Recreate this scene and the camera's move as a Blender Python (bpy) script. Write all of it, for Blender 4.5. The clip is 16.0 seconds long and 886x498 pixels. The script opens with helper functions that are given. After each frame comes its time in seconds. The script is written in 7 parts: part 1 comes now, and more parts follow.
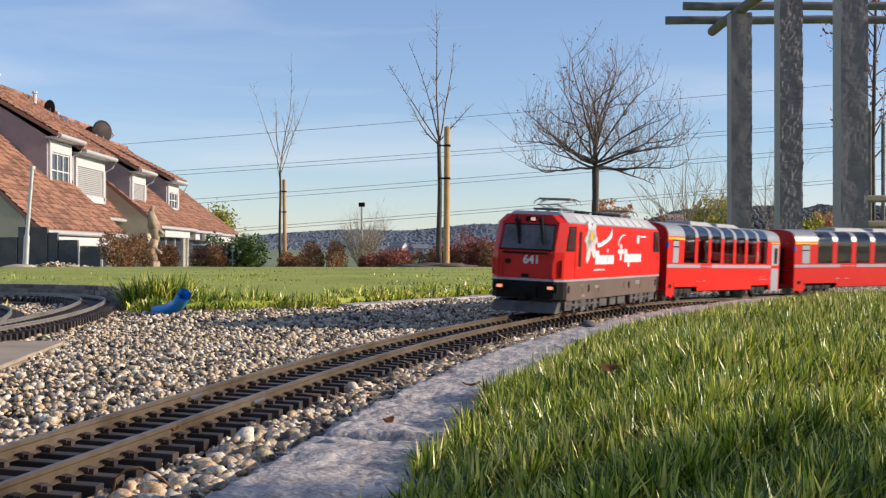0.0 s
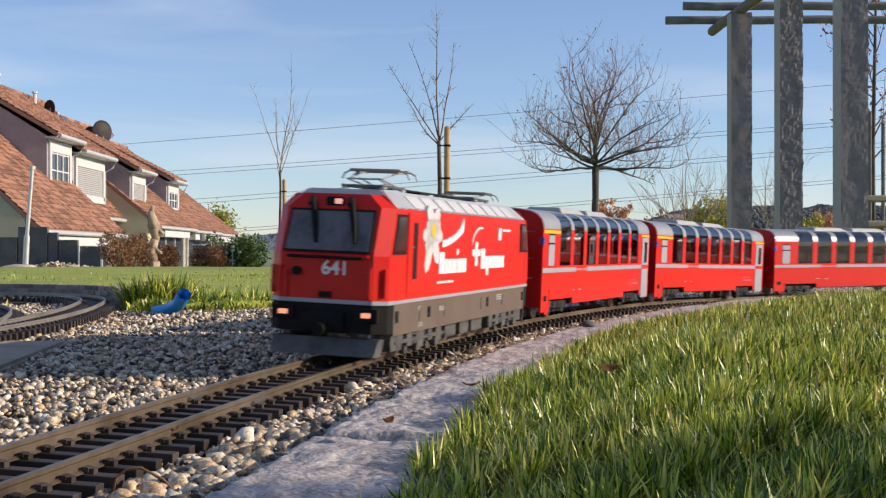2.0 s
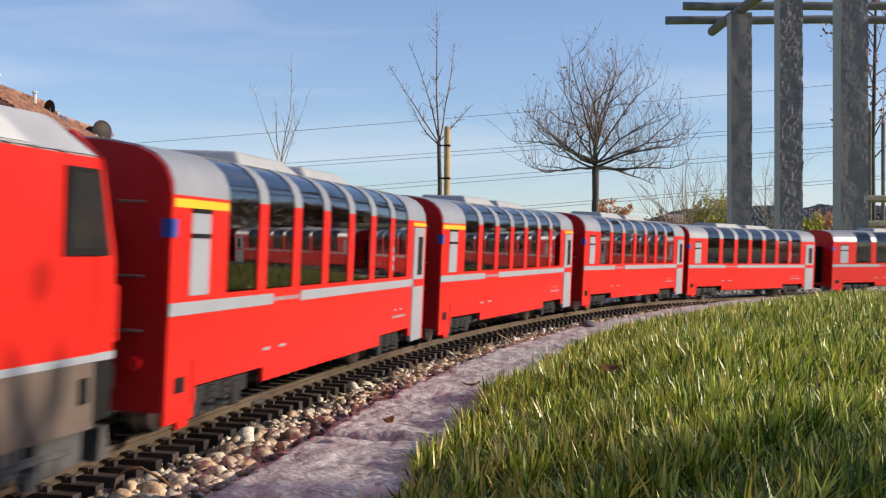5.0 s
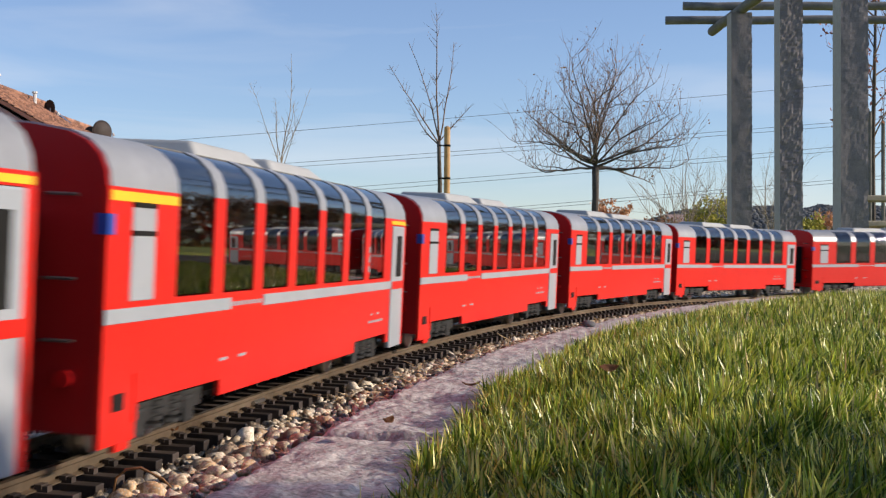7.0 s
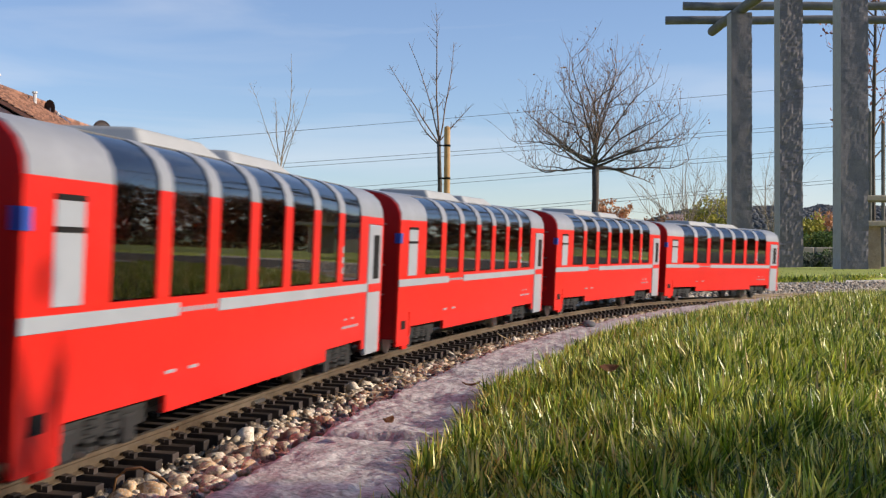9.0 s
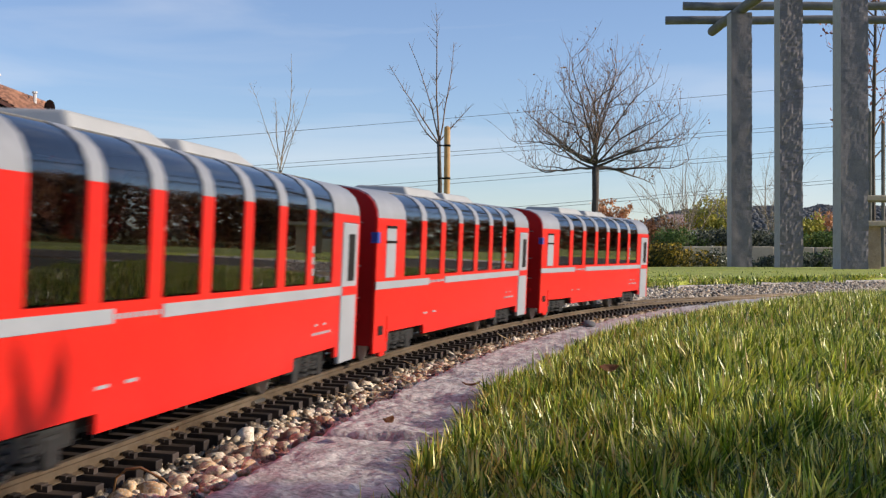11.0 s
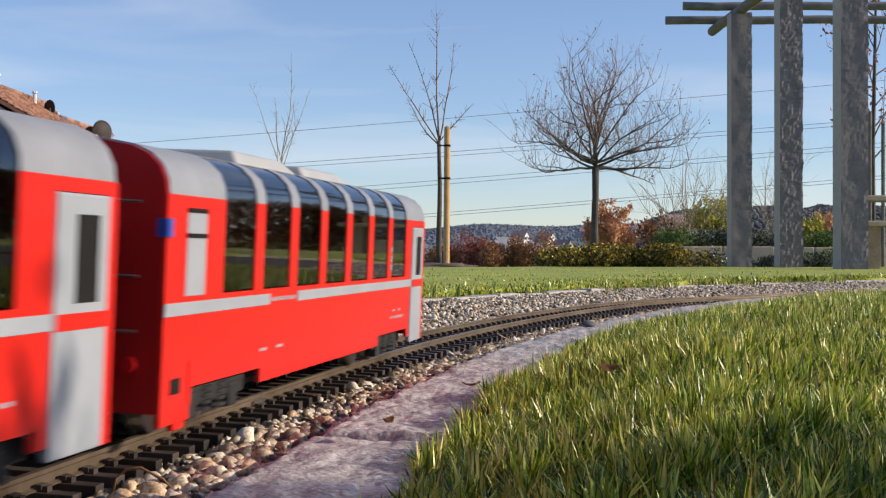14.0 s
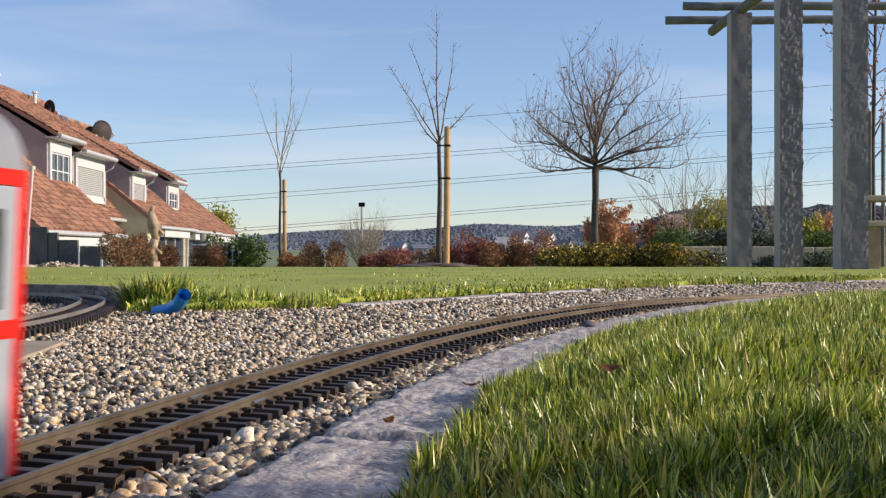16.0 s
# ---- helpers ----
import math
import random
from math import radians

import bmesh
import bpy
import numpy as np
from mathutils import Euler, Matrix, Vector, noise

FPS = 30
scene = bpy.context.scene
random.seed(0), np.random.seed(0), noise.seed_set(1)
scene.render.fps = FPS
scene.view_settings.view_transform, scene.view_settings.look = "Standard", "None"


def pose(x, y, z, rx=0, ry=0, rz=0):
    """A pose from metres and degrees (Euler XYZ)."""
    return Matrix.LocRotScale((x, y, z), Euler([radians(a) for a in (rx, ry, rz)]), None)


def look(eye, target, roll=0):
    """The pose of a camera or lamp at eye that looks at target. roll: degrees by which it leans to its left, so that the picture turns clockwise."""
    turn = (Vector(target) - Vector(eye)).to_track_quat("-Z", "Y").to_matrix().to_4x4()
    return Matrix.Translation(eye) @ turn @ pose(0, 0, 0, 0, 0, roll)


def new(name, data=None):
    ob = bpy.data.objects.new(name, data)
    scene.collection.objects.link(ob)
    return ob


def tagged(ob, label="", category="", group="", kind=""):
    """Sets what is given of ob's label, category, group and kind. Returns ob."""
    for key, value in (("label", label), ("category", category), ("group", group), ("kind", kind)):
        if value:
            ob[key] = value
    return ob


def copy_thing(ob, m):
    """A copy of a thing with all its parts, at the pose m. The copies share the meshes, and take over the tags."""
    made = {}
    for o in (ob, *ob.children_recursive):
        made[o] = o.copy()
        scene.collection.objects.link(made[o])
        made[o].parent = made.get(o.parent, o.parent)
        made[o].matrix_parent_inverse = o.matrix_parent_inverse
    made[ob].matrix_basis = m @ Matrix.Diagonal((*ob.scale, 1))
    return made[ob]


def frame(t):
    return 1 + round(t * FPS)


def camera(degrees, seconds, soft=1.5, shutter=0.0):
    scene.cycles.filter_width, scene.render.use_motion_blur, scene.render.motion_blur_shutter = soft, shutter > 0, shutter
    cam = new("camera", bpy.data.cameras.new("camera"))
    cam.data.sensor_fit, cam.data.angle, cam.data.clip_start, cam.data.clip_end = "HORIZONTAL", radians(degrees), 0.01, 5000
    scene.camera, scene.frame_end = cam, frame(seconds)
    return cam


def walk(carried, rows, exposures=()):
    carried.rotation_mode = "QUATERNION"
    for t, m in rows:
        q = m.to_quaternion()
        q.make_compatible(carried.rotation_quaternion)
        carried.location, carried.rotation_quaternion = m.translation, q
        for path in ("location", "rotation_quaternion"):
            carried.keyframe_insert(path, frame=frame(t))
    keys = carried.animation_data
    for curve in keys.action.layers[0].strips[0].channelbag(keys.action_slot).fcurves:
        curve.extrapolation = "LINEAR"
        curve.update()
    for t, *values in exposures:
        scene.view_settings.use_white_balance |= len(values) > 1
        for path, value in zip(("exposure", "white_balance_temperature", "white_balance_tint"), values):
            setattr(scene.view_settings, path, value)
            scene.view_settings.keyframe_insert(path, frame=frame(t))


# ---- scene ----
# ---------------------------------------------------------------- camera
EYE = 0.0996                     # height of the lens above the rail heads (z = 0)
cam = camera(37.58, 16.0, soft=1.3, shutter=0.7)
VIEW = look((0, 0, EYE), (0, 100, EYE + 0.23))
walk(cam, [(0, VIEW), (16, VIEW)], exposures=[(0, 0.40, 6800, 13), (16, 0.40, 6800, 13)])

# ---------------------------------------------------------------- world and sun
SUN_EL, SUN_AZ = 19.5, 92.5     # degrees; azimuth clockwise from +y
world = bpy.data.worlds.new("sky")
scene.world = world
world.use_nodes = True
wn, wl = world.node_tree.nodes, world.node_tree.links
sky = wn.new("ShaderNodeTexSky")
sky.sky_type = "NISHITA"
sky.sun_disc = False
sky.sun_elevation = radians(SUN_EL)
sky.sun_rotation = radians(SUN_AZ)
sky.air_density, sky.dust_density, sky.ozone_density = 1.0, 0.0, 4.0
sky.altitude = 600
# clear autumn blue with thin, high streaks of cloud
coord, stretch, wisps = wn.new("ShaderNodeTexCoord"), wn.new("ShaderNodeMapping"), wn.new("ShaderNodeTexNoise")
stretch.inputs["Scale"].default_value = (1.5, 1.5, 9.0)
stretch.inputs["Rotation"].default_value = (0.0, radians(14), 0.0)
wisps.inputs["Scale"].default_value, wisps.inputs["Detail"].default_value, wisps.inputs["Distortion"].default_value = 2.2, 7, 0.6
band = wn.new("ShaderNodeMapRange")
band.inputs[1].default_value, band.inputs[2].default_value = 0.50, 0.82
band.inputs[3].default_value, band.inputs[4].default_value = 0.07, 0.48
tint, veil = wn.new("ShaderNodeMix"), wn.new("ShaderNodeMix")
tint.data_type = veil.data_type = "RGBA"
tint.blend_type = "MULTIPLY"
tint.inputs[0].default_value = 1.0
tint.inputs[7].default_value = (0.97, 0.97, 1.08, 1)
wl.new(coord.outputs["Generated"], stretch.inputs[0])
wl.new(stretch.outputs[0], wisps.inputs["Vector"])
wl.new(wisps.outputs["Fac"], band.inputs[0])
wl.new(sky.outputs[0], tint.inputs[6])
wl.new(band.outputs[0], veil.inputs[0])
wl.new(tint.outputs[2], veil.inputs[6])
veil.inputs[7].default_value = (5.6, 6.0, 6.6, 1)
wl.new(veil.outputs[2], wn["Background"].inputs[0])
wn["Background"].inputs[1].default_value = 0.111

sun_data = bpy.data.lights.new("sun", "SUN")
sun_data.energy, sun_data.angle, sun_data.color = 4.5, radians(0.55), (1.0, 0.89, 0.74)
sun = new("sun", sun_data)
az, el = radians(SUN_AZ), radians(SUN_EL)
to_sun = Vector((math.sin(az) * math.cos(el), math.cos(az) * math.cos(el), math.sin(el)))
sun.matrix_world = look(to_sun * 50, (0, 0, 0))


# ---------------------------------------------------------------- the railway's line
TRACK_X, TRACK_Y, TRACK_TURN = -0.0898, 1.2605, 0.2285
BEND = (0.1821, 0.0556, -0.5819, 1.1784)
CANT = 0.0443
S_LOW, S_HIGH = -0.9, 2.2


def heading(s):
    c = min(max(s, S_LOW), S_HIGH)
    a = TRACK_TURN + BEND[0] * c + BEND[1] * c * c / 2 + BEND[2] * c ** 3 / 6 + BEND[3] * c ** 4 / 24
    if s > S_HIGH:
        a += (s - S_HIGH) * 0.34
    return a


def rise(s):
    c = min(max(s, -0.8), 1.9)
    return 0.0033 * c + 0.0029 * c * c - 0.0032 * c ** 3


STEP = 0.01
LINE = {}
for sign in (1, -1):
    px, py = TRACK_X, TRACK_Y
    for k in range(0, 801):
        LINE[sign * k] = (px, py)
        a = heading(sign * (k + 0.5) * STEP)
        px += sign * STEP * math.sin(a)
        py += sign * STEP * math.cos(a)


def on_line(s):
    k = math.floor(s / STEP)
    f = s / STEP - k
    (ax, ay), (bx, by) = LINE[k], LINE[k + 1]
    return Vector((ax + (bx - ax) * f, ay + (by - ay) * f, rise(s)))


def beside(s, right, up=0.0):
    """A point to the right of the line, in the canted plane of the rail heads."""
    a = heading(s)
    p = on_line(s)
    return Vector((p.x + math.cos(a) * (right + up * CANT), p.y - math.sin(a) * (right + up * CANT), p.z + up - right * CANT))


def seat_on_line(s, half):
    """The pose of a vehicle: x to its rear along the line, y to its left as seen from the rear."""
    a, b = on_line(s - half), on_line(s + half)
    d = (b - a).normalized()
    right = Vector((d.y, -d.x, 0)).normalized()
    up = right.cross(d).normalized()
    right = (right - up * CANT).normalized()
    up = right.cross(d).normalized()
    m = Matrix((d, -right, up)).transposed().to_4x4()
    m.translation = (a + b) / 2
    return m


SPEED = 0.4071
LOCO_S, CAR_S, CAR_PITCH = 1.0603, 1.768, 0.7315


def gone(t):
    """How far the train has run at t."""
    return SPEED * t


# ---------------------------------------------------------------- materials
def material(name, dark, light, scale=20.0, rough=0.6, metal=0.0, bump=0.0, bump_scale=None, fine=0.3, spread=0.0,
             piece="", stops=None, contrast=(0.3, 0.7), coat=0.0, coords="Object"):
    """Colour from two scales of noise; piece: "island" or "object" varies colour from piece to piece."""
    m = bpy.data.materials.new(name)
    m.use_nodes = True
    n, l = m.node_tree.nodes, m.node_tree.links
    b = n["Principled BSDF"]
    b.inputs["Roughness"].default_value, b.inputs["Metallic"].default_value = rough, metal
    b.inputs["Coat Weight"].default_value = coat
    b.inputs["Coat Roughness"].default_value = 0.08
    tc = n.new("ShaderNodeTexCoord")
    big, small = n.new("ShaderNodeTexNoise"), n.new("ShaderNodeTexNoise")
    for t, k, d in ((big, scale, 4), (small, scale * 7.3, 3)):
        t.inputs["Scale"].default_value, t.inputs["Detail"].default_value = k, d
        l.new(tc.outputs[coords], t.inputs["Vector"])
    mix = n.new("ShaderNodeMix")
    mix.inputs[0].default_value = fine
    l.new(big.outputs["Fac"], mix.inputs[2])
    l.new(small.outputs["Fac"], mix.inputs[3])
    value = mix.outputs[0]
    if piece:
        src = n.new("ShaderNodeNewGeometry").outputs["Random Per Island"] if piece == "island" else n.new("ShaderNodeObjectInfo").outputs["Random"]
        mr = n.new("ShaderNodeMath")
        mr.operation = "MULTIPLY_ADD"
        l.new(src, mr.inputs[0])
        mr.inputs[1].default_value = spread
        mr.inputs[2].default_value = -spread / 2
        add = n.new("ShaderNodeMath")
        add.operation = "ADD"
        l.new(value, add.inputs[0])
        l.new(mr.outputs[0], add.inputs[1])
        value = add.outputs[0]
    ramp = n.new("ShaderNodeValToRGB")
    e = ramp.color_ramp.elements
    e[0].position, e[1].position = contrast
    e[0].color, e[1].color = (*dark, 1), (*light, 1)
    for p, c in stops or ():
        e.new(p).color = (*c, 1)
    l.new(value, ramp.inputs[0])
    l.new(ramp.outputs[0], b.inputs["Base Color"])
    if bump:
        bt = n.new("ShaderNodeTexNoise")
        bt.inputs["Scale"].default_value, bt.inputs["Detail"].default_value = bump_scale or scale * 5, 5
        l.new(tc.outputs[coords], bt.inputs["Vector"])
        bn = n.new("ShaderNodeBump")
        bn.inputs["Strength"].default_value = bump
        bn.inputs["Distance"].default_value = 0.3 / (bump_scale or scale * 5)
        l.new(bt.outputs["Fac"], bn.inputs["Height"])
        l.new(bn.outputs[0], b.inputs["Normal"])
    return m


def leafy(m, amount=0.35):
    """Lets light through thin leaves and blades."""
    n, l = m.node_tree.nodes, m.node_tree.links
    b, out = n["Principled BSDF"], n["Material Output"]
    tr = n.new("ShaderNodeBsdfTranslucent")
    l.new(b.inputs["Base Color"].links[0].from_socket, tr.inputs["Color"])
    mx = n.new("ShaderNodeMixShader")
    mx.inputs[0].default_value = amount
    l.new(b.outputs[0], mx.inputs[1])
    l.new(tr.outputs[0], mx.inputs[2])
    l.new(mx.outputs[0], out.inputs["Surface"])
    return m


def glow(name, colour, strength):
    m = bpy.data.materials.new(name)
    m.use_nodes = True
    b = m.node_tree.nodes["Principled BSDF"]
    b.inputs["Base Color"].default_value = (*colour, 1)
    b.inputs["Emission Color"].default_value = (*colour, 1)
    b.inputs["Emission Strength"].default_value = strength
    return m


def glass(name, tint, rough=0.02, ior=1.45):
    m = bpy.data.materials.new(name)
    m.use_nodes = True
    b = m.node_tree.nodes["Principled BSDF"]
    b.inputs["Base Color"].default_value = (*tint, 1)
    b.inputs["Roughness"].default_value = rough
    b.inputs["Transmission Weight"].default_value = 1.0
    b.inputs["IOR"].default_value = ior
    return m


M_RED = material("red_lacquer", (0.56, 0.014, 0.009), (0.64, 0.022, 0.014), 14, 0.36, coat=0.06, bump=0.02, bump_scale=400)
# the same red, darkened: holds the shade of the cars' end walls
M_RED_END = material("shaded_red_lacquer", (0.40, 0.012, 0.012), (0.46, 0.016, 0.015), 14, 0.4)
M_WHITE = material("white_lacquer", (0.27, 0.295, 0.325), (0.33, 0.355, 0.385), 20, 0.4)
M_BRIGHT = material("bright_white_print", (0.68, 0.68, 0.67), (0.78, 0.78, 0.77), 20, 0.5)
M_ROOF = material("silver_grey_roof_paint", (0.23, 0.235, 0.245), (0.31, 0.315, 0.325), 25, 0.38, 0.15, bump=0.02, bump_scale=300)
M_LOCO_ROOF = material("light_silver_roof_paint", (0.34, 0.345, 0.35), (0.44, 0.445, 0.45), 25, 0.38, 0.1, bump=0.02, bump_scale=300)
M_VENT = material("pale_vent_paint", (0.46, 0.46, 0.455), (0.56, 0.56, 0.55), 30, 0.5)
M_UNIT = material("pale_grey_plastic", (0.30, 0.305, 0.30), (0.38, 0.385, 0.38), 30, 0.5)
M_SKIRT = material("umber_paint", (0.105, 0.079, 0.062), (0.150, 0.115, 0.092), 25, 0.45)
M_BLACK = material("black_plastic", (0.006, 0.006, 0.0055), (0.014, 0.013, 0.012), 40, 0.75)
M_BOGIE = material("dark_bogie_plastic", (0.012, 0.012, 0.012), (0.040, 0.040, 0.040), 60, 0.6)
M_FRAME = material("grey_running_gear", (0.035, 0.034, 0.032), (0.12, 0.116, 0.11), 60, 0.5, bump=0.15, bump_scale=700)
for m_, gloss in ((M_RED, 0.22), (M_RED_END, 0.2), (M_BLACK, 0.15), (M_SKIRT, 0.25), (M_BOGIE, 0.2)):
    m_.node_tree.nodes["Principled BSDF"].inputs["Specular IOR Level"].default_value = gloss
M_STEEL = material("wheel_steel", (0.30, 0.29, 0.28), (0.5, 0.49, 0.47), 80, 0.3, 0.9)
M_YELLOW = material("yellow_band_paint", (0.75, 0.42, 0.02), (0.85, 0.5, 0.03), 20, 0.4)
M_BLUE_SIGN = material("blue_enamel", (0.02, 0.06, 0.30), (0.03, 0.09, 0.4), 20, 0.4)
M_SEAT = material("maroon_seat_cloth", (0.10, 0.03, 0.03), (0.17, 0.05, 0.045), 60, 0.9)
M_FLOOR = material("dark_cabin_lining", (0.012, 0.011, 0.010), (0.028, 0.025, 0.022), 30, 0.8)
M_GLASS = glass("tinted_window_glass", (0.22, 0.20, 0.20), 0.012, 1.62)
M_LAMP = glow("warm_headlamp", (1.0, 0.36, 0.20), 0.68)
M_LAMP_TOP = glow("roof_headlamp", (1.0, 0.48, 0.36), 0.5)
M_TAIL = material("red_lens", (0.55, 0.01, 0.01), (0.7, 0.02, 0.02), 20, 0.15)
M_RAIL = material("tarnished_brass_rail", (0.16, 0.115, 0.075), (0.34, 0.27, 0.195), 9, 0.42, 0.75, bump=0.08, bump_scale=260,
                  contrast=(0.35, 0.65))
M_TIE = material("dark_brown_sleeper_plastic", (0.022, 0.015, 0.012), (0.055, 0.04, 0.033), 60, 0.55, bump=0.1, bump_scale=900,
                 piece="object", spread=0.5)
M_OLD_RAIL = material("dull_rail", (0.18, 0.16, 0.14), (0.36, 0.33, 0.30), 12, 0.5, 0.5)
PEBBLES = ((0.26, (0.15, 0.115, 0.080)), (0.36, (0.56, 0.44, 0.29)), (0.46, (0.22, 0.175, 0.125)), (0.55, (0.72, 0.59, 0.42)), (0.63, (0.52, 0.31, 0.14)),
           (0.71, (0.33, 0.265, 0.19)), (0.79, (0.80, 0.69, 0.53)), (0.88, (0.46, 0.37, 0.26)))
M_PEBBLE = material("river_pebble", (0.05, 0.042, 0.033), (0.80, 0.70, 0.56), 90, 0.5, bump=0.12, bump_scale=500, fine=0.5,
                    piece="island", spread=1.0, stops=PEBBLES, contrast=(0.12, 0.95))
M_PEBBLE_ONE = material("river_pebble_single", (0.05, 0.042, 0.033), (0.80, 0.70, 0.56), 90, 0.5, bump=0.12, bump_scale=500, fine=0.5,
                        piece="object", spread=1.0, stops=PEBBLES, contrast=(0.12, 0.95))
M_GRAVEL = material("gravel_bed", (0.035, 0.026, 0.017), (0.14, 0.105, 0.068), 110, 0.85, bump=0.8, bump_scale=160)
M_GRANITE = material("weathered_granite", (0.15, 0.135, 0.13), (0.62, 0.58, 0.55), 46, 0.8, bump=1.0, bump_scale=210, fine=0.6,
                     stops=((0.44, (0.30, 0.265, 0.25)), (0.56, (0.46, 0.42, 0.40))))
M_POST = material("split_granite_post", (0.140, 0.126, 0.138), (0.225, 0.203, 0.214), 14, 0.85, bump=0.28, bump_scale=90, fine=0.4)
# smooth sawn side; light bounced onto it is painted in as paler, warmer grey
M_SAWN = material("lightened_sawn_granite", (0.29, 0.26, 0.245), (0.38, 0.345, 0.325), 30, 0.75, bump=0.1)
M_SOIL = material("lawn_soil", (0.022, 0.024, 0.010), (0.05, 0.052, 0.02), 30, 0.95, bump=0.6, bump_scale=120)
M_LAWN = material("far_lawn", (0.20, 0.245, 0.03), (0.40, 0.43, 0.065), 1.3, 0.85, bump=0.9, bump_scale=45, fine=0.4)
M_BLADE = leafy(material("grass_blade", (0.035, 0.070, 0.008), (0.68, 0.58, 0.26), 5, 0.36, fine=0.2, piece="island", spread=0.95,
                         stops=((0.30, (0.095, 0.165, 0.013)), (0.48, (0.26, 0.36, 0.026)), (0.68, (0.54, 0.56, 0.065)), (0.84, (0.66, 0.60, 0.14))), contrast=(0.08, 1.0)), 0.17)
M_STRAW = leafy(material("dry_straw", (0.30, 0.18, 0.08), (0.50, 0.35, 0.18), 30, 0.8, piece="island", spread=0.8), 0.2)
M_CONCRETE = material("sandy_concrete", (0.26, 0.205, 0.15), (0.42, 0.345, 0.26), 18, 0.9, bump=0.4, bump_scale=200)
M_BRICK = material("edging_brick", (0.16, 0.12, 0.10), (0.33, 0.26, 0.215), 60, 0.85, bump=0.4, bump_scale=400, piece="object", spread=0.6)
M_MORTAR = material("grey_mortar", (0.20, 0.19, 0.175), (0.30, 0.28, 0.26), 60, 0.9)
M_PIPE = material("blue_plastic_pipe", (0.012, 0.27, 0.68), (0.02, 0.33, 0.76), 30, 0.35)
M_BARK = material("grey_brown_bark", (0.045, 0.036, 0.032), (0.12, 0.10, 0.085), 12, 0.9, bump=0.6, bump_scale=60)
M_TWIG = material("reddish_twig", (0.12, 0.075, 0.055), (0.24, 0.16, 0.12), 10, 0.85)
M_PALE_TWIG = material("pale_bare_twig", (0.19, 0.15, 0.11), (0.34, 0.28, 0.21), 10, 0.85)
M_STAKE = material("peeled_wood_stake", (0.36, 0.20, 0.08), (0.55, 0.34, 0.16), 7, 0.75, bump=0.2)
M_LOG = material("grey_weathered_log", (0.10, 0.095, 0.09), (0.20, 0.19, 0.18), 9, 0.85, bump=0.4, bump_scale=50)
M_LEAF_DRY = leafy(material("withered_leaf", (0.22, 0.10, 0.05), (0.45, 0.26, 0.10), 8, 0.8, piece="island", spread=0.8))


def foliage(name, a, b, c):
    return leafy(material(name, a, c, 3, 0.7, piece="island", spread=0.8, stops=((0.5, b),), contrast=(0.1, 0.9)), 0.3)


M_YELLOW_LEAF = foliage("yellow_flowering_leaf", (0.025, 0.040, 0.010), (0.10, 0.09, 0.020), (0.48, 0.33, 0.04))
M_GREEN_LEAF = foliage("dark_evergreen_leaf", (0.025, 0.06, 0.012), (0.06, 0.115, 0.025), (0.20, 0.28, 0.08))
M_GREY_LEAF = foliage("grey_green_leaf", (0.022, 0.030, 0.020), (0.07, 0.085, 0.058), (0.24, 0.26, 0.19))
M_RED_LEAF = foliage("red_autumn_leaf", (0.14, 0.045, 0.035), (0.28, 0.09, 0.065), (0.42, 0.17, 0.11))
M_RUST_LEAF = foliage("rust_autumn_leaf", (0.15, 0.065, 0.03), (0.28, 0.13, 0.06), (0.46, 0.24, 0.11))
M_ORANGE_LEAF = foliage("orange_autumn_leaf", (0.40, 0.18, 0.08), (0.58, 0.30, 0.15), (0.74, 0.44, 0.25))
M_LIME_LEAF = foliage("yellow_green_leaf", (0.16, 0.18, 0.025), (0.34, 0.32, 0.045), (0.56, 0.48, 0.08))
M_WHITE_FLOWER = material("white_flower", (0.6, 0.6, 0.55), (0.8, 0.8, 0.75), 30, 0.7)
M_TILE = material("clay_roof_tile", (0.17, 0.080, 0.050), (0.38, 0.190, 0.120), 1.2, 0.8, piece="island", spread=0.8, fine=0.4)
M_ROOF_BASE = material("roof_boarding", (0.24, 0.13, 0.09), (0.34, 0.19, 0.14), 4, 0.9)
M_PLASTER = material("lilac_grey_plaster", (0.27, 0.24, 0.255), (0.35, 0.315, 0.33), 2, 0.9, bump=0.1)
M_CREAM = material("cream_plaster", (0.42, 0.36, 0.24), (0.52, 0.46, 0.33), 2, 0.9)
M_FRAMEWHITE = material("white_window_paint", (0.50, 0.49, 0.48), (0.60, 0.59, 0.58), 6, 0.5)
M_SHUTTER = material("grey_roller_shutter", (0.34, 0.33, 0.32), (0.44, 0.43, 0.42), 4, 0.6)
M_PANE = material("house_window_pane", (0.03, 0.035, 0.045), (0.06, 0.065, 0.08), 2, 0.06)
M_GUTTER = material("pale_metal_gutter", (0.42, 0.42, 0.42), (0.54, 0.54, 0.54), 5, 0.4, 0.1)
M_DISH = material("dark_satellite_dish", (0.05, 0.035, 0.03), (0.09, 0.06, 0.05), 6, 0.6)
M_PANEL = material("anthracite_concrete_panel", (0.055, 0.055, 0.06), (0.12, 0.12, 0.125), 3, 0.85, bump=0.2)
M_POLE = material("galvanised_pole", (0.42, 0.42, 0.42), (0.58, 0.58, 0.57), 6, 0.4, 0.5)
M_CARVING = material("weathered_carved_wood", (0.26, 0.18, 0.12), (0.48, 0.36, 0.26), 9, 0.85, bump=0.5, bump_scale=50)
M_BARREL = material("dark_oak_barrel", (0.07, 0.05, 0.04), (0.14, 0.10, 0.08), 8, 0.8)
M_SANDSTONE = material("pale_sandstone", (0.34, 0.28, 0.21), (0.50, 0.43, 0.34), 5, 0.9, bump=0.4, bump_scale=60)
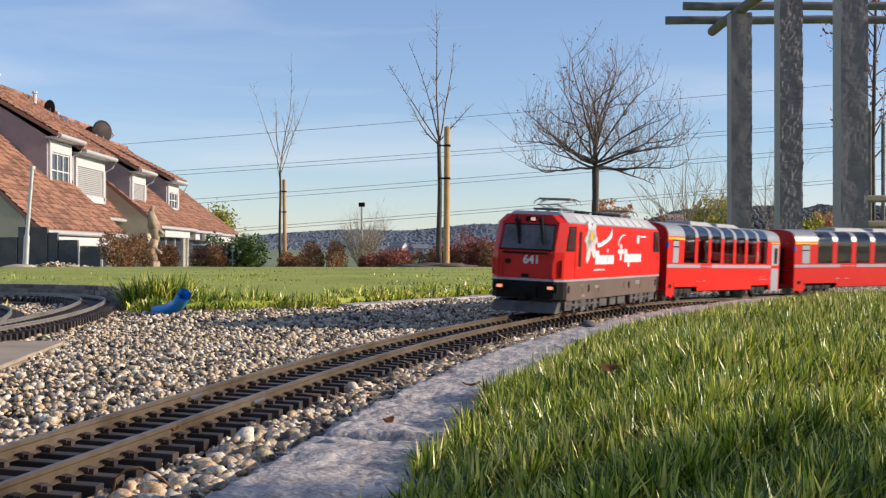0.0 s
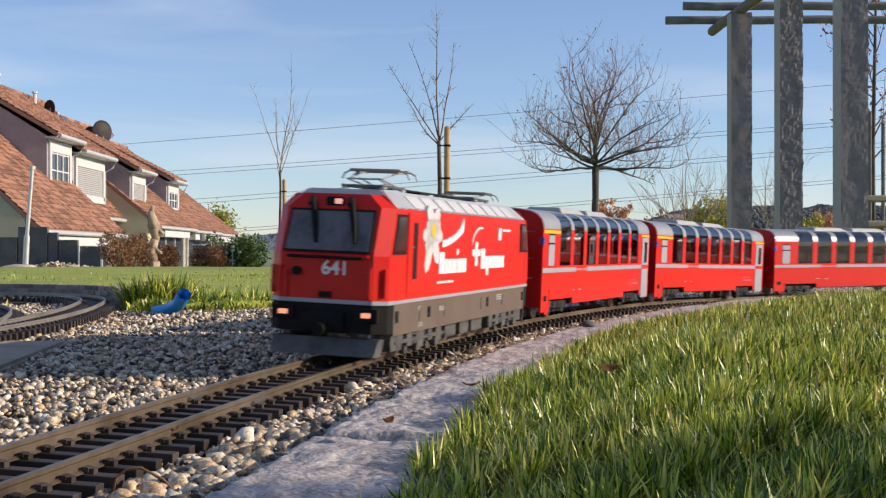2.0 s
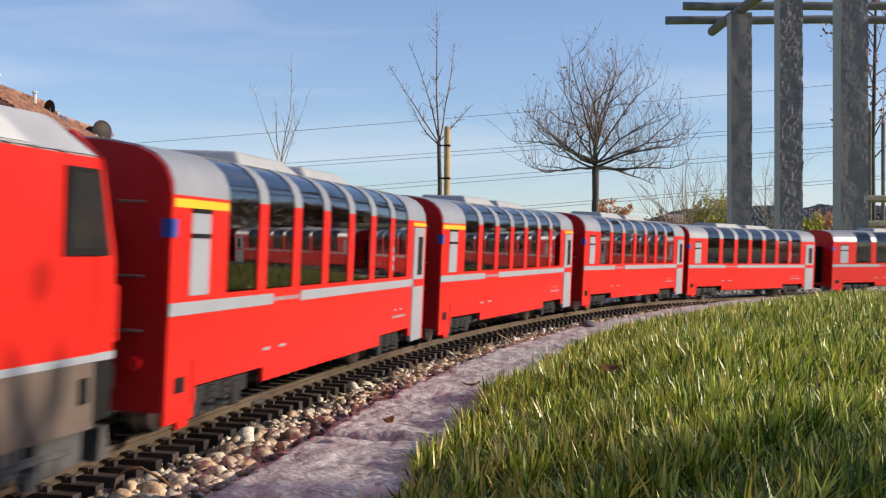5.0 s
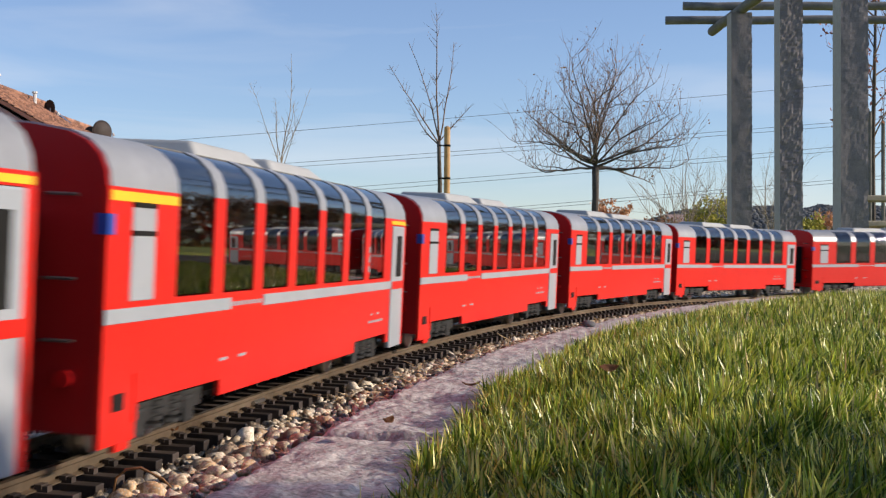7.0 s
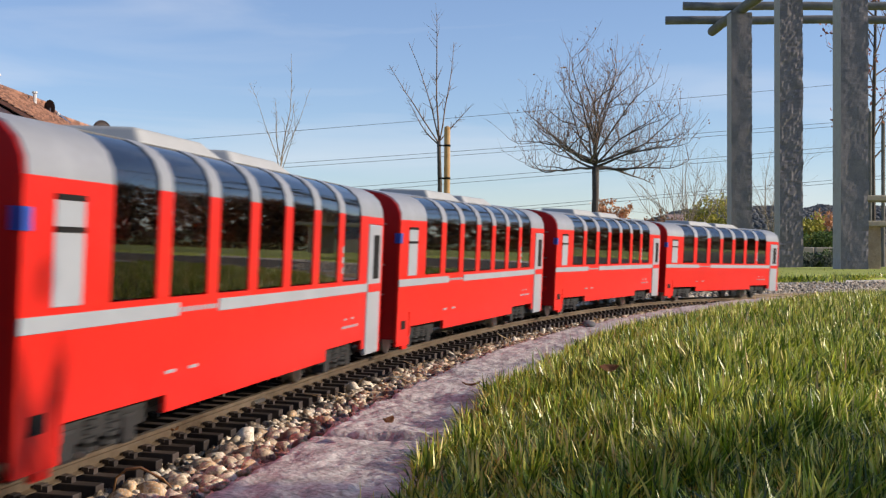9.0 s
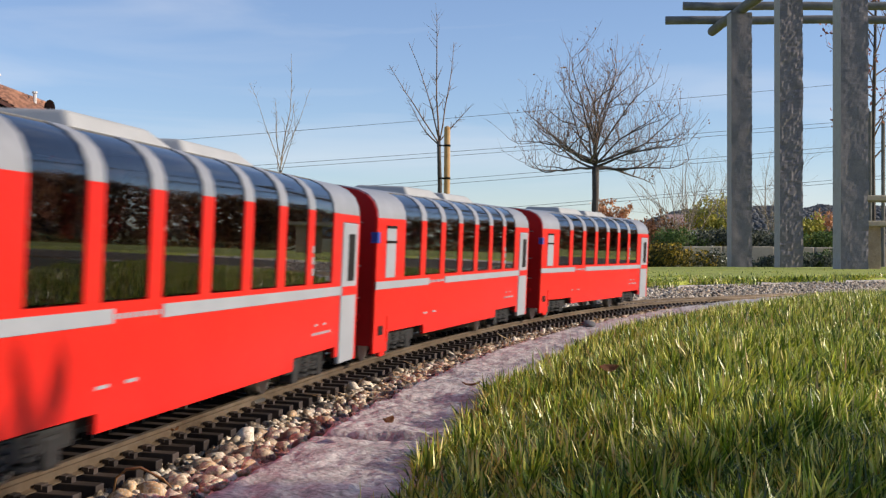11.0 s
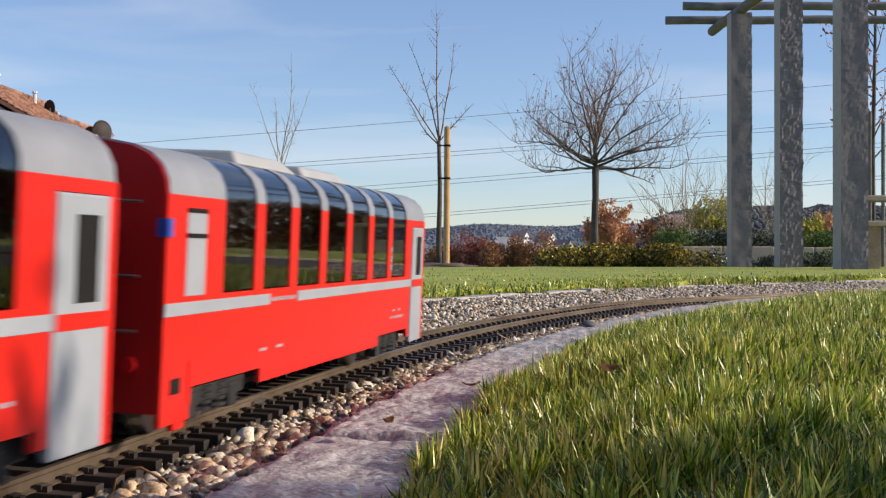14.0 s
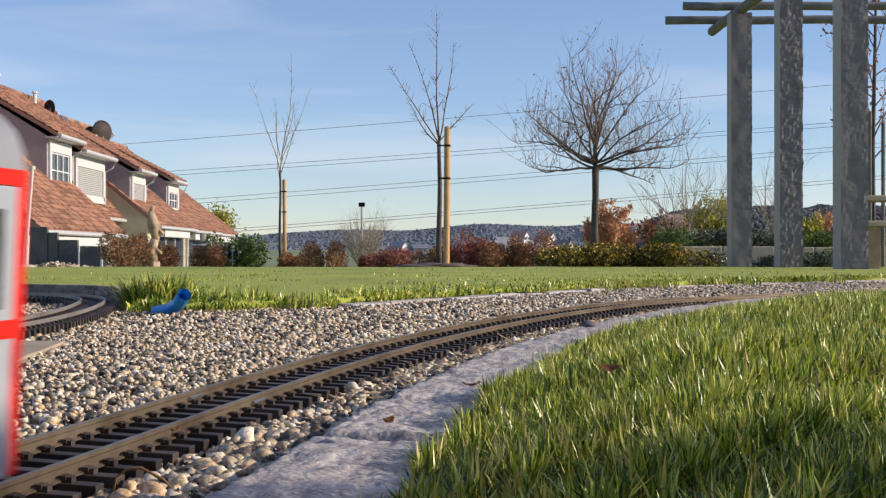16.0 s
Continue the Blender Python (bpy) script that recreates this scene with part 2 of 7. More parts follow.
# distance haze is put into the base colours of the woods: pale, bluish grey
M_WOODS = material("hazed_distant_woods", (0.27, 0.315, 0.375), (0.33, 0.37, 0.43), 0.02, 1.0, fine=0.5, piece="island", spread=0.2)
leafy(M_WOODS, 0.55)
M_NEAR_WOODS = material("hazed_autumn_woods", (0.15, 0.17, 0.185), (0.26, 0.26, 0.26), 0.04, 1.0, fine=0.5, piece="island", spread=0.3)
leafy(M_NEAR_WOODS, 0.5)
M_FIELD = material("meadow_and_fields", (0.10, 0.14, 0.06), (0.22, 0.25, 0.13), 0.02, 1.0)
M_CABLE = material("power_cable", (0.16, 0.17, 0.19), (0.22, 0.23, 0.25), 2, 0.6)


# ---------------------------------------------------------------- mesh helpers
def part(name, bm, mat, parent=None, label="", smooth=False):
    me = bpy.data.meshes.new(name)
    bmesh.ops.recalc_face_normals(bm, faces=bm.faces[:])
    bm.to_mesh(me)
    bm.free()
    me.materials.append(mat)
    if smooth:
        me.shade_smooth()
    ob = new(name, me)
    ob.parent = parent
    if label:
        tagged(ob, label)
    return ob


def shared(name, me, parent, m=None):
    ob = new(name, me)
    ob.parent = parent
    if m is not None:
        ob.matrix_basis = m
    return ob


def empty(name, m=None):
    ob = new(name)
    if m is not None:
        ob.matrix_basis = m
    return ob


def box(bm, x0, x1, y0, y1, z0, z1, turn=None, bevel=0.0):
    c = Matrix.Translation(((x0 + x1) / 2, (y0 + y1) / 2, (z0 + z1) / 2))
    r = bmesh.ops.create_cube(bm, size=1, matrix=(turn or Matrix()) @ c @ Matrix.Diagonal((abs(x1 - x0), abs(y1 - y0), abs(z1 - z0), 1)))
    if bevel:
        edges = list({e for v in r["verts"] for e in v.link_edges})
        bmesh.ops.bevel(bm, geom=edges, offset=bevel, segments=2, affect="EDGES", profile=0.6)


def rod(bm, a, b, r0, r1=None, sides=8):
    a, b = Vector(a), Vector(b)
    r1 = r0 if r1 is None else r1
    q = (b - a).to_track_quat("Z", "Y").to_matrix().to_4x4()
    bmesh.ops.create_cone(bm, cap_ends=True, segments=sides, radius1=r0, radius2=r1, depth=(b - a).length,
                          matrix=Matrix.Translation((a + b) / 2) @ q)


def pipe(bm, points, radii, sides=6, cap=True):
    """A tube along points."""
    points = [Vector(p) for p in points]
    rings = []
    for i, p in enumerate(points):
        d = (points[min(i + 1, len(points) - 1)] - points[max(i - 1, 0)]).normalized()
        u = d.cross(Vector((0.31, 0.17, 0.93)) if abs(d.z) < 0.8 else Vector((1, 0.13, 0.07))).normalized()
        w = d.cross(u)
        r = radii[i] if hasattr(radii, "__len__") else radii
        rings.append([bm.verts.new(p + (u * math.cos(k * 2 * math.pi / sides) + w * math.sin(k * 2 * math.pi / sides)) * r) for k in range(sides)])
    for a, b in zip(rings, rings[1:]):
        for k in range(sides):
            bm.faces.new((a[k], a[(k + 1) % sides], b[(k + 1) % sides], b[k]))
    if cap:
        bm.faces.new(rings[0][::-1])
        bm.faces.new(rings[-1])


def prism(bm, section, x0, x1):
    """A solid with a section in y and z, from x0 to x1."""
    a = [bm.verts.new((x0, y, z)) for y, z in section]
    b = [bm.verts.new((x1, y, z)) for y, z in section]
    n = len(section)
    for k in range(n):
        bm.faces.new((a[k], a[(k + 1) % n], b[(k + 1) % n], b[k]))
    bm.faces.new(a[::-1])
    bm.faces.new(b)


def hexa(bm, corners):
    """A solid from eight corners: four below in a ring, four above."""
    v = [bm.verts.new(c) for c in corners]
    for f in ((3, 2, 1, 0), (4, 5, 6, 7), (0, 1, 5, 4), (1, 2, 6, 5), (2, 3, 7, 6), (3, 0, 4, 7)):
        bm.faces.new([v[i] for i in f])


def array_mesh(name, verts, faces, mat, smooth=False):
    """A mesh from numpy arrays; faces are rows of three or four."""
    me = bpy.data.meshes.new(name)
    n, k = faces.shape
    me.vertices.add(len(verts))
    me.vertices.foreach_set("co", np.ascontiguousarray(verts, np.float32).ravel())
    me.loops.add(n * k)
    me.loops.foreach_set("vertex_index", np.ascontiguousarray(faces, np.int32).ravel())
    me.polygons.add(n)
    me.polygons.foreach_set("loop_start", np.arange(0, n * k, k, dtype=np.int32))
    me.update(calc_edges=True)
    me.materials.append(mat)
    if smooth:
        me.shade_smooth()
    return me


def letters(text, height, mat, name, parent, m, depth=0.0006):
    cu = bpy.data.curves.new(name, "FONT")
    cu.body, cu.size, cu.extrude, cu.align_x = text, height * 1.42, depth / 2, "CENTER"
    cu.offset = height * 0.03
    tmp = new(name, cu)
    bpy.context.view_layer.update()
    me = bpy.data.meshes.new_from_object(tmp.evaluated_get(bpy.context.evaluated_depsgraph_get()))
    bpy.data.objects.remove(tmp)
    me.materials.clear()
    me.materials.append(mat)
    return shared(name, me, parent, m)


# ---------------------------------------------------------------- ground
def lawn_height(y):
    """The lawn lies level near the railway and falls gently away behind."""
    if y < 5:
        return -0.006
    if y < 12:
        return -0.006 - (y - 5) * 0.0058
    if y < 27:
        return -0.0466 - (y - 12) * 0.0140
    return -0.2566 - (y - 27) * 0.07


def valley(x, y):
    if y < 40:
        return lawn_height(y) if y > 6 else -0.03
    if y < 200:
        return -1.1 - (y - 40) * 0.03
    if y < 900:
        return -5.9 + (y - 200) * 0.006
    return -1.7 + (y - 900) * 0.012


# one sheet of land from the garden to the horizon
ys = [-60, -10, 0, 3, 6.2, 8, 12, 16, 20, 27, 33, 40, 60, 100, 200, 400, 650, 900, 1300, 1800, 2600, 3600, 4600]
xs = [-3000, -1200, -500, -200, -80, -30, -12, -5, 0, 5, 12, 30, 80, 200, 500, 1200, 3000]
bm = bmesh.new()
grid = [[bm.verts.new((x, y, valley(x, y) - 0.012)) for x in xs] for y in ys]
for a, b in zip(grid, grid[1:]):
    for k in range(len(xs) - 1):
        bm.faces.new((a[k], a[k + 1], b[k + 1], b[k]))
tagged(part("ground", bm, M_FIELD, None, "meadows and fields falling into a wide valley"), kind="structure")

# the gravel bed under the railway
GRAVEL_Z = -0.0215


def bed_height(x, y):
    return GRAVEL_Z + 0.003 * noise.noise(Vector((x * 3, y * 3, 0)))


bm = bmesh.new()
n = 40
rows = [[bm.verts.new((-2.6 + 7.4 * i / n, 0.1 + 5.7 * j / n, bed_height(-2.6 + 7.4 * i / n, 0.1 + 5.7 * j / n))) for i in range(n + 1)] for j in range(n + 1)]
for a, b in zip(rows, rows[1:]):
    for k in range(n):
        bm.faces.new((a[k], a[k + 1], b[k + 1], b[k]))
gravel_bed = tagged(part("gravel_bed", bm, M_GRAVEL, None, "bed of loose beige and grey river gravel", True), kind="structure")

# far lawn: its front edge runs along the gravel
EDGE = ((-2.6, 3.50), (-1.45, 3.36), (-1.05, 3.26), (-0.86, 3.16), (-0.70, 3.00), (-0.635, 2.72), (-0.60, 2.48), (-0.43, 2.55), (-0.23, 2.80), (0.02, 3.25), (0.36, 3.80), (0.81, 4.40), (1.84, 5.30), (3.2, 6.2), (6.0, 7.5), (12.0, 9.0))


def edge_y(x):
    if x <= EDGE[0][0]:
        return EDGE[0][1]
    for (ax, ay), (bx, by) in zip(EDGE, EDGE[1:]):
        if x <= bx:
            return ay + (by - ay) * (x - ax) / (bx - ax)
    return EDGE[-1][1]


bm = bmesh.new()
cols = []
for i in range(121):
    x = -12 + 24 * i / 120
    x = x * abs(x) / 12 if abs(x) < 12 else x
    col = []
    y0 = edge_y(x) + 0.02 * noise.noise(Vector((x * 6, 0, 3)))
    for k in range(30):
        y = y0 + (27 - y0) * (k / 29) ** 2.2
        col.append(bm.verts.new((x * (1 + max(0, y - 5) * 0.05), y, lawn_height(y) + 0.010 * min(1, k / 2) + 0.006 * noise.noise(Vector((x * 2, y * 2, 1))) - (0.015 if k == 0 else 0))))
    cols.append(col)
for a, b in zip(cols, cols[1:]):
    for k in range(29):
        bm.faces.new((a[k], b[k], b[k + 1], a[k + 1]))
tagged(part("lawn_far", bm, M_LAWN, None, "sunlit mown lawn behind the railway", True), kind="structure")


# near lawn: from the kerb stones to the right
def slab_edge(s):
    return beside(s, 0.197)


def mound(s, w):
    """The near lawn swells above the kerb, most where it is near, and steep at its edge."""
    q = min(max((s + 0.35) / 1.7, 0.0), 1.0)
    k = min(max((-0.20 - s) / 0.50, 0.0), 1.0)
    a = 0.036 - 0.025 * q - 0.021 * k
    f = min(max((w - 0.194) / (0.17 + 0.07 * q), 0.0), 1.0)
    return a * f * f * (3 - 2 * f)


bm = bmesh.new()
cols = []
for k in range(-34, 74):
    s = k * 0.05
    a = slab_edge(s)
    h = heading(s)
    col = []
    for j, w in enumerate((-0.01, 0.03, 0.07, 0.11, 0.16, 0.22, 0.3, 0.45, 0.8, 1.5)):
        x, y = a.x + math.cos(h) * w, a.y - math.sin(h) * w
        col.append(bm.verts.new((x, y, mound(s, 0.197 + w) - 0.014 + (0.006 if j > 1 else 0) + 0.006 * noise.noise(Vector((x * 4, y * 4, 5))))))
    cols.append(col)
for a, b in zip(cols, cols[1:]):
    for k in range(9):
        bm.faces.new((a[k], a[k + 1], b[k + 1], b[k]))
tagged(part("lawn_near", bm, M_SOIL, None, "soil and grass roots of the near lawn", True), kind="structure")


# kerb of long granite stones beside the track
def kerb_stone(s0, s1, seed):
    bm = bmesh.new()
    nu, nv = 110, 40
    top = []
    for i in range(nu + 1):
        s = s0 + (s1 - s0) * i / nu
        row = []
        for j in range(nv + 1):
            w = 0.111 + 0.094 * j / nv
            if j == 0:
                w += 0.008 * noise.noise(Vector((s * 14, seed, 0))) + 0.005 * noise.noise(Vector((s * 45, seed, 2)))
            p = beside(s, w)
            p.z = -0.0035
            edge = min(j, 3) / 3 * min(1, min(i, nu - i) / 3)
            p.z += (0.0020 * noise.noise(Vector((s * 10, w * 24, seed))) + 0.0016 * noise.noise(Vector((s * 34, w * 70, seed))) + 0.0013 * noise.noise(Vector((s * 80, w * 150, seed + 2)))
                    + 0.0012 * noise.noise(Vector((s * 150, w * 300, seed)))) - 0.008 * (1 - edge)
            row.append(bm.verts.new(p))
        top.append(row)
    for a, b in zip(top, top[1:]):
        for k in range(nv):
            bm.faces.new((a[k], a[k + 1], b[k + 1], b[k]))
    rim = [top[i][0] for i in range(nu + 1)] + top[nu][1:] + [top[i][nv] for i in range(nu - 1, -1, -1)] + top[0][nv - 1:0:-1]
    low = [bm.verts.new((v.co.x, v.co.y, -0.045)) for v in rim]
    for k in range(len(rim)):
        j = (k + 1) % len(rim)
        bm.faces.new((rim[k], rim[j], low[j], low[k]))
    return bm


kerb = tagged(empty("kerb"), "kerb of rough grey granite stones along the track", kind="structure")
cuts = (-1.3, -0.505, -0.325, 0.33, 0.90, 1.45, 2.05, 2.7, 3.4)
for k in range(len(cuts) - 1):
    part("kerb_stone", kerb_stone(cuts[k] + 0.004, cuts[k + 1] - 0.004, k * 7.3), M_GRANITE, kerb, smooth=True)


# pale flat stones between the gravel and the far lawn
lawn_edging = tagged(empty("lawn_edging"), "row of flat pale stones between gravel and lawn", kind="structure")
x = -0.24
while x < 2.9:
    length = random.uniform(0.09, 0.17)
    a, b = Vector((x, edge_y(x), 0)), Vector((x + 0.1, edge_y(x + 0.1), 0))
    d = (b - a).normalized()
    nrm = Vector((d.y, -d.x, 0))
    bm = bmesh.new()
    m = Matrix((d, -nrm, Vector((0, 0, 1)))).transposed().to_4x4()
    m.translation = a + nrm * (0.032 + random.uniform(-0.008, 0.008)) + d * length / 2
    box(bm, -length / 2 + 0.003, length / 2 - 0.003, -0.022, 0.022, -0.03, -0.0100 + random.uniform(-0.004, 0.002), m, bevel=0.004)
    for v in bm.verts:
        v.co += Vector((0.004 * noise.noise(v.co * 40), 0.006 * noise.noise(v.co * 35), 0.002 * noise.noise(v.co * 60)))
    part("edging_stone", bm, M_GRANITE, lawn_edging)
    x += length * d.x

# ---------------------------------------------------------------- grass
def blades(name, points, lengths, widths, mat, lean=0.5, seed=1, sink=0.004, flat=False):
    """One mesh of arching blades, five triangles each; they droop towards their tips."""
    rng = np.random.default_rng(seed)
    n = len(points)
    az = rng.uniform(0, 2 * np.pi, n)
    turn = az + np.pi / 2 + rng.normal(0, 0.6, n)
    tilt = np.pi / 2 - np.abs(rng.normal(0, 0.12, n)) if flat else rng.uniform(0.05, lean, n)
    d = np.stack([np.cos(az), np.sin(az), np.zeros(n)], 1)
    w = np.stack([np.cos(turn), np.sin(turn), np.zeros(n)], 1)
    out = np.zeros((n, 7, 3))
    c = points - np.array([0, 0, 1]) * sink
    for k, (wd, bend) in enumerate(((0.75, 0.0), (1.0, 0.55), (0.80, 1.0), (0.0, 1.45))):
        if k:
            a = tilt if flat else np.minimum(tilt * bend, 1.9)
            c = c + d * (lengths / 3 * np.sin(a))[:, None] + np.array([0, 0, 1]) * (lengths / 3 * np.cos(a))[:, None]
        if k < 3:
            out[:, 2 * k] = c - w * (widths * wd / 2)[:, None]
            out[:, 2 * k + 1] = c + w * (widths * wd / 2)[:, None]
        else:
            out[:, 6] = c
    base = (np.arange(n) * 7)[:, None, None]
    faces = np.array([(0, 1, 3), (0, 3, 2), (2, 3, 5), (2, 5, 4), (4, 5, 6)])[None] + base
    me = array_mesh(name, out.reshape(-1, 3), faces.reshape(-1, 3), mat, True)
    return new(name, me)


rng = np.random.default_rng(5)


def near_points(count, s0, s1, w0, w1, power=1.0):
    s = rng.uniform(s0, s1, count)
    w = w0 + (w1 - w0) * rng.uniform(0, 1, count) ** power
    pts = np.zeros((count, 3))
    for k in range(count):
        p = beside(s[k], w[k])
        pts[k] = (p.x, p.y, mound(s[k], w[k]) - 0.010 + 0.006 * noise.noise(Vector((p.x * 4, p.y * 4, 5))))
    return pts, w


def seen_wedge(p, margin=0.12, right=0.0):
    return (p[:, 0] > -0.345 * p[:, 1] - margin) & (p[:, 0] < 0.345 * p[:, 1] + margin + right)


p1, w1 = near_points(210000, -1.05, 0.9, 0.192, 1.0, 1.6)
p2, w2 = near_points(140000, 0.9, 2.9, 0.190, 1.45, 1.3)
p0, w0 = near_points(150000, -1.05, -0.15, 0.192, 0.66, 1.1)
pts, ws = np.concatenate([p0, p1, p2]), np.concatenate([w0, w1, w2])
ok = seen_wedge(pts, 0.12, 0.25) & (pts[:, 1] > 0.26)
pts, ws = pts[ok], ws[ok]
# tufts: blades gather round their tuft's middle and share its height
cell = 0.022
tuft = np.floor(pts[:, :2] / cell)
mid = (tuft + 0.5 + 0.35 * np.stack([np.sin(tuft[:, 0] * 12.9 + tuft[:, 1] * 78.2), np.cos(tuft[:, 0] * 39.3 + tuft[:, 1] * 11.1)], 1)) * cell
pts[:, :2] += (mid - pts[:, :2]) * rng.uniform(0.0, 0.55, len(pts))[:, None]
vigour = 1 + 0.35 * np.sin(tuft[:, 0] * 51.7 + tuft[:, 1] * 23.9)
patch = np.array([noise.noise(Vector((p[0] * 5, p[1] * 5, 9))) for p in pts])
tall = np.clip((ws - 0.130) / 0.08, 0.75, 1.0)
lens = np.clip(rng.normal(0.0155, 0.0055, len(pts)) * (1 + 0.8 * patch) * vigour * tall, 0.005, 0.030)
tagged(blades("lawn_grass", pts, lens, np.clip(rng.normal(0.00130, 0.0004, len(pts)), 0.0006, 0.0022), M_BLADE, 1.3, 2),
       "long sunlit green grass blades of the near lawn", "grass", kind="stuff")
p3, _ = near_points(1500, -0.7, 1.8, 0.20, 0.65, 1.2)
tagged(blades("dry_grass", p3, rng.uniform(0.012, 0.03, len(p3)), rng.uniform(0.001, 0.0022, len(p3)), M_STRAW, 1.35, 3),
       "dry straw-coloured grass blades in the lawn", "dry grass", kind="stuff")


def far_points(count, reach, power):
    x = rng.uniform(-0.42, 0.42, count) * rng.uniform(2.3, reach, count)
    f = rng.uniform(0, 1, count) ** power
    pts = np.zeros((count, 3))
    for k in range(count):
        y0 = edge_y(x[k])
        y = y0 + (reach - y0) * f[k] if y0 < reach else y0
        pts[k] = (x[k], y, lawn_height(y) + 0.003 - (0.012 if f[k] < 0.004 else 0))
    return pts[seen_wedge(pts, 0.1)]


pf = np.concatenate([far_points(42000, 5.5, 2.6), far_points(32000, 9.5, 1.4)])
front = np.array([p[1] - edge_y(p[0]) for p in pf])
lf = np.clip(rng.normal(0.0125, 0.004, len(pf)), 0.005, 0.022) * np.where(front < 0.10, 1.45, 1.0) * np.where(np.array([noise.noise(Vector((p[0] * 3, p[1] * 3, 2))) for p in pf]) > 0.25, 1.25, 0.9)
tagged(blades("mown_grass", pf, lf, rng.uniform(0.0026, 0.0050, len(pf)), M_BLADE, 1.3, 4), "short mown green grass of the lawn", "grass", kind="stuff")

# a tuft of taller grass by the pipe, and darker clumps on the edge
for cx, cy, cz, n, r, ln in ((-0.575, 2.62, -0.012, 1100, 0.050, 0.085), (-0.20, 3.02, -0.012, 500, 0.06, 0.042), (0.02, 3.42, -0.012, 500, 0.07, 0.040), (-0.46, 2.70, -0.012, 500, 0.08, 0.055),
                              (0.16, 3.58, -0.012, 450, 0.09, 0.036), (0.42, 3.92, -0.012, 450, 0.09, 0.034), (0.62, 4.20, -0.012, 450, 0.10, 0.036),
                              (0.95, 4.58, -0.012, 450, 0.12, 0.036), (1.35, 4.92, -0.012, 450, 0.12, 0.036), (-0.33, 2.72, -0.012, 450, 0.08, 0.040)):
    a, q = rng.uniform(0, 2 * np.pi, n), np.sqrt(rng.uniform(0, 1, n)) * r
    pp = np.stack([cx + np.cos(a) * q * 1.4, cy + np.sin(a) * q, np.full(n, cz)], 1)
    tagged(blades("grass_tuft", pp, rng.uniform(0.4, 1.0, n) * ln, rng.uniform(0.002, 0.0042, n), M_BLADE, 1.2, int(n + 100 * cy)),
           "tuft of taller grass at the lawn's edge", "grass", kind="stuff")


# ---------------------------------------------------------------- pebbles
def pebble_forms(sub, count, seed):
    rg = np.random.default_rng(seed)
    forms = []
    for k in range(count):
        bm = bmesh.new()
        bmesh.ops.create_icosphere(bm, subdivisions=sub, radius=1)
        v = np.array([x.co[:] for x in bm.verts])
        f = np.array([[q.index for q in p.verts] for p in bm.faces])
        bm.free()
        off = rg.uniform(0, 50, 3)
        v *= np.array([1 + 0.55 * noise.noise(Vector(p * 1.3 + off)) + 0.16 * noise.noise(Vector(p * 3.1 + off)) for p in v])[:, None]
        v *= np.array([1.0, rg.uniform(0.58, 0.9), rg.uniform(0.38, 0.62)])
        forms.append((v, f))
    return forms


def strew(name, pts, sizes, forms, mat, seed):
    rg = np.random.default_rng(seed)
    nv, nf = len(forms[0][0]), len(forms[0][1])
    n = len(pts)
    V, F = np.zeros((n, nv, 3)), np.zeros((n, nf, 3), int)
    a, b, c = rg.uniform(0, 2 * np.pi, n), rg.normal(0, 0.45, n), rg.normal(0, 0.45, n)
    for k in range(n):
        v, f = forms[k % len(forms)]
        r = np.array(Euler((b[k], c[k], a[k])).to_matrix())
        V[k] = v @ r.T * sizes[k] + pts[k]
        F[k] = f + k * nv
    return new(name, array_mesh(name, V.reshape(-1, 3), F.reshape(-1, 3), mat, nv > 50))


def off_line(p, lo=-1.3, hi=3.4):
    """Signed distance to the right of the railway's line, by its nearest sampled point."""
    k = np.arange(int(lo / STEP), int(hi / STEP), 2)
    L = np.array([LINE[int(i)] for i in k])
    H = np.array([heading(i * STEP) for i in k])
    out = np.zeros(len(p))
    for i0 in range(0, len(p), 4000):
        q = p[i0:i0 + 4000]
        d = ((q[:, None, :2] - L[None]) ** 2).sum(2)
        j = d.argmin(1)
        out[i0:i0 + 4000] = (q[:, 0] - L[j, 0]) * np.cos(H[j]) - (q[:, 1] - L[j, 1]) * np.sin(H[j])
    return out


def bed_points(count, x0, x1, y0, y1):
    p = np.stack([rng.uniform(x0, x1, count), rng.uniform(y0, y1, count), np.zeros(count)], 1)
    p = p[seen_wedge(p, 0.08)]
    d = off_line(p)
    e = np.array([edge_y(x) for x in p[:, 0]])
    keep = (d < 0.114) & (p[:, 1] < e + 0.03) & ~((p[:, 0] < -0.62) & (p[:, 1] > 2.85))
    slab = (p[:, 0] < -0.41 - 0.16 * (p[:, 1] - 1.18)) & (p[:, 1] > 1.02) & (p[:, 1] < 1.64)
    keep &= ~slab
    p, d = p[keep], d[keep]
    under = np.abs(d) < 0.047
    p[:, 2] = GRAVEL_Z + rng.uniform(0.000, 0.007, len(p)) - np.where(under, 0.0025, 0)
    return p, under


NEAR_FORMS, FAR_FORMS = pebble_forms(2, 9, 1), pebble_forms(1, 9, 2)
pp, under = bed_points(76000, -0.9, 0.8, 0.42, 1.9)
sz = np.clip(rng.lognormal(math.log(0.0031), 0.36, len(pp)), 0.0017, 0.0070) * np.where(under, 0.7, 1)
# more and larger stones heaped between the near rail and the kerb
ex_n = 4200
ex_s, ex_w = rng.uniform(-0.9, 1.7, ex_n), rng.uniform(0.051, 0.117, ex_n)
ex = np.array([(lambda q: (q.x, q.y, GRAVEL_Z + 0.0015 + rng.uniform(0, 0.0060) + 0.04 * max(0.0, b - 0.07)))(beside(a, b)) for a, b in zip(ex_s, ex_w)])
pp = np.concatenate([pp, ex])
under = np.concatenate([under, np.zeros(ex_n, bool)])
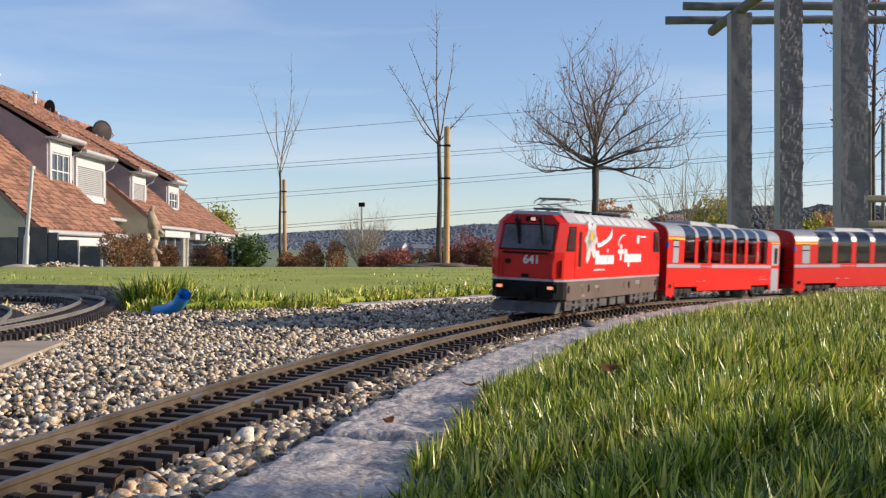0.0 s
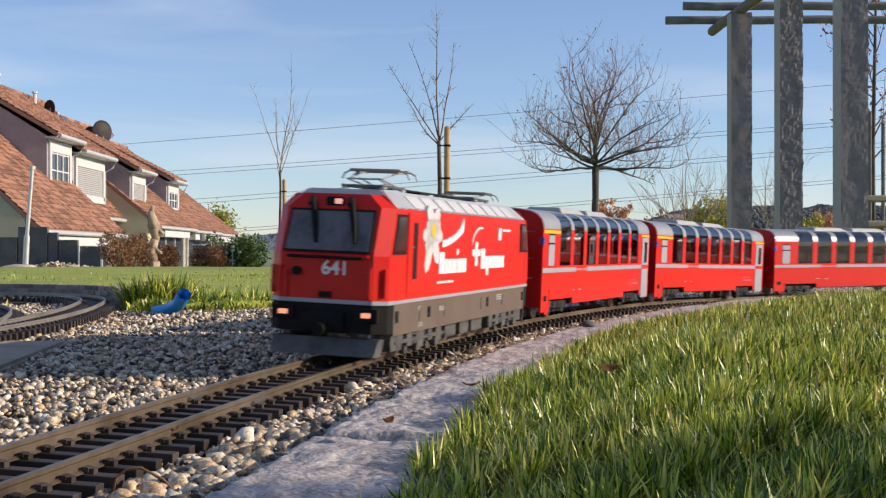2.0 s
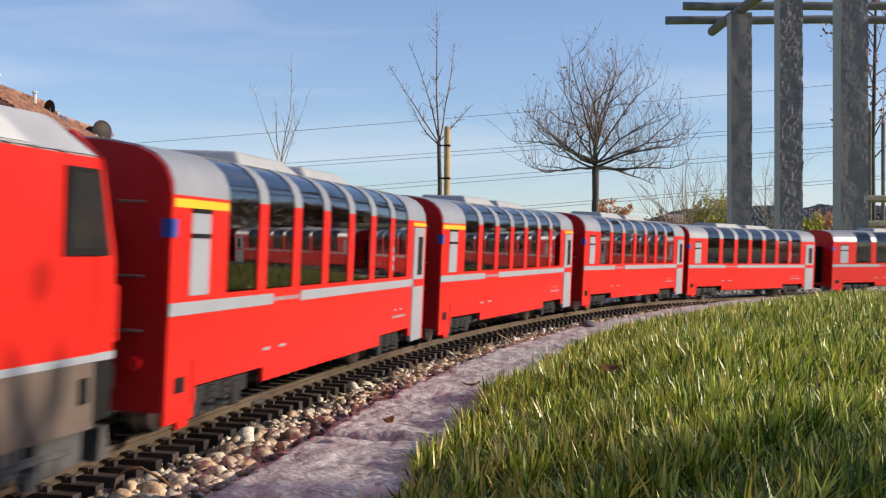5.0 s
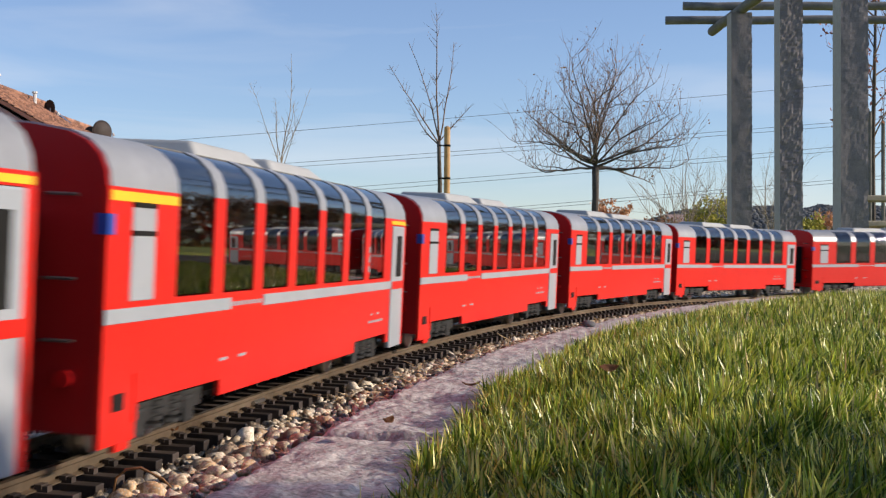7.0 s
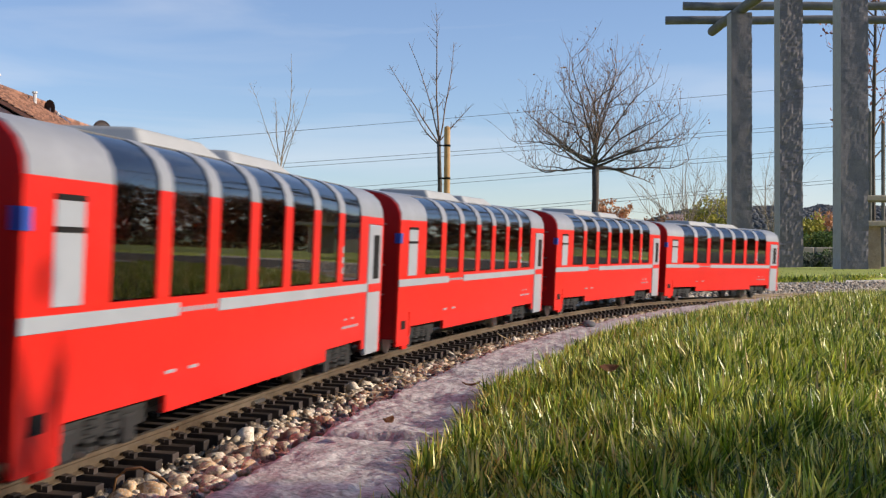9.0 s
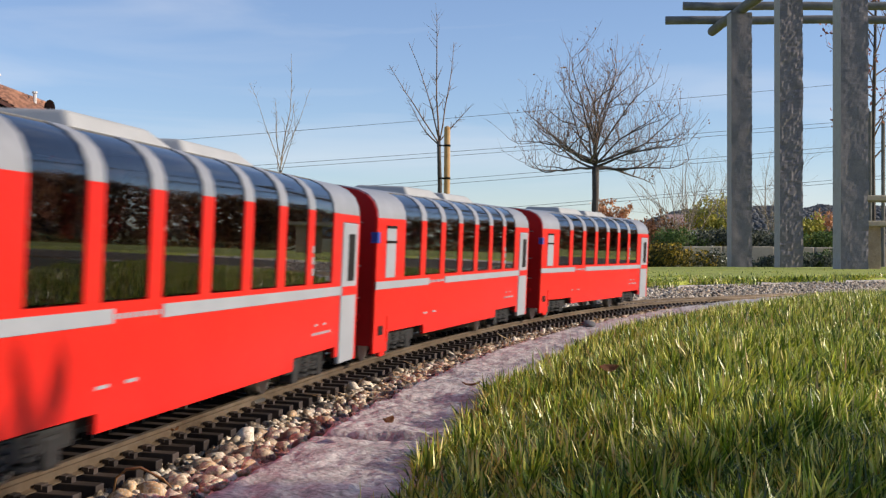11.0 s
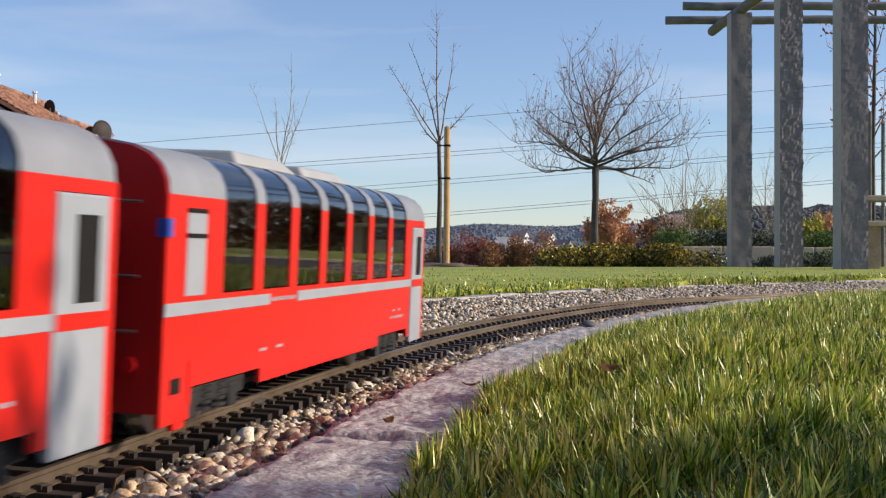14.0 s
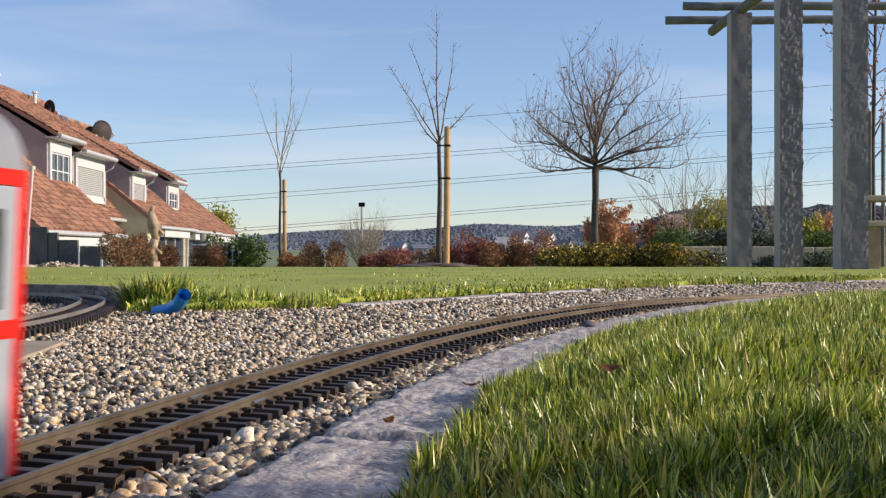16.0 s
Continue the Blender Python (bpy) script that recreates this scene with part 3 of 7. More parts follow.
sz = np.concatenate([sz, np.clip(rng.lognormal(math.log(0.0041), 0.42, ex_n), 0.0022, 0.0090)])
# the nearest stones, one by one
near = np.argsort(np.hypot(pp[:, 0], pp[:, 1]) + np.where(under, 5, 0))[:280]
pm = []
for v, f in NEAR_FORMS:
    pm.append(array_mesh("pebble", v, f, M_PEBBLE_ONE, True))
for j, i in enumerate(near):
    ob = shared("pebble", pm[j % len(pm)], gravel_bed, Matrix.Translation(pp[i]) @ pose(0, 0, 0, random.gauss(0, 22), random.gauss(0, 22), random.uniform(0, 360)) @ Matrix.Scale(sz[i] * 1.08, 4))
rest = np.setdiff1d(np.arange(len(pp)), near)
close = pp[rest][:, 1] < 0.88
for pick, forms, seed in ((rest[close], NEAR_FORMS, 11), (rest[~close], FAR_FORMS, 13)):
    ob = strew("gravel", pp[pick], sz[pick], forms, M_PEBBLE, seed)
    ob.parent = gravel_bed
    tagged(ob, "loose river pebbles", kind="stuff")
pp, under = bed_points(136000, -1.3, 2.3, 1.9, 5.4)
sz = np.clip(rng.lognormal(math.log(0.0039), 0.33, len(pp)), 0.0022, 0.0080) * np.where(under, 0.65, 1)
ob = strew("gravel", pp, sz, FAR_FORMS, M_PEBBLE, 12)
ob.parent = gravel_bed
tagged(ob, "loose river pebbles", kind="stuff")
# straw and leaf litter between the near rail and the kerb, and along the lawn
lit, lw = near_points(420, -0.3, 1.6, 0.054, 0.125)
lit[:, 2] = np.where(lw > 0.110, -0.001, -0.011)
e2 = []
for k in range(700):
    x = rng.uniform(-0.6, 0.4)
    e2.append((x, edge_y(x) - abs(rng.normal(0, 0.03)), -0.014))
lit = np.concatenate([lit, np.array(e2)])
tagged(blades("straw_litter", lit, rng.uniform(0.012, 0.03, len(lit)), rng.uniform(0.001, 0.0035, len(lit)), M_STRAW, 1.45, 8, 0.0, True),
       "dry straw and leaf litter on the gravel", "straw", kind="stuff")


# ---------------------------------------------------------------- the railway
def rail_section(bm, path):
    """Sweeps a rail's section along (centre, right, up) frames; the head's top is at the centre."""
    sec = ((-0.0016, 0.0), (0.0016, 0.0), (0.0016, -0.0020), (0.0006, -0.0030), (0.0006, -0.0070), (0.0034, -0.0076), (0.0034, -0.0084),
           (-0.0034, -0.0084), (-0.0034, -0.0076), (-0.0006, -0.0070), (-0.0006, -0.0030), (-0.0016, -0.0020))
    prev = None
    for c, right, up in path:
        ring = [bm.verts.new(c + right * a + up * b) for a, b in sec]
        if prev:
            for k in range(len(sec)):
                j = (k + 1) % len(sec)
                bm.faces.new((prev[k], prev[j], ring[j], ring[k]))
        else:
            bm.faces.new(ring[::-1])
        prev = ring
    bm.faces.new(prev)


def sleeper_mesh(name, mat):
    bm = bmesh.new()
    box(bm, -0.045, 0.045, -0.0048, 0.0048, -0.0185, -0.0086, bevel=0.0006)
    for y in (-0.0235, 0.0235):
        for side in (-1, 1):
            box(bm, y + side * 0.0030, y + side * 0.0082, -0.0026, 0.0026, -0.0088, -0.0058)
            box(bm, y + side * 0.0022, y + side * 0.0056, -0.0034, 0.0034, -0.0072, -0.0052)
    me = bpy.data.meshes.new(name)
    bm.to_mesh(me)
    bm.free()
    me.materials.append(mat)
    return me


def lay_track(name, label, place, s0, s1, tie0, tie1, pitch, rail_mat, tie_mat):
    """place(s, right, up) gives points in the plane of the rail heads."""
    track = tagged(empty(name), label, "railway track")
    for off in (-0.0235, 0.0235):
        bm = bmesh.new()
        path = []
        k = s0
        while k <= s1:
            c = place(k, off, 0)
            path.append((c, (place(k, off + 0.01, 0) - c).normalized(), (place(k, off, 0.01) - c).normalized()))
            k += 0.03
        rail_section(bm, path)
        part("rail", bm, rail_mat, track)
    me = sleeper_mesh("sleeper", tie_mat)
    k = tie0
    while k <= tie1:
        c = place(k, 0, 0)
        x = (place(k, 0.01, 0) - c).normalized()
        z = (place(k, 0, 0.01) - c).normalized()
        y = z.cross(x)
        m = Matrix((x, y, z)).transposed().to_4x4()
        m.translation = c
        shared("sleeper", me, track, m @ pose(0, 0, 0, 0, 0, random.uniform(-1.5, 1.5)))
        k += pitch
    return track


main_track = lay_track("railway_track", "tarnished brass garden railway track on dark brown sleepers", beside, -6.2, 6.2, -0.9, 3.4, 0.0253, M_RAIL, M_TIE)
for off in (-0.0235, 0.0235):
    for side in (-1, 1):
        bm = bmesh.new()
        rod(bm, beside(-0.347, off + side * 0.0022, -0.0050), beside(-0.323, off + side * 0.0022, -0.0050), 0.0016, sides=6)
        part("rail_joiner", bm, M_STEEL, main_track, "bright metal rail joiner")


# ---------------------------------------------------------------- panoramic cars
CAR_L, CAR_W = 0.655, 0.1186
EAVE, BELT = 0.1326, 0.0765
ARC = ((0.0593, EAVE), (0.0584, 0.1400), (0.0550, 0.1475), (0.0485, 0.1535), (0.0390, 0.1575), (0.0200, 0.1605), (0.0, 0.1612))


def along(u):
    return (u - 0.5) * CAR_L


def shell(bm, u0, u1, pts, thick=0.002):
    """A curved sheet over a row of (y, z) points, thickened inwards."""
    x0, x1 = along(u0), along(u1)
    rings = []
    for y, z in pts:
        d = Vector((y, z - 0.10)).normalized() * thick
        rings.append([bm.verts.new(c) for c in ((x0, y, z), (x1, y, z), (x1, y - d.x, z - d.y), (x0, y - d.x, z - d.y))])
    for a, b in zip(rings, rings[1:]):
        for k in range(4):
            bm.faces.new((a[k], a[(k + 1) % 4], b[(k + 1) % 4], b[k]))
    bm.faces.new(rings[0])
    bm.faces.new(rings[-1][::-1])


def mirrored(pts, side):
    return [(y * side, z) for y, z in pts]


WINDOWS = [(0.1285 + 0.1095 * k, 0.1285 + 0.1095 * k + 0.083) for k in range(7)]


def bogie(parent, x, mat):
    bg = new("bogie")
    bg.parent, bg.location = parent, (x, 0, 0)
    bm = bmesh.new()
    for side in (-1, 1):
        y = side * 0.046
        box(bm, -0.055, 0.055, y - 0.004, y + 0.004, 0.016, 0.027, bevel=0.002)
        for dx in (-0.033, 0.033):
            box(bm, dx - 0.008, dx + 0.008, y - 0.005, y + 0.006, 0.009, 0.024, bevel=0.002)
        for dx in (-0.012, 0.012):
            for z in (0.012, 0.016, 0.020, 0.024, 0.028):
                rod(bm, (dx, y, z), (dx, y, z + 0.002), 0.0075, sides=10)
    box(bm, -0.02, 0.02, -0.046, 0.046, 0.020, 0.030)
    part("bogie_frame", bm, mat, bg)
    for dx in (-0.033, 0.033):
        for side in (-1, 1):
            bm = bmesh.new()
            y = side * 0.0235
            rod(bm, (0, y - 0.004, 0), (0, y + 0.004, 0), 0.0145, sides=20)
            rod(bm, (0, y - side * 0.0055, 0), (0, y - side * 0.004, 0), 0.0165, sides=20)
            w = part("wheel", bm, M_STEEL, bg)
            w.location = (dx, 0, 0.0145)
    return bg


def panorama_car():
    car = tagged(empty("panoramic_railway_car"), "red panoramic model railway car with curved roof windows", "railway car", "cars of the train")
    for side in (-1, 1):
        o, i = side * 0.0593, side * 0.0565
        bm = bmesh.new()
        for u0, u1, z0 in ((0.0, 0.06, 0.0135), (0.06, 0.238, 0.0305), (0.238, 0.72, 0.0215), (0.72, 0.895, 0.030), (0.895, 0.912, 0.022)):
            box(bm, along(u0), along(u1), i, o, z0, BELT + 0.003)
        bmesh.ops.remove_doubles(bm, verts=bm.verts[:], dist=0.0001)
        part("side_panel", bm, M_RED, car)
        for u0, u1 in ((0.0, WINDOWS[0][0]), *[(p[1], q[0]) for p, q in zip(WINDOWS, WINDOWS[1:])], (WINDOWS[-1][1], 0.912)):
            bm = bmesh.new()
            box(bm, along(u0), along(u1), i, o, BELT + 0.003, EAVE)
            part("pillar", bm, M_RED, car)
        bm = bmesh.new()
        box(bm, along(0.912), along(1.0), i, o, 0.1265, EAVE)
        part("door_lintel", bm, M_RED, car)
        bm = bmesh.new()
        box(bm, along(0.9885), along(1.0), i, o + side * 0.0004, 0.0160, 0.1265, bevel=0.0005)
        part("corner_post", bm, M_RED, car)
        bm = bmesh.new()
        box(bm, along(0.055), along(0.061), i, o + side * 0.0006, 0.022, 0.045)
        part("step_rib", bm, M_RED, car)
        bm = bmesh.new()
        box(bm, along(0.025), along(0.048), i, o + side * 0.0005, 0.010, 0.0138)
        part("step", bm, M_RED, car)
    # end walls, a little inside the roof's ends; their shade is in the red
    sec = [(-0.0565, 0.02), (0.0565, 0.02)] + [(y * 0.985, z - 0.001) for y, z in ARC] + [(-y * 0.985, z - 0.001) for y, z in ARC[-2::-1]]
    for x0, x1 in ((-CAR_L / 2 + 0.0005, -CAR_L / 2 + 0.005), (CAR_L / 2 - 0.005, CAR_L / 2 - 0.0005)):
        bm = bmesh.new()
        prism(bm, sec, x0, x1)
        part("end_wall", bm, M_RED_END, car, "red end wall with shade put into its colour")
    bm = bmesh.new()
    for side in (-1, 1):
        shell(bm, 0.004, WINDOWS[0][0], mirrored(ARC[:5], side))
        shell(bm, WINDOWS[-1][1], 0.996, mirrored(ARC[:5], side))
        for a, b in zip(WINDOWS, WINDOWS[1:]):
            shell(bm, a[1], b[0], mirrored(ARC[:5], side), 0.003)
    shell(bm, 0.004, 0.996, [*ARC[4:], *mirrored(ARC[4:-1][::-1], -1)])
    part("roof", bm, M_ROOF, car, "silver-grey curved roof with ribs", True).data.set_sharp_from_angle(angle=0.5)
    for side in (-1, 1):
        for u0, u1 in WINDOWS:
            bm = bmesh.new()
            shell(bm, u0, u1, mirrored([(0.0586, BELT + 0.004), (0.0586, EAVE - 0.001), *[(y - 0.0006, z - 0.0004) for y, z in ARC[1:5]]], side), 0.0012)
            part("window_pane", bm, M_GLASS, car, smooth=True).data.set_sharp_from_angle(angle=0.9)
        for u0, u1 in ((0.0, 0.258), (0.350, 0.912)):
            bm = bmesh.new()
            box(bm, along(u0), along(u1), side * 0.0585, side * 0.0600, BELT - 0.0068, BELT)
            part("stripe", bm, M_WHITE, car, "white waist stripe")
        bm = bmesh.new()
        for k in range(9):
            u = 0.262 + k * 0.0095
            box(bm, along(u), along(u + 0.006), side * 0.0590, side * 0.0597, BELT - 0.0050, BELT - 0.0025)
        for k in range(2):
            box(bm, along(0.235 + 0.05 * k), along(0.255 + 0.05 * k), side * 0.0590, side * 0.0597, 0.0410, 0.0427)
            box(bm, along(0.80 + 0.035 * k), along(0.812 + 0.035 * k), side * 0.0590, side * 0.0597, 0.049, 0.0505)
        for k in range(7):
            box(bm, along(0.79 + 0.012 * k), along(0.798 + 0.012 * k), side * 0.0590, side * 0.0597, 0.0425, 0.0445)
        for k in range(3):
            box(bm, along(0.777), along(0.784), side * 0.0590, side * 0.0597, 0.086 + 0.008 * k, 0.091 + 0.008 * k)
        tagged(part("inscription", bm, M_WHITE, car, "small pale inscription bars"), kind="stuff")
        bm = bmesh.new()
        box(bm, along(0.914), along(0.988), side * 0.0560, side * 0.0602, 0.0160, 0.1262, bevel=0.0012)
        door = part("door", bm, M_WHITE, car, "white entrance door")
        bm = bmesh.new()
        box(bm, along(0.940), along(0.972), side * 0.0590, side * 0.0606, 0.080, 0.1175, bevel=0.0006)
        part("door_window", bm, M_BLACK, door, "dark narrow window")
        bm = bmesh.new()
        box(bm, along(0.916), along(0.986), side * 0.0590, side * 0.0606, BELT - 0.0075, BELT - 0.0005)
        part("door_band", bm, M_RED, door, "red band")
        bm = bmesh.new()
        box(bm, along(0.041), along(0.083), side * 0.0585, side * 0.0600, 0.0795, 0.1240, bevel=0.0006)
        vent = part("lavatory_window", bm, M_WHITE, car, "opaque white window")
        bm = bmesh.new()
        box(bm, along(0.041), along(0.083), side * 0.0590, side * 0.0606, 0.1105, 0.1128)
        box(bm, along(0.041), along(0.083), side * 0.0590, side * 0.0604, 0.1238, 0.1262)
        part("window_bar", bm, M_BLACK, vent)
        bm = bmesh.new()
        box(bm, along(0.018), along(0.038), side * 0.0590, side * 0.0598, 0.029, 0.037)
        part("hatch", bm, M_BLACK, car)
    # roof units
    for u0, u1, z1 in ((0.27, 0.475, 0.1672), (0.495, 0.71, 0.1664)):
        bm = bmesh.new()
        xa, xb = along(u0), along(u1)
        hexa(bm, [(xa, -0.032, 0.1575), (xb, -0.032, 0.1575), (xb, 0.032, 0.1575), (xa, 0.032, 0.1575),
                  (xa + 0.006, -0.026, z1), (xb - 0.03, -0.026, z1), (xb - 0.03, 0.026, z1), (xa + 0.006, 0.026, z1)])
        bmesh.ops.bevel(bm, geom=bm.edges[:], offset=0.002, segments=2, affect="EDGES", profile=0.5)
        part("roof_unit", bm, M_UNIT, car, "pale roof ventilation unit")
    bm = bmesh.new()
    box(bm, along(0.01), along(0.99), -0.050, 0.050, 0.031, 0.038)
    box(bm, along(0.25), along(0.70), -0.035, 0.035, 0.018, 0.030)
    part("underframe", bm, M_FLOOR, car)
    bm = bmesh.new()
    box(bm, -0.006, 0.006, -0.019, 0.019, 0.038, 0.066, bevel=0.002)
    hexa(bm, [(0.004, -0.019, 0.06), (0.010, -0.019, 0.06), (0.010, 0.019, 0.06), (0.004, 0.019, 0.06),
              (0.009, -0.019, 0.105), (0.015, -0.019, 0.105), (0.015, 0.019, 0.105), (0.009, 0.019, 0.105)])
    box(bm, -0.022, 0.006, -0.019, 0.019, 0.055, 0.062, bevel=0.002)
    me = bpy.data.meshes.new("seat")
    bm.to_mesh(me)
    bm.free()
    me.materials.append(M_SEAT)
    for u0, u1 in WINDOWS:
        for side in (-1, 1):
            shared("seat", me, car, pose(along((u0 + u1) / 2), side * 0.034, 0))
    for x, d in ((-CAR_L / 2, -1), (CAR_L / 2, 1)):
        bm = bmesh.new()
        box(bm, x, x + d * 0.024, -0.026, 0.026, 0.030, 0.118, bevel=0.003)
        for k in range(4):
            box(bm, x + d * (0.004 + 0.005 * k), x + d * (0.006 + 0.005 * k), -0.0275, 0.0275, 0.029, 0.1195)
        part("gangway", bm, M_BLACK, car, "black rubber gangway bellows")
        bm = bmesh.new()
        rod(bm, (x - d * 0.02, 0, 0.018), (x + d * 0.028, 0, 0.018), 0.004)
        box(bm, x + d * 0.022, x + d * 0.030, -0.010, 0.010, 0.013, 0.023)
        part("coupler", bm, M_BLACK, car)
        for side in (-1, 1):
            for z in (0.062, 0.0900, 0.128):
                bm = bmesh.new()
                rod(bm, (x + d * 0.003, side * 0.031, z), (x + d * 0.003, side * 0.046, z), 0.0008, sides=5)
                part("grab_rail", bm, M_STEEL, car)
        for side in (-1, 1):
            bm = bmesh.new()
            rod(bm, (x - d * 0.001, side * 0.042, 0.045), (x + d * 0.003, side * 0.042, 0.045), 0.004, sides=12)
            part("tail_lamp", bm, M_TAIL, car, "red tail lamp lens")
    for side in (-1, 1):
        bm = bmesh.new()
        box(bm, along(0.0) - 0.0006, along(0.010), side * 0.0540, side * 0.0600, 0.1105, 0.1200)
        part("sign_plate", bm, M_BLUE_SIGN, car, "small blue sign at the corner")
    bogie(car, along(0.152), M_BOGIE)
    bogie(car, along(0.830), M_BOGIE)
    return car


car = panorama_car()
cars = [car] + [copy_thing(car, Matrix()) for _ in range(5)]
for c in cars[:2]:
    tagged(c, "red panoramic model railway car with yellow first-class bands")
    for side in (-1, 1):
        for u0, u1, z0 in ((0.004, 0.126, 0.1262), (0.905, 0.996, 0.1275)):
            bm = bmesh.new()
            box(bm, along(u0), along(u1), side * 0.0588, side * 0.0598, z0, 0.1308)
            part("class_band", bm, M_YELLOW, c, "yellow first-class band")
tagged(cars[-1], "red panoramic model railway car at the train's tail")


# ---------------------------------------------------------------- locomotive
LOC_L, LOC_Y = 0.6305, 0.0570
LOC_EAVE = 0.1425


def locomotive():
    lo = tagged(empty("electric_locomotive"), "red model electric locomotive with umber skirt and white shapes", "locomotive")
    X0 = LOC_L / 2

    def lu(u):
        return (u - 0.5) * LOC_L

    inner = X0 - 0.030
    bm = bmesh.new()
    prism(bm, [(-0.0570, 0.0566), (0.0570, 0.0566), (0.0560, LOC_EAVE), (-0.0560, LOC_EAVE)], -inner, inner)

    def nose(levels, bm, d, proud=0.0):
        """Bands of a cab front between heights: bevelled corners, raked above the belt."""
        def ring(z):
            f = X0 - max(0.0, z - 0.098) / 0.057 * 0.022 + proud
            y = 0.0570 - (max(0.0, z - LOC_EAVE)) * 1.1 + proud
            return [(d * inner, -y, z), (d * (f - 0.012), -y, z), (d * f, -y + 0.0115, z), (d * f, y - 0.0115, z), (d * (f - 0.012), y, z), (d * inner, y, z)]
        rings = [[bm.verts.new(c) for c in ring(z)] for z in levels]
        for a, b in zip(rings, rings[1:]):
            for k in range(6):
                bm.faces.new((a[k], a[(k + 1) % 6], b[(k + 1) % 6], b[k]))
        bm.faces.new(rings[0])
        bm.faces.new(rings[-1][::-1])

    for d in (-1, 1):
        nose((0.0566, 0.098, LOC_EAVE, 0.1545), bm, d)
        # recessed look of the lower front: two upright ridges beside the number
        for y in (-0.0405, 0.0405):
            box(bm, d * (X0 - 0.001), d * (X0 + 0.0025), y - 0.004, y + 0.004, 0.058, 0.083, bevel=0.001)
        box(bm, d * (X0 - 0.002), d * (X0 + 0.003), -0.041, 0.041, 0.0955, 0.0985, bevel=0.0008)
    part("body", bm, M_RED, lo)
    bm = bmesh.new()
    prism(bm, [(-0.0572, 0.0240), (0.0572, 0.0240), (0.0572, 0.0536), (-0.0572, 0.0536)], -inner, inner)
    skirt = part("skirt", bm, M_SKIRT, lo, "umber lower skirt")
    for x in (-0.19, -0.10, 0.06, 0.17):
        for y in (-0.0572, 0.0572):
            bm = bmesh.new()
            box(bm, x - 0.012, x + 0.012, y - 0.0006, y + 0.0006, 0.034, 0.048, bevel=0.0003)
            part("access_panel", bm, M_SKIRT, skirt)
    for d in (-1, 1):
        bm = bmesh.new()
        nose((0.0270, 0.0536), bm, d)
        box(bm, d * (X0 - 0.02), d * (X0 + 0.006), -0.020, 0.020, 0.028, 0.046, bevel=0.002)
        rod(bm, (d * X0, 0, 0.030), (d * (X0 + 0.016), 0, 0.030), 0.006)
        part("buffer_beam", bm, M_BLACK, lo, "black cab underside")
        bm = bmesh.new()
        hexa(bm, [(d * (X0 - 0.012), -0.052, 0.006), (d * (X0 + 0.004), -0.050, 0.006), (d * (X0 + 0.004), 0.050, 0.006), (d * (X0 - 0.012), 0.052, 0.006),
                  (d * (X0 - 0.014), -0.054, 0.022), (d * (X0 - 0.004), -0.052, 0.022), (d * (X0 - 0.004), 0.052, 0.022), (d * (X0 - 0.014), 0.054, 0.022)])
        part("rail_guard", bm, M_FRAME, lo, "dusty brown-grey plough plate")
        for y in (-0.0405, 0.0405):
            bm = bmesh.new()
            box(bm, d * (X0 - 0.004), d * (X0 + 0.0022), y - 0.0115, y + 0.0115, 0.0375, 0.0500, bevel=0.0012)
            casing = part("headlight", bm, M_BLACK, lo)
            bm = bmesh.new()
            box(bm, d * (X0 + 0.001), d * (X0 + 0.0032), y - 0.0050, y + 0.0042, 0.0416, 0.0462, bevel=0.0008)
            part("lens", bm, M_LAMP, casing, "glowing warm headlight lens")
        # windscreen on the raked front
        bm = bmesh.new()

        def rake(z, out):
            return d * (X0 - (z - 0.098) / 0.057 * 0.022 + out)
        hexa(bm, [(rake(0.1000, 0.0002), -0.0425, 0.1000), (rake(0.1000, 0.0022), -0.0425, 0.1000), (rake(0.1000, 0.0022), 0.0425, 0.1000), (rake(0.1000, 0.0002), 0.0425, 0.1000),
                  (rake(0.1400, 0.0002), -0.0415, 0.1400), (rake(0.1400, 0.0022), -0.0415, 0.1400), (rake(0.1400, 0.0022), 0.0415, 0.1400), (rake(0.1400, 0.0002), 0.0415, 0.1400)])
        shield = part("windscreen_frame", bm, M_BLACK, lo, "black windscreen surround")
        bm = bmesh.new()
        hexa(bm, [(rake(0.1018, 0.0022), -0.0405, 0.1018), (rake(0.1018, 0.0030), -0.0405, 0.1018), (rake(0.1018, 0.0030), 0.0405, 0.1018), (rake(0.1018, 0.0022), 0.0405, 0.1018),
                  (rake(0.1380, 0.0022), -0.0395, 0.1380), (rake(0.1380, 0.0030), -0.0395, 0.1380), (rake(0.1380, 0.0030), 0.0395, 0.1380), (rake(0.1380, 0.0022), 0.0395, 0.1380)])
        part("windscreen", bm, M_SCREEN, shield, "windscreen glass, grey reflections put into its colour")
        for y in (-0.017, 0.021):
            bm = bmesh.new()
            pipe(bm, [(rake(0.146, 0.003), y, 0.146), (rake(0.128, 0.006), y - 0.006, 0.128), (rake(0.109, 0.005), y - 0.010, 0.109)], (0.0034, 0.0030, 0.0016))
            rod(bm, (rake(0.148, 0.001), y + 0.001, 0.150), (rake(0.146, 0.005), y + 0.001, 0.144), 0.003)
            part("wiper", bm, M_BLACK, lo, "black windscreen wiper")
        bm = bmesh.new()
        box(bm, rake(0.1475, -0.001), rake(0.1475, 0.0022), -0.009, 0.009, 0.1430, 0.1515, bevel=0.001)
        top_lamp = part("roof_headlight", bm, M_BLACK, lo)
        bm = bmesh.new()
        box(bm, rake(0.1475, 0.001), rake(0.1475, 0.0032), 0.000 if d > 0 else -0.007, 0.007 if d > 0 else 0.000, 0.1448, 0.1498, bevel=0.0008)
        part("lens", bm, M_LAMP_TOP, top_lamp, "lit lamp lens")
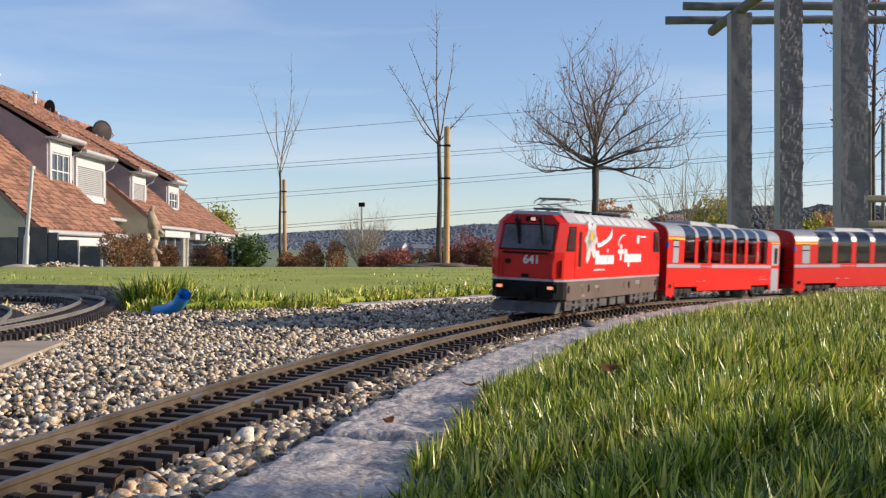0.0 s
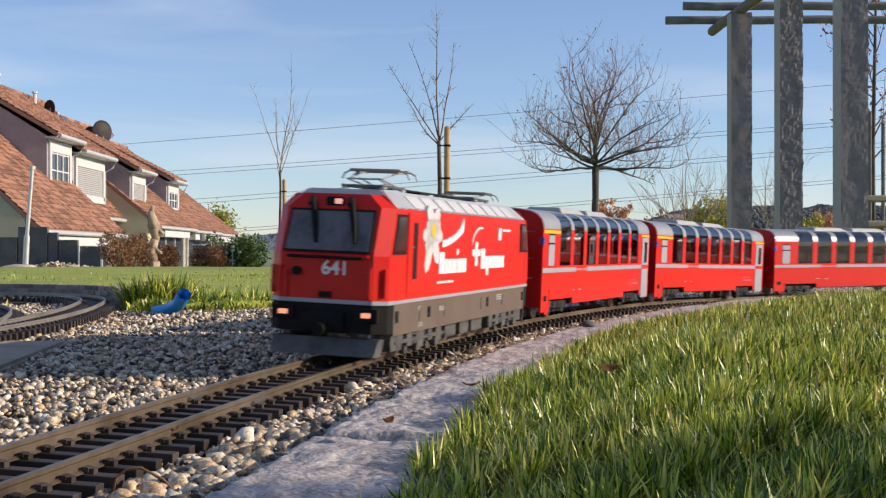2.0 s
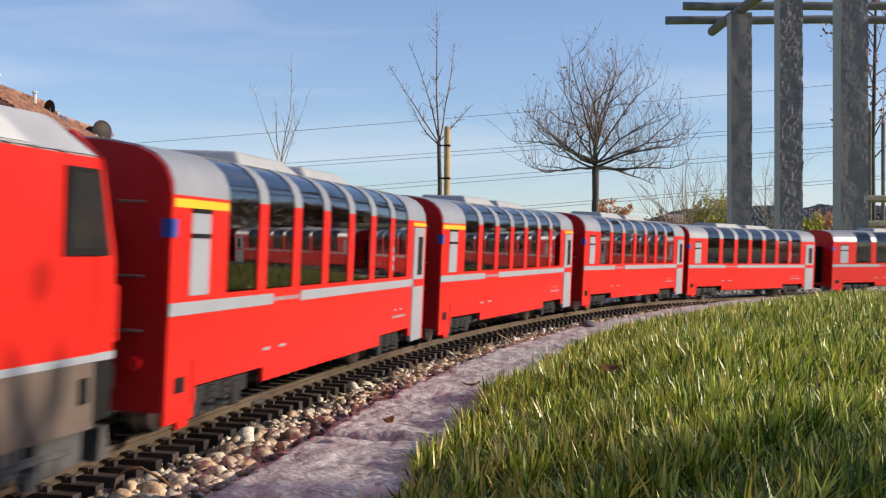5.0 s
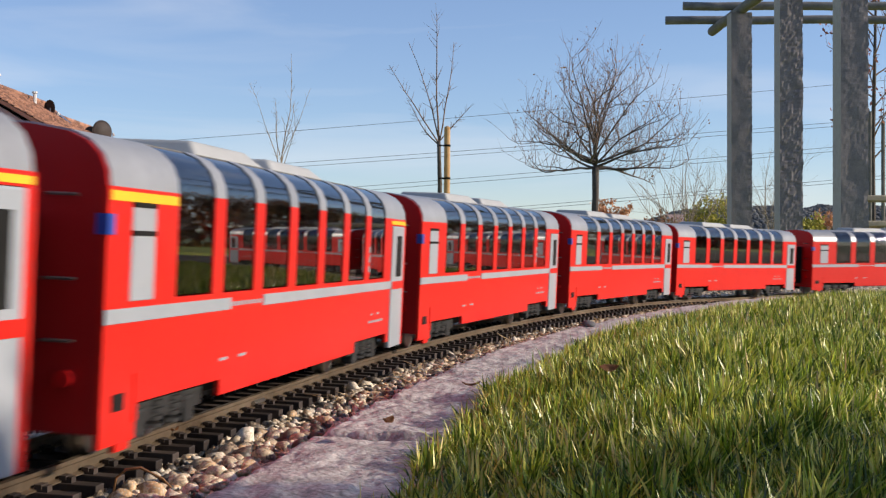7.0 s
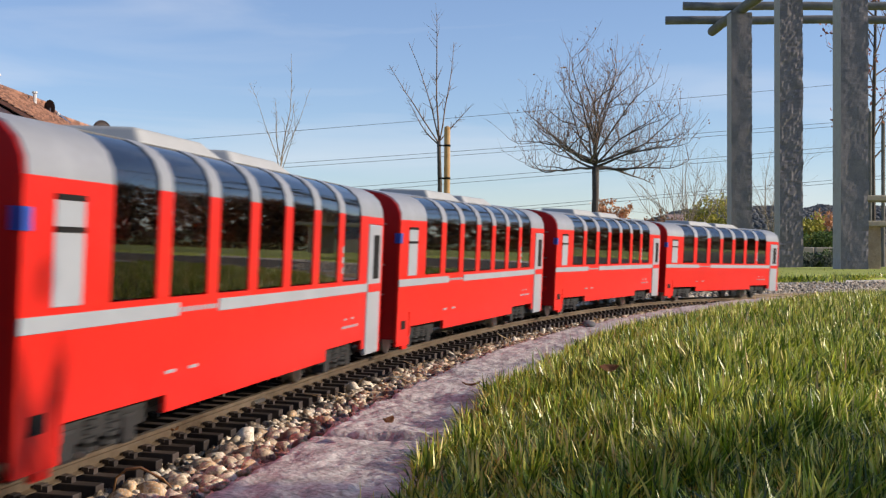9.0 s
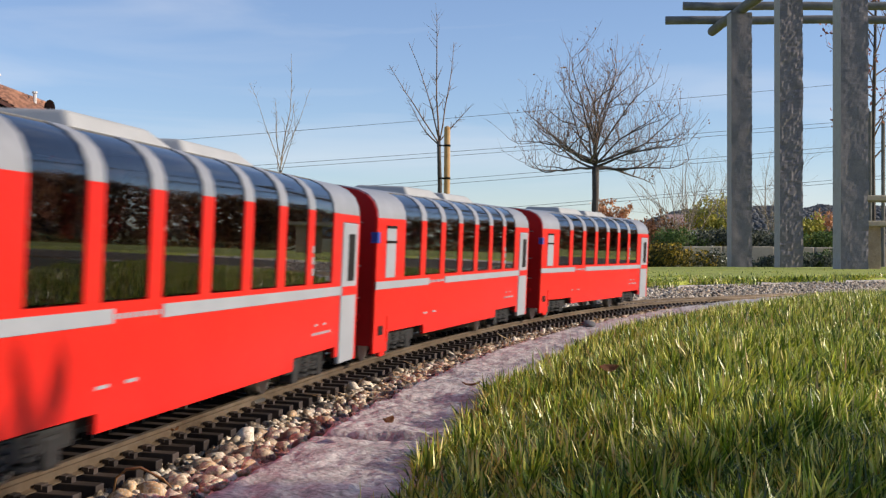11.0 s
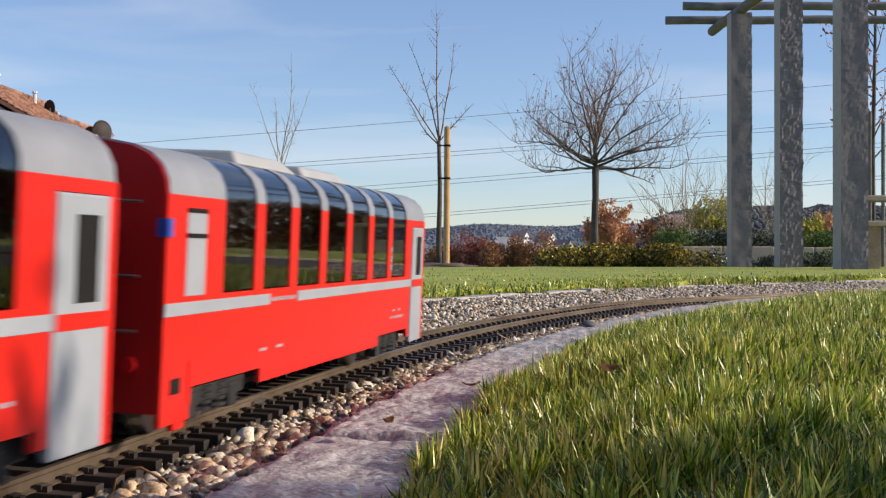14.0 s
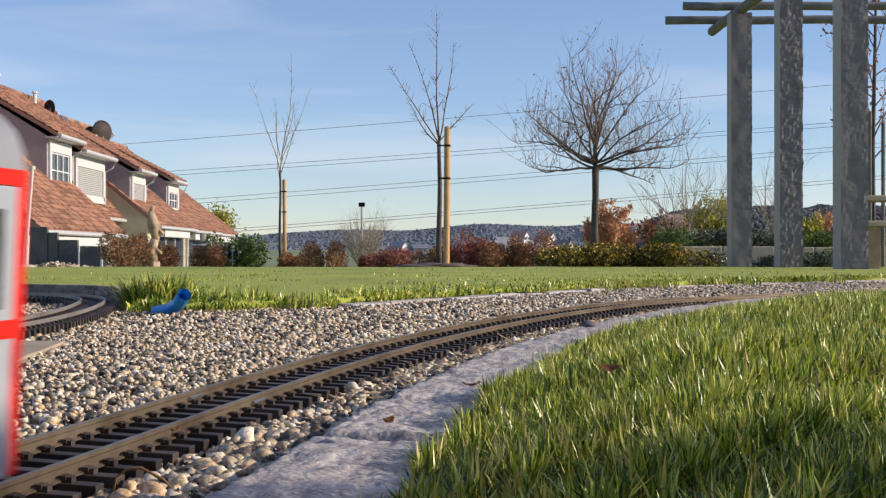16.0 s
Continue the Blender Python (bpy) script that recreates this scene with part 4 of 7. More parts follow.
        for y in (-0.0535, -0.0425, 0.0425, 0.0535):
            bm = bmesh.new()
            off = 0.011 if abs(y) > 0.05 else 0.001
            rod(bm, (d * (X0 - off + 0.004), y * 1.03, 0.061), (d * (X0 - off + 0.004), y * 1.03, 0.086), 0.0017, sides=8)
            for z in (0.0615, 0.0855):
                rod(bm, (d * (X0 - off - 0.004), y, z), (d * (X0 - off + 0.004), y * 1.03, z), 0.0013, sides=6)
            part("grab_handle", bm, M_RED, lo, "red grab handle")
        bar = bmesh.new()
        rod(bar, (d * (X0 + 0.005), -0.036, 0.0955), (d * (X0 + 0.005), 0.036, 0.0955), 0.0014, sides=6)
        for y in (-0.034, 0.0, 0.034):
            rod(bar, (d * (X0 - 0.001), y, 0.0955), (d * (X0 + 0.005), y, 0.0955), 0.0012, sides=6)
        part("front_bar", bar, M_BLACK, lo, "black bar under the windscreen")
        bm = bmesh.new()
        rod(bm, (d * (X0 - 0.001), -0.028 * d, 0.082), (d * (X0 + 0.004), -0.028 * d, 0.082), 0.0042, sides=12)
        box(bm, d * (X0 - 0.001), d * (X0 + 0.002), -0.006, 0.006, 0.0585, 0.0640)
        tagged(part("socket", bm, M_BLACK, lo), kind="stuff")
    letters("641", 0.0125, M_BRIGHT, "running_number", lo, Matrix.Translation((-X0 - 0.0008, -0.009, 0.0800)) @ Euler((radians(90), 0, radians(-90))).to_matrix().to_4x4())
    for side in (-1, 1):
        bm = bmesh.new()
        box(bm, -inner, inner, side * 0.0565, side * 0.0578, 0.0536, 0.0568)
        part("stripe", bm, M_WHITE, lo, "white waist stripe")
    for d in (-1, 1):
        bm = bmesh.new()
        nose((0.0534, 0.0570), bm, d, 0.0006)
        part("front_stripe", bm, M_WHITE, lo, "white waist stripe")
    # roof
    bm = bmesh.new()
    i = X0 - 0.042
    hexa(bm, [(-i - 0.012, -0.0562, LOC_EAVE), (i + 0.012, -0.0562, LOC_EAVE), (i + 0.012, 0.0562, LOC_EAVE), (-i - 0.012, 0.0562, LOC_EAVE),
              (-i, -0.0370, 0.1600), (i, -0.0370, 0.1600), (i, 0.0370, 0.1600), (-i, 0.0370, 0.1600)])
    bmesh.ops.bevel(bm, geom=bm.edges[:], offset=0.0015, segments=2, affect="EDGES")
    part("roof", bm, M_LOCO_ROOF, lo, "silver-grey sloped roof")
    for k in range(9):
        u = 0.15 + 0.080 * k
        for side in (-1, 1):
            bm = bmesh.new()
            a, b = lu(u), lu(u + 0.066)
            hexa(bm, [(a, side * 0.0546, 0.1448), (b, side * 0.0546, 0.1448), (b, side * 0.0535, 0.1445), (a, side * 0.0535, 0.1445),
                      (a + 0.002, side * 0.0420, 0.1566), (b - 0.002, side * 0.0420, 0.1566), (b - 0.002, side * 0.0405, 0.1560), (a + 0.002, side * 0.0405, 0.1560)])
            part("roof_vent", bm, M_VENT, lo, "pale slanted vent panel")
    bm = bmesh.new()
    for k in range(24):
        for side in (-1, 1):
            u = 0.08 + k * 0.0355
            box(bm, lu(u), lu(u + 0.012), side * 0.0553, side * 0.0562, 0.1432, 0.1440)
    tagged(part("rivet_strip", bm, M_WHITE, lo), kind="stuff")
    # pantographs, folded
    for x, h in ((-0.188, 0.0215), (0.175, 0.0130)):
        pan = new("pantograph")
        pan.parent, pan.location = lo, (x, 0, 0.160)
        bm = bmesh.new()
        for y in (-0.020, 0.020):
            rod(bm, (-0.038, y, 0.005), (0.038, y, 0.005), 0.0015, sides=6)
        for dx in (-0.030, 0.030):
            rod(bm, (dx, -0.020, 0.005), (dx, 0.020, 0.005), 0.0015, sides=6)
        part("base_frame", bm, M_FRAME, pan)
        for dx in (-0.030, 0.030):
            for y in (-0.020, 0.020):
                bm = bmesh.new()
                for z in (-0.002, 0.0002, 0.0024):
                    rod(bm, (dx, y, z), (dx, y, z + 0.0016), 0.0036, 0.0030, sides=10)
                part("insulator", bm, M_UNIT, pan, "pale ribbed insulator")
        bm = bmesh.new()
        for y in (-0.015, 0.015):
            pipe(bm, [(0.032, y, 0.006), (-0.030, y * 1.2, h * 0.55), (0.018, y * 1.3, h - 0.001)], 0.0011, 5)
            pipe(bm, [(0.026, y * 0.6, 0.007), (-0.020, y * 0.6, h * 0.62)], 0.0008, 5)
        rod(bm, (-0.030, -0.018, h * 0.55), (-0.030, 0.018, h * 0.55), 0.0010, sides=5)
        part("arm", bm, M_ROOF, pan, "pale grey folded arm")
        for dx in (0.004, 0.032):
            bm = bmesh.new()
            pipe(bm, [(dx, -0.036, h - 0.0085), (dx, -0.0335, h - 0.0028), (dx, -0.028, h), (dx, 0.028, h), (dx, 0.0335, h - 0.0028), (dx, 0.036, h - 0.0085)], 0.0010, 6)
            part("horn", bm, M_ROOF, pan, "pale bent collector horn")
        bm = bmesh.new()
        box(bm, 0.000, 0.010, -0.027, 0.027, h + 0.0004, h + 0.0022, bevel=0.0004)
        box(bm, 0.026, 0.036, -0.027, 0.027, h + 0.0004, h + 0.0022, bevel=0.0004)
        for y in (-0.020, 0.020):
            box(bm, 0.004, 0.033, y - 0.0018, y + 0.0018, h - 0.0014, h + 0.0004)
        part("collector_head", bm, M_CONCRETE, pan, "grey-brown contact strips")
    bm = bmesh.new()
    for x in (-0.05, -0.02, 0.02, 0.06, 0.09):
        rod(bm, (x, 0.006, 0.159), (x, 0.006, 0.166), 0.004, 0.003)
    rod(bm, (-0.12, 0.006, 0.1665), (0.14, 0.006, 0.1665), 0.0011, sides=6)
    box(bm, -0.09, -0.06, -0.02, 0.02, 0.1595, 0.1640, bevel=0.001)
    part("roof_line", bm, M_BLACK, lo)
    # sides
    for side in (-1, 1):
        def plate(name, u0, u1, z0, z1, mat, label="", proud=0.0008, parent=lo, bevel=0.0):
            bmp = bmesh.new()
            yy = side * 0.0566
            box(bmp, lu(u0), lu(u1), yy - side * 0.002, yy + side * proud, z0, z1, bevel=bevel)
            return part(name, bmp, mat, parent, label)
        def cab_window(f, parent=None, label="", name="cab_window", inset=0.0, proud=0.0012, mat=M_BLACK):
            """A side window whose front edge follows the raked front; f = 1 at the train's head, -1 at its rear."""
            ub, ut, ur = 0.030 + inset, 0.050 + inset, 0.098 - inset
            z0, z1 = 0.1000 + inset * 0.5, 0.1375 - inset * 0.4
            xb, xt, xr = [-f * (0.5 - q) * LOC_L for q in (ub, ut, ur)]
            ya, yb = side * 0.0550, side * (0.0566 + proud)
            bmw = bmesh.new()
            hexa(bmw, [(xb, ya, z0), (xr, ya, z0), (xr, yb, z0), (xb, yb, z0), (xt, ya, z1), (xr, ya, z1), (xr, yb - side * 0.0002, z1), (xt, yb - side * 0.0002, z1)])
            return part(name, bmw, mat, parent or lo, label)
        for f in (1, -1):
            w = cab_window(f, label="dark cab side window")
            cab_window(f, w, "", "glass", 0.006, 0.0016, M_SIDE_GLASS)
        d = plate("cab_door", 0.106, 0.172, 0.0590, 0.1400, M_RED, "red cab door with a dark slot", 0.0011, bevel=0.0008)
        plate("door_slot", 0.131, 0.151, 0.0760, 0.1305, M_BLACK, "", 0.0016, d)
        for z in (0.0735, 0.1060):
            plate("door_handle", 0.121, 0.128, z, z + 0.0016, M_STEEL, "", 0.0026, d)
        if side < 0:
            # emblem: a flower of plain petals and pale bars for lettering
            bm = bmesh.new()
            cx, cz = lu(0.240), 0.1240
            y = -0.0566
            for a, ln, wd in ((118, 0.028, 0.0105), (62, 0.026, 0.0105), (25, 0.018, 0.011), (-20, 0.024, 0.0105), (158, 0.017, 0.011), (200, 0.025, 0.0105), (232, 0.026, 0.0095), (252, 0.046, 0.0100), (292, 0.038, 0.0105)):
                ca, sa = math.cos(radians(a)), math.sin(radians(a))
                pts = [(-0.002, -wd * 0.35), (ln * 0.45, -wd * 0.78), (ln * 0.86, -wd * 0.55), (ln, 0), (ln * 0.86, wd * 0.50), (ln * 0.45, wd * 0.72), (-0.002, wd * 0.35)]
                ring = [(cx + 1.55 * (p * ca - q * sa), cz + p * sa + q * ca) for p, q in pts]
                fr = [bm.verts.new((px, y - 0.0007, pz)) for px, pz in ring]
                bk = [bm.verts.new((px, y + 0.001, pz)) for px, pz in ring]
                bm.faces.new(fr)
                for k in range(7):
                    bm.faces.new((fr[k], fr[(k + 1) % 7], bk[(k + 1) % 7], bk[k]))
            emblem = tagged(part("emblem", bm, M_VENT, lo, "white flower emblem"), kind="stuff")
            bm = bmesh.new()
            rod(bm, (cx, y + 0.001, cz), (cx, y - 0.0012, cz), 0.0075, sides=14)
            part("emblem_centre", bm, M_YELLOW, emblem, "yellow flower centre")
            bm = bmesh.new()
            xs = lu(0.283)
            for k, (w_, h_) in enumerate(((0.021, 0.0185), (0.016, 0.0125), (0.012, 0.0125), (0.019, 0.0125), (0.008, 0.0125), (0.019, 0.0125), (0.017, 0.0125))):
                box(bm, xs, xs + w_ - 0.0022, y - 0.0007, y + 0.001, 0.0790, 0.0790 + h_ * 1.22)
                xs += w_
            box(bm, lu(0.392), lu(0.402), y - 0.0007, y + 0.001, 0.0985, 0.1050)
            xs = lu(0.566)
            for k, (w_, h_) in enumerate(((0.020, 0.0200), (0.018, 0.0125), (0.018, 0.0125), (0.013, 0.0125), (0.019, 0.0125), (0.016, 0.0125), (0.016, 0.0125))):
                box(bm, xs, xs + w_ - 0.0022, y - 0.0007, y + 0.001, 0.0815, 0.0815 + h_ * 1.18)
                xs += w_
            box(bm, lu(0.607), lu(0.623), y - 0.0007, y + 0.001, 0.0735, 0.0818)
            box(bm, lu(0.520), lu(0.538), y - 0.0007, y + 0.001, 0.0850, 0.1130)
            box(bm, lu(0.500), lu(0.558), y - 0.0007, y + 0.001, 0.0965, 0.1040)
            def ribbon(row):
                fr = [[bm.verts.new((lu(u), yy, z)) for u, z0, z1 in row for z in (z0, z1)] for yy in (y - 0.0007, y + 0.001)]
                for k in range(0, len(fr[0]) - 2, 2):
                    bm.faces.new((fr[0][k], fr[0][k + 2], fr[0][k + 3], fr[0][k + 1]))
                    for j in (0, 1):
                        bm.faces.new((fr[0][k + j], fr[0][k + j + 2], fr[1][k + j + 2], fr[1][k + j]))

            # a rising script line, uneven above
            ribbon([(0.296 + 0.0125 * k, 0.1065 + 0.0004 * k + 0.00011 * k * k,
                     0.1065 + 0.0004 * k + 0.00011 * k * k + (0.0085, 0.0062, 0.0076, 0.0060, 0.0082, 0.0064, 0.0070, 0.0066, 0.0080, 0.0078, 0.0110, 0.0150)[k]) for k in range(12)])
            # a thin flourish that bends over
            ribbon([(0.496, 0.108, 0.113), (0.507, 0.1165, 0.120), (0.522, 0.1225, 0.1255), (0.540, 0.1265, 0.1290), (0.560, 0.1285, 0.1305), (0.575, 0.1275, 0.1285)])
            for k in range(6):
                box(bm, lu(0.275 + 0.017 * k), lu(0.288 + 0.017 * k), y - 0.0007, y + 0.001, 0.0690, 0.0714)
            box(bm, lu(0.735), lu(0.800), y - 0.0007, y + 0.001, 0.1262, 0.1290)
            box(bm, lu(0.700), lu(0.722), y - 0.0007, y + 0.001, 0.1150, 0.1300)
            tagged(part("lettering", bm, M_BRIGHT, lo, "white bars and shapes of lettering"), kind="stuff")
        for u in (0.055, 0.225, 0.62, 0.93):
            bm = bmesh.new()
            box(bm, lu(u), lu(u + 0.012), side * 0.0570, side * 0.0582, 0.036, 0.047)
            part("hook", bm, M_BLACK, lo)
        bm = bmesh.new()
        for u0, u1, z0, z1 in ((0.170, 0.195, 0.0445, 0.0490), (0.175, 0.198, 0.0285, 0.0330), (0.29, 0.345, 0.041, 0.046), (0.70, 0.75, 0.042, 0.049)):
            for f in (0.0, 0.36, 0.72):
                box(bm, lu(u0), lu(u1 - 0.004 * f), side * 0.0570, side * 0.0576, z0 + (z1 - z0) * f, z0 + (z1 - z0) * (f + 0.16))
        tagged(part("inscription", bm, M_UNIT, lo, "small pale inscription bars"), kind="stuff")
    # running gear
    for x in (-0.185, 0.185):
        bg = bogie(lo, x, M_FRAME)
        for side in (-1, 1):
            bm = bmesh.new()
            for dx, w_, h_ in ((-0.070, 0.020, 0.016), (-0.035, 0.018, 0.014), (0.0, 0.026, 0.018), (0.036, 0.016, 0.013), (0.068, 0.022, 0.017)):
                box(bm, dx - w_ / 2, dx + w_ / 2, side * 0.044, side * 0.054, 0.024 - h_, 0.026, bevel=0.0015)
            rod(bm, (-0.085, side * 0.053, 0.016), (0.085, side * 0.053, 0.016), 0.0022, sides=6)
            for dx in (-0.055, -0.015, 0.018, 0.052):
                rod(bm, (dx, side * 0.050, 0.008), (dx, side * 0.056, 0.008), 0.0042, sides=10)
            part("axle_guard", bm, M_FRAME, bg)
    for x, w_ in ((-0.055, 0.045), (0.005, 0.04), (0.062, 0.05)):
        bm = bmesh.new()
        box(bm, x - w_ / 2, x + w_ / 2, -0.050, 0.050, 0.008, 0.025, bevel=0.002)
        part("equipment_box", bm, M_FRAME, lo, "grey equipment box under the frame")
    for x in (-0.270, 0.270):
        for side in (-1, 1):
            bm = bmesh.new()
            box(bm, x - 0.012, x + 0.012, side * 0.045, side * 0.054, 0.009, 0.0245)
            part("step", bm, M_FRAME, lo)
    return lo


M_SIDE_GLASS = material("dark_side_glass", (0.012, 0.012, 0.013), (0.03, 0.03, 0.03), 12, 0.10)
# opaque windscreen: grey reflections are mottled into the base colour
M_SCREEN = material("painted_reflection_glass", (0.05, 0.047, 0.052), (0.17, 0.16, 0.165), 26, 0.05)
loco = locomotive()


def motions():
    times = [k * 0.2 for k in range(81)]
    walk(loco, [(t, seat_on_line(LOCO_S - gone(t), 0.189)) for t in times])
    for k, c in enumerate(cars):
        walk(c, [(t, seat_on_line(CAR_S + k * CAR_PITCH - gone(t), 0.2187)) for t in times])




# ---------------------------------------------------------------- beside the gravel
SIDE_PATH = ((-0.545, 0.75), (-0.575, 1.2), (-0.590, 1.65), (-0.600, 1.95), (-0.650, 2.35), (-0.745, 2.75), (-0.92, 3.02), (-1.25, 3.12))
BRANCH_PATH = ((-0.605, 1.55), (-0.68, 1.95), (-0.82, 2.35), (-1.05, 2.62), (-1.4, 2.75))


def path_place(path, z):
    pts = [Vector((x, y, z)) for x, y in path]
    cum = [0]
    for a, b in zip(pts, pts[1:]):
        cum.append(cum[-1] + (b - a).length)

    def at(s):
        for k in range(len(pts) - 1):
            if s <= cum[k + 1] or k == len(pts) - 2:
                f = (s - cum[k]) / (cum[k + 1] - cum[k])
                p0, p1, p2, p3 = pts[max(k - 1, 0)], pts[k], pts[k + 1], pts[min(k + 2, len(pts) - 1)]
                return 0.5 * ((2 * p1) + (p2 - p0) * f + (2 * p0 - 5 * p1 + 4 * p2 - p3) * f * f + (3 * p1 - p0 - 3 * p2 + p3) * f ** 3)

    def place(s, right, up):
        d = (at(s + 0.01) - at(s - 0.01)).normalized()
        return at(s) + Vector((d.y, -d.x, 0)) * right + Vector((0, 0, up))
    return place, cum[-1]


pl, ln = path_place(SIDE_PATH, 0.004)
lay_track("side_track", "dull garden railway side track curving behind the gravel", pl, 0.02, ln - 0.02, 0.03, ln - 0.03, 0.0253, M_OLD_RAIL, M_TIE)
pl, ln = path_place(BRANCH_PATH, 0.004)
lay_track("branch_track", "dull garden railway branch track leading from a switch", pl, 0.02, ln - 0.02, 0.08, ln - 0.03, 0.0253, M_OLD_RAIL, M_TIE)

# concrete footing
bm = bmesh.new()
hexa(bm, [(-0.42, 1.10, -0.05), (-0.47, 1.64, -0.05), (-0.545, 1.62, -0.05), (-0.52, 1.05, -0.05), (-0.415, 1.11, -0.013), (-0.468, 1.63, -0.011), (-0.545, 1.615, -0.010), (-0.515, 1.06, -0.012)])
bmesh.ops.bevel(bm, geom=bm.edges[:], offset=0.004, segments=2, affect="EDGES")
tagged(part("concrete_footing", bm, M_CONCRETE, None, "worn sandy concrete slab beside the side track"), category="concrete slab")

# low curved brick edging
edging = tagged(empty("brick_edging"), "low curved edging wall of small dark bricks", "brick wall")
W_PATH = [Vector((-2.2, 3.42)), Vector((-1.45, 3.32)), Vector((-1.05, 3.22)), Vector((-0.86, 3.12)), Vector((-0.745, 2.98)), Vector((-0.680, 2.80)), Vector((-0.650, 2.62))]


def wall_at(s):
    for a, b in zip(W_PATH, W_PATH[1:]):
        d = (b - a).length
        if s <= d:
            return a + (b - a) * (s / d), math.atan2(b.y - a.y, b.x - a.x)
        s -= d
    return W_PATH[-1], math.atan2(W_PATH[-1].y - W_PATH[-2].y, W_PATH[-1].x - W_PATH[-2].x)


total = sum((b - a).length for a, b in zip(W_PATH, W_PATH[1:]))
bm = bmesh.new()
pipe_pts = []
k = 0.0
while k < total:
    p, a = wall_at(k)
    box(bm, -0.021, 0.021, -0.009, 0.009, -0.03, 0.021, Matrix.Translation((p.x, p.y, 0)) @ Matrix.Rotation(a, 4, "Z"))
    k += 0.04
part("mortar", bm, M_MORTAR, edging)
bm = bmesh.new()
box(bm, -0.0165, 0.0165, -0.011, 0.011, -0.0052, 0.0052, bevel=0.0011)
bme = bpy.data.meshes.new("brick")
bm.to_mesh(bme)
bm.free()
bme.materials.append(M_BRICK)
for course in range(4):
    k = 0.9 + (0.018 if course % 2 else 0)
    while k < total:
        p, a = wall_at(k)
        shared("brick", bme, edging, Matrix.Translation((p.x + random.gauss(0, 0.0006), p.y + random.gauss(0, 0.0006), -0.021 + course * 0.0123)) @ Matrix.Rotation(a + random.gauss(0, 0.02), 4, "Z"))
        k += 0.0365

# bent blue pipe end
bm = bmesh.new()
cpts = [(-0.546, 2.475, -0.016), (-0.528, 2.462, -0.013), (-0.508, 2.446, -0.006), (-0.493, 2.428, 0.003), (-0.483, 2.412, 0.014), (-0.477, 2.400, 0.021)]
pipe(bm, cpts, 0.0128, 16, cap=False)
pipe(bm, cpts, 0.0100, 16, cap=False)
tagged(part("bent_pipe", bm, M_PIPE, None, "bright blue bent plastic pipe end by the lawn", True), category="pipe")
bpy.context.view_layer.objects.active = None

M_MULCH = material("dark_mulch", (0.05, 0.035, 0.028), (0.13, 0.095, 0.075), 20, 0.95, bump=0.8, bump_scale=60)
# a few weeds among the side tracks
wp = np.array([(-0.93 + random.gauss(0, 0.03), 2.52 + random.gauss(0, 0.03), -0.02) for _ in range(60)])
tagged(blades("weed", wp, rng.uniform(0.02, 0.06, 60), rng.uniform(0.004, 0.008, 60), M_BLADE, 0.7, 21), "small green weed between the side tracks", "weed", kind="stuff")

# a dark stone on the kerb, and a curled leaf
bm = bmesh.new()
bmesh.ops.create_icosphere(bm, subdivisions=3, radius=0.0095)
for v in bm.verts:
    v.co *= 1 + 0.3 * noise.noise(v.co * 90)
    v.co.z *= 0.55
st = tagged(part("loose_stone", bm, M_PANEL, None, "dark loose stone lying on the kerb", True), category="stone")
st.location = beside(0.60, 0.130, 0.004)
bm = bmesh.new()
pipe(bm, [(-0.152, 0.600, -0.012), (-0.150, 0.598, -0.004), (-0.145, 0.596, 0.000), (-0.138, 0.595, 0.001), (-0.128, 0.595, -0.004), (-0.124, 0.595, -0.008)], (0.0004, 0.0006, 0.0007, 0.0007, 0.0006, 0.0003), 5)
tagged(part("withered_twig", bm, M_LEAF_DRY, None, "curled dry brown twig lying on the gravel", True), category="twig")


# fallen leaves on kerb and grass
for k, (x, y, z, a, tl) in enumerate(((0.098, 0.775, 0.030, 20, 50), (-0.030, 0.700, 0.008, 70, 20), (0.215, 1.05, 0.032, 140, 35), (0.02, 0.93, 0.004, 10, 10), (-0.16, 0.77, -0.006, 80, 15))):
    bm = bmesh.new()
    ring = []
    for i in range(9):
        u = i / 8 - 0.5
        wd = 0.0026 * math.cos(u * math.pi) ** 0.8 + 0.0002
        ring.append([bm.verts.new((u * 0.013, sd * wd, 0.0024 * (2 * u) ** 2 + 0.001 * abs(sd))) for sd in (-1, 0, 1)])
    for p, q in zip(ring, ring[1:]):
        for j in range(2):
            bm.faces.new((p[j], q[j], q[j + 1], p[j + 1]))
    bmesh.ops.solidify(bm, geom=bm.faces[:], thickness=0.0003)
    lf_ob = tagged(part("dry_leaf", bm, M_LEAF_DRY, None, "small curled dry brown fallen leaf", True), category="leaf", group="fallen leaves")
    lf_ob.matrix_basis = pose(x, y, z, tl, 0, a)

# bare soil round the staked tree
bm = bmesh.new()
bmesh.ops.create_icosphere(bm, subdivisions=4, radius=0.5)
for v in bm.verts:
    v.co *= 1 + 0.25 * noise.noise(v.co * 4) + 0.08 * noise.noise(v.co * 18)
    v.co.z *= 0.10
soil = tagged(part("soil_mound", bm, M_MULCH, None, "low mound of bare earth round the tree's foot", True), category="soil")
soil.location = (-0.10, 16.0, lawn_height(16.0) + 0.02)


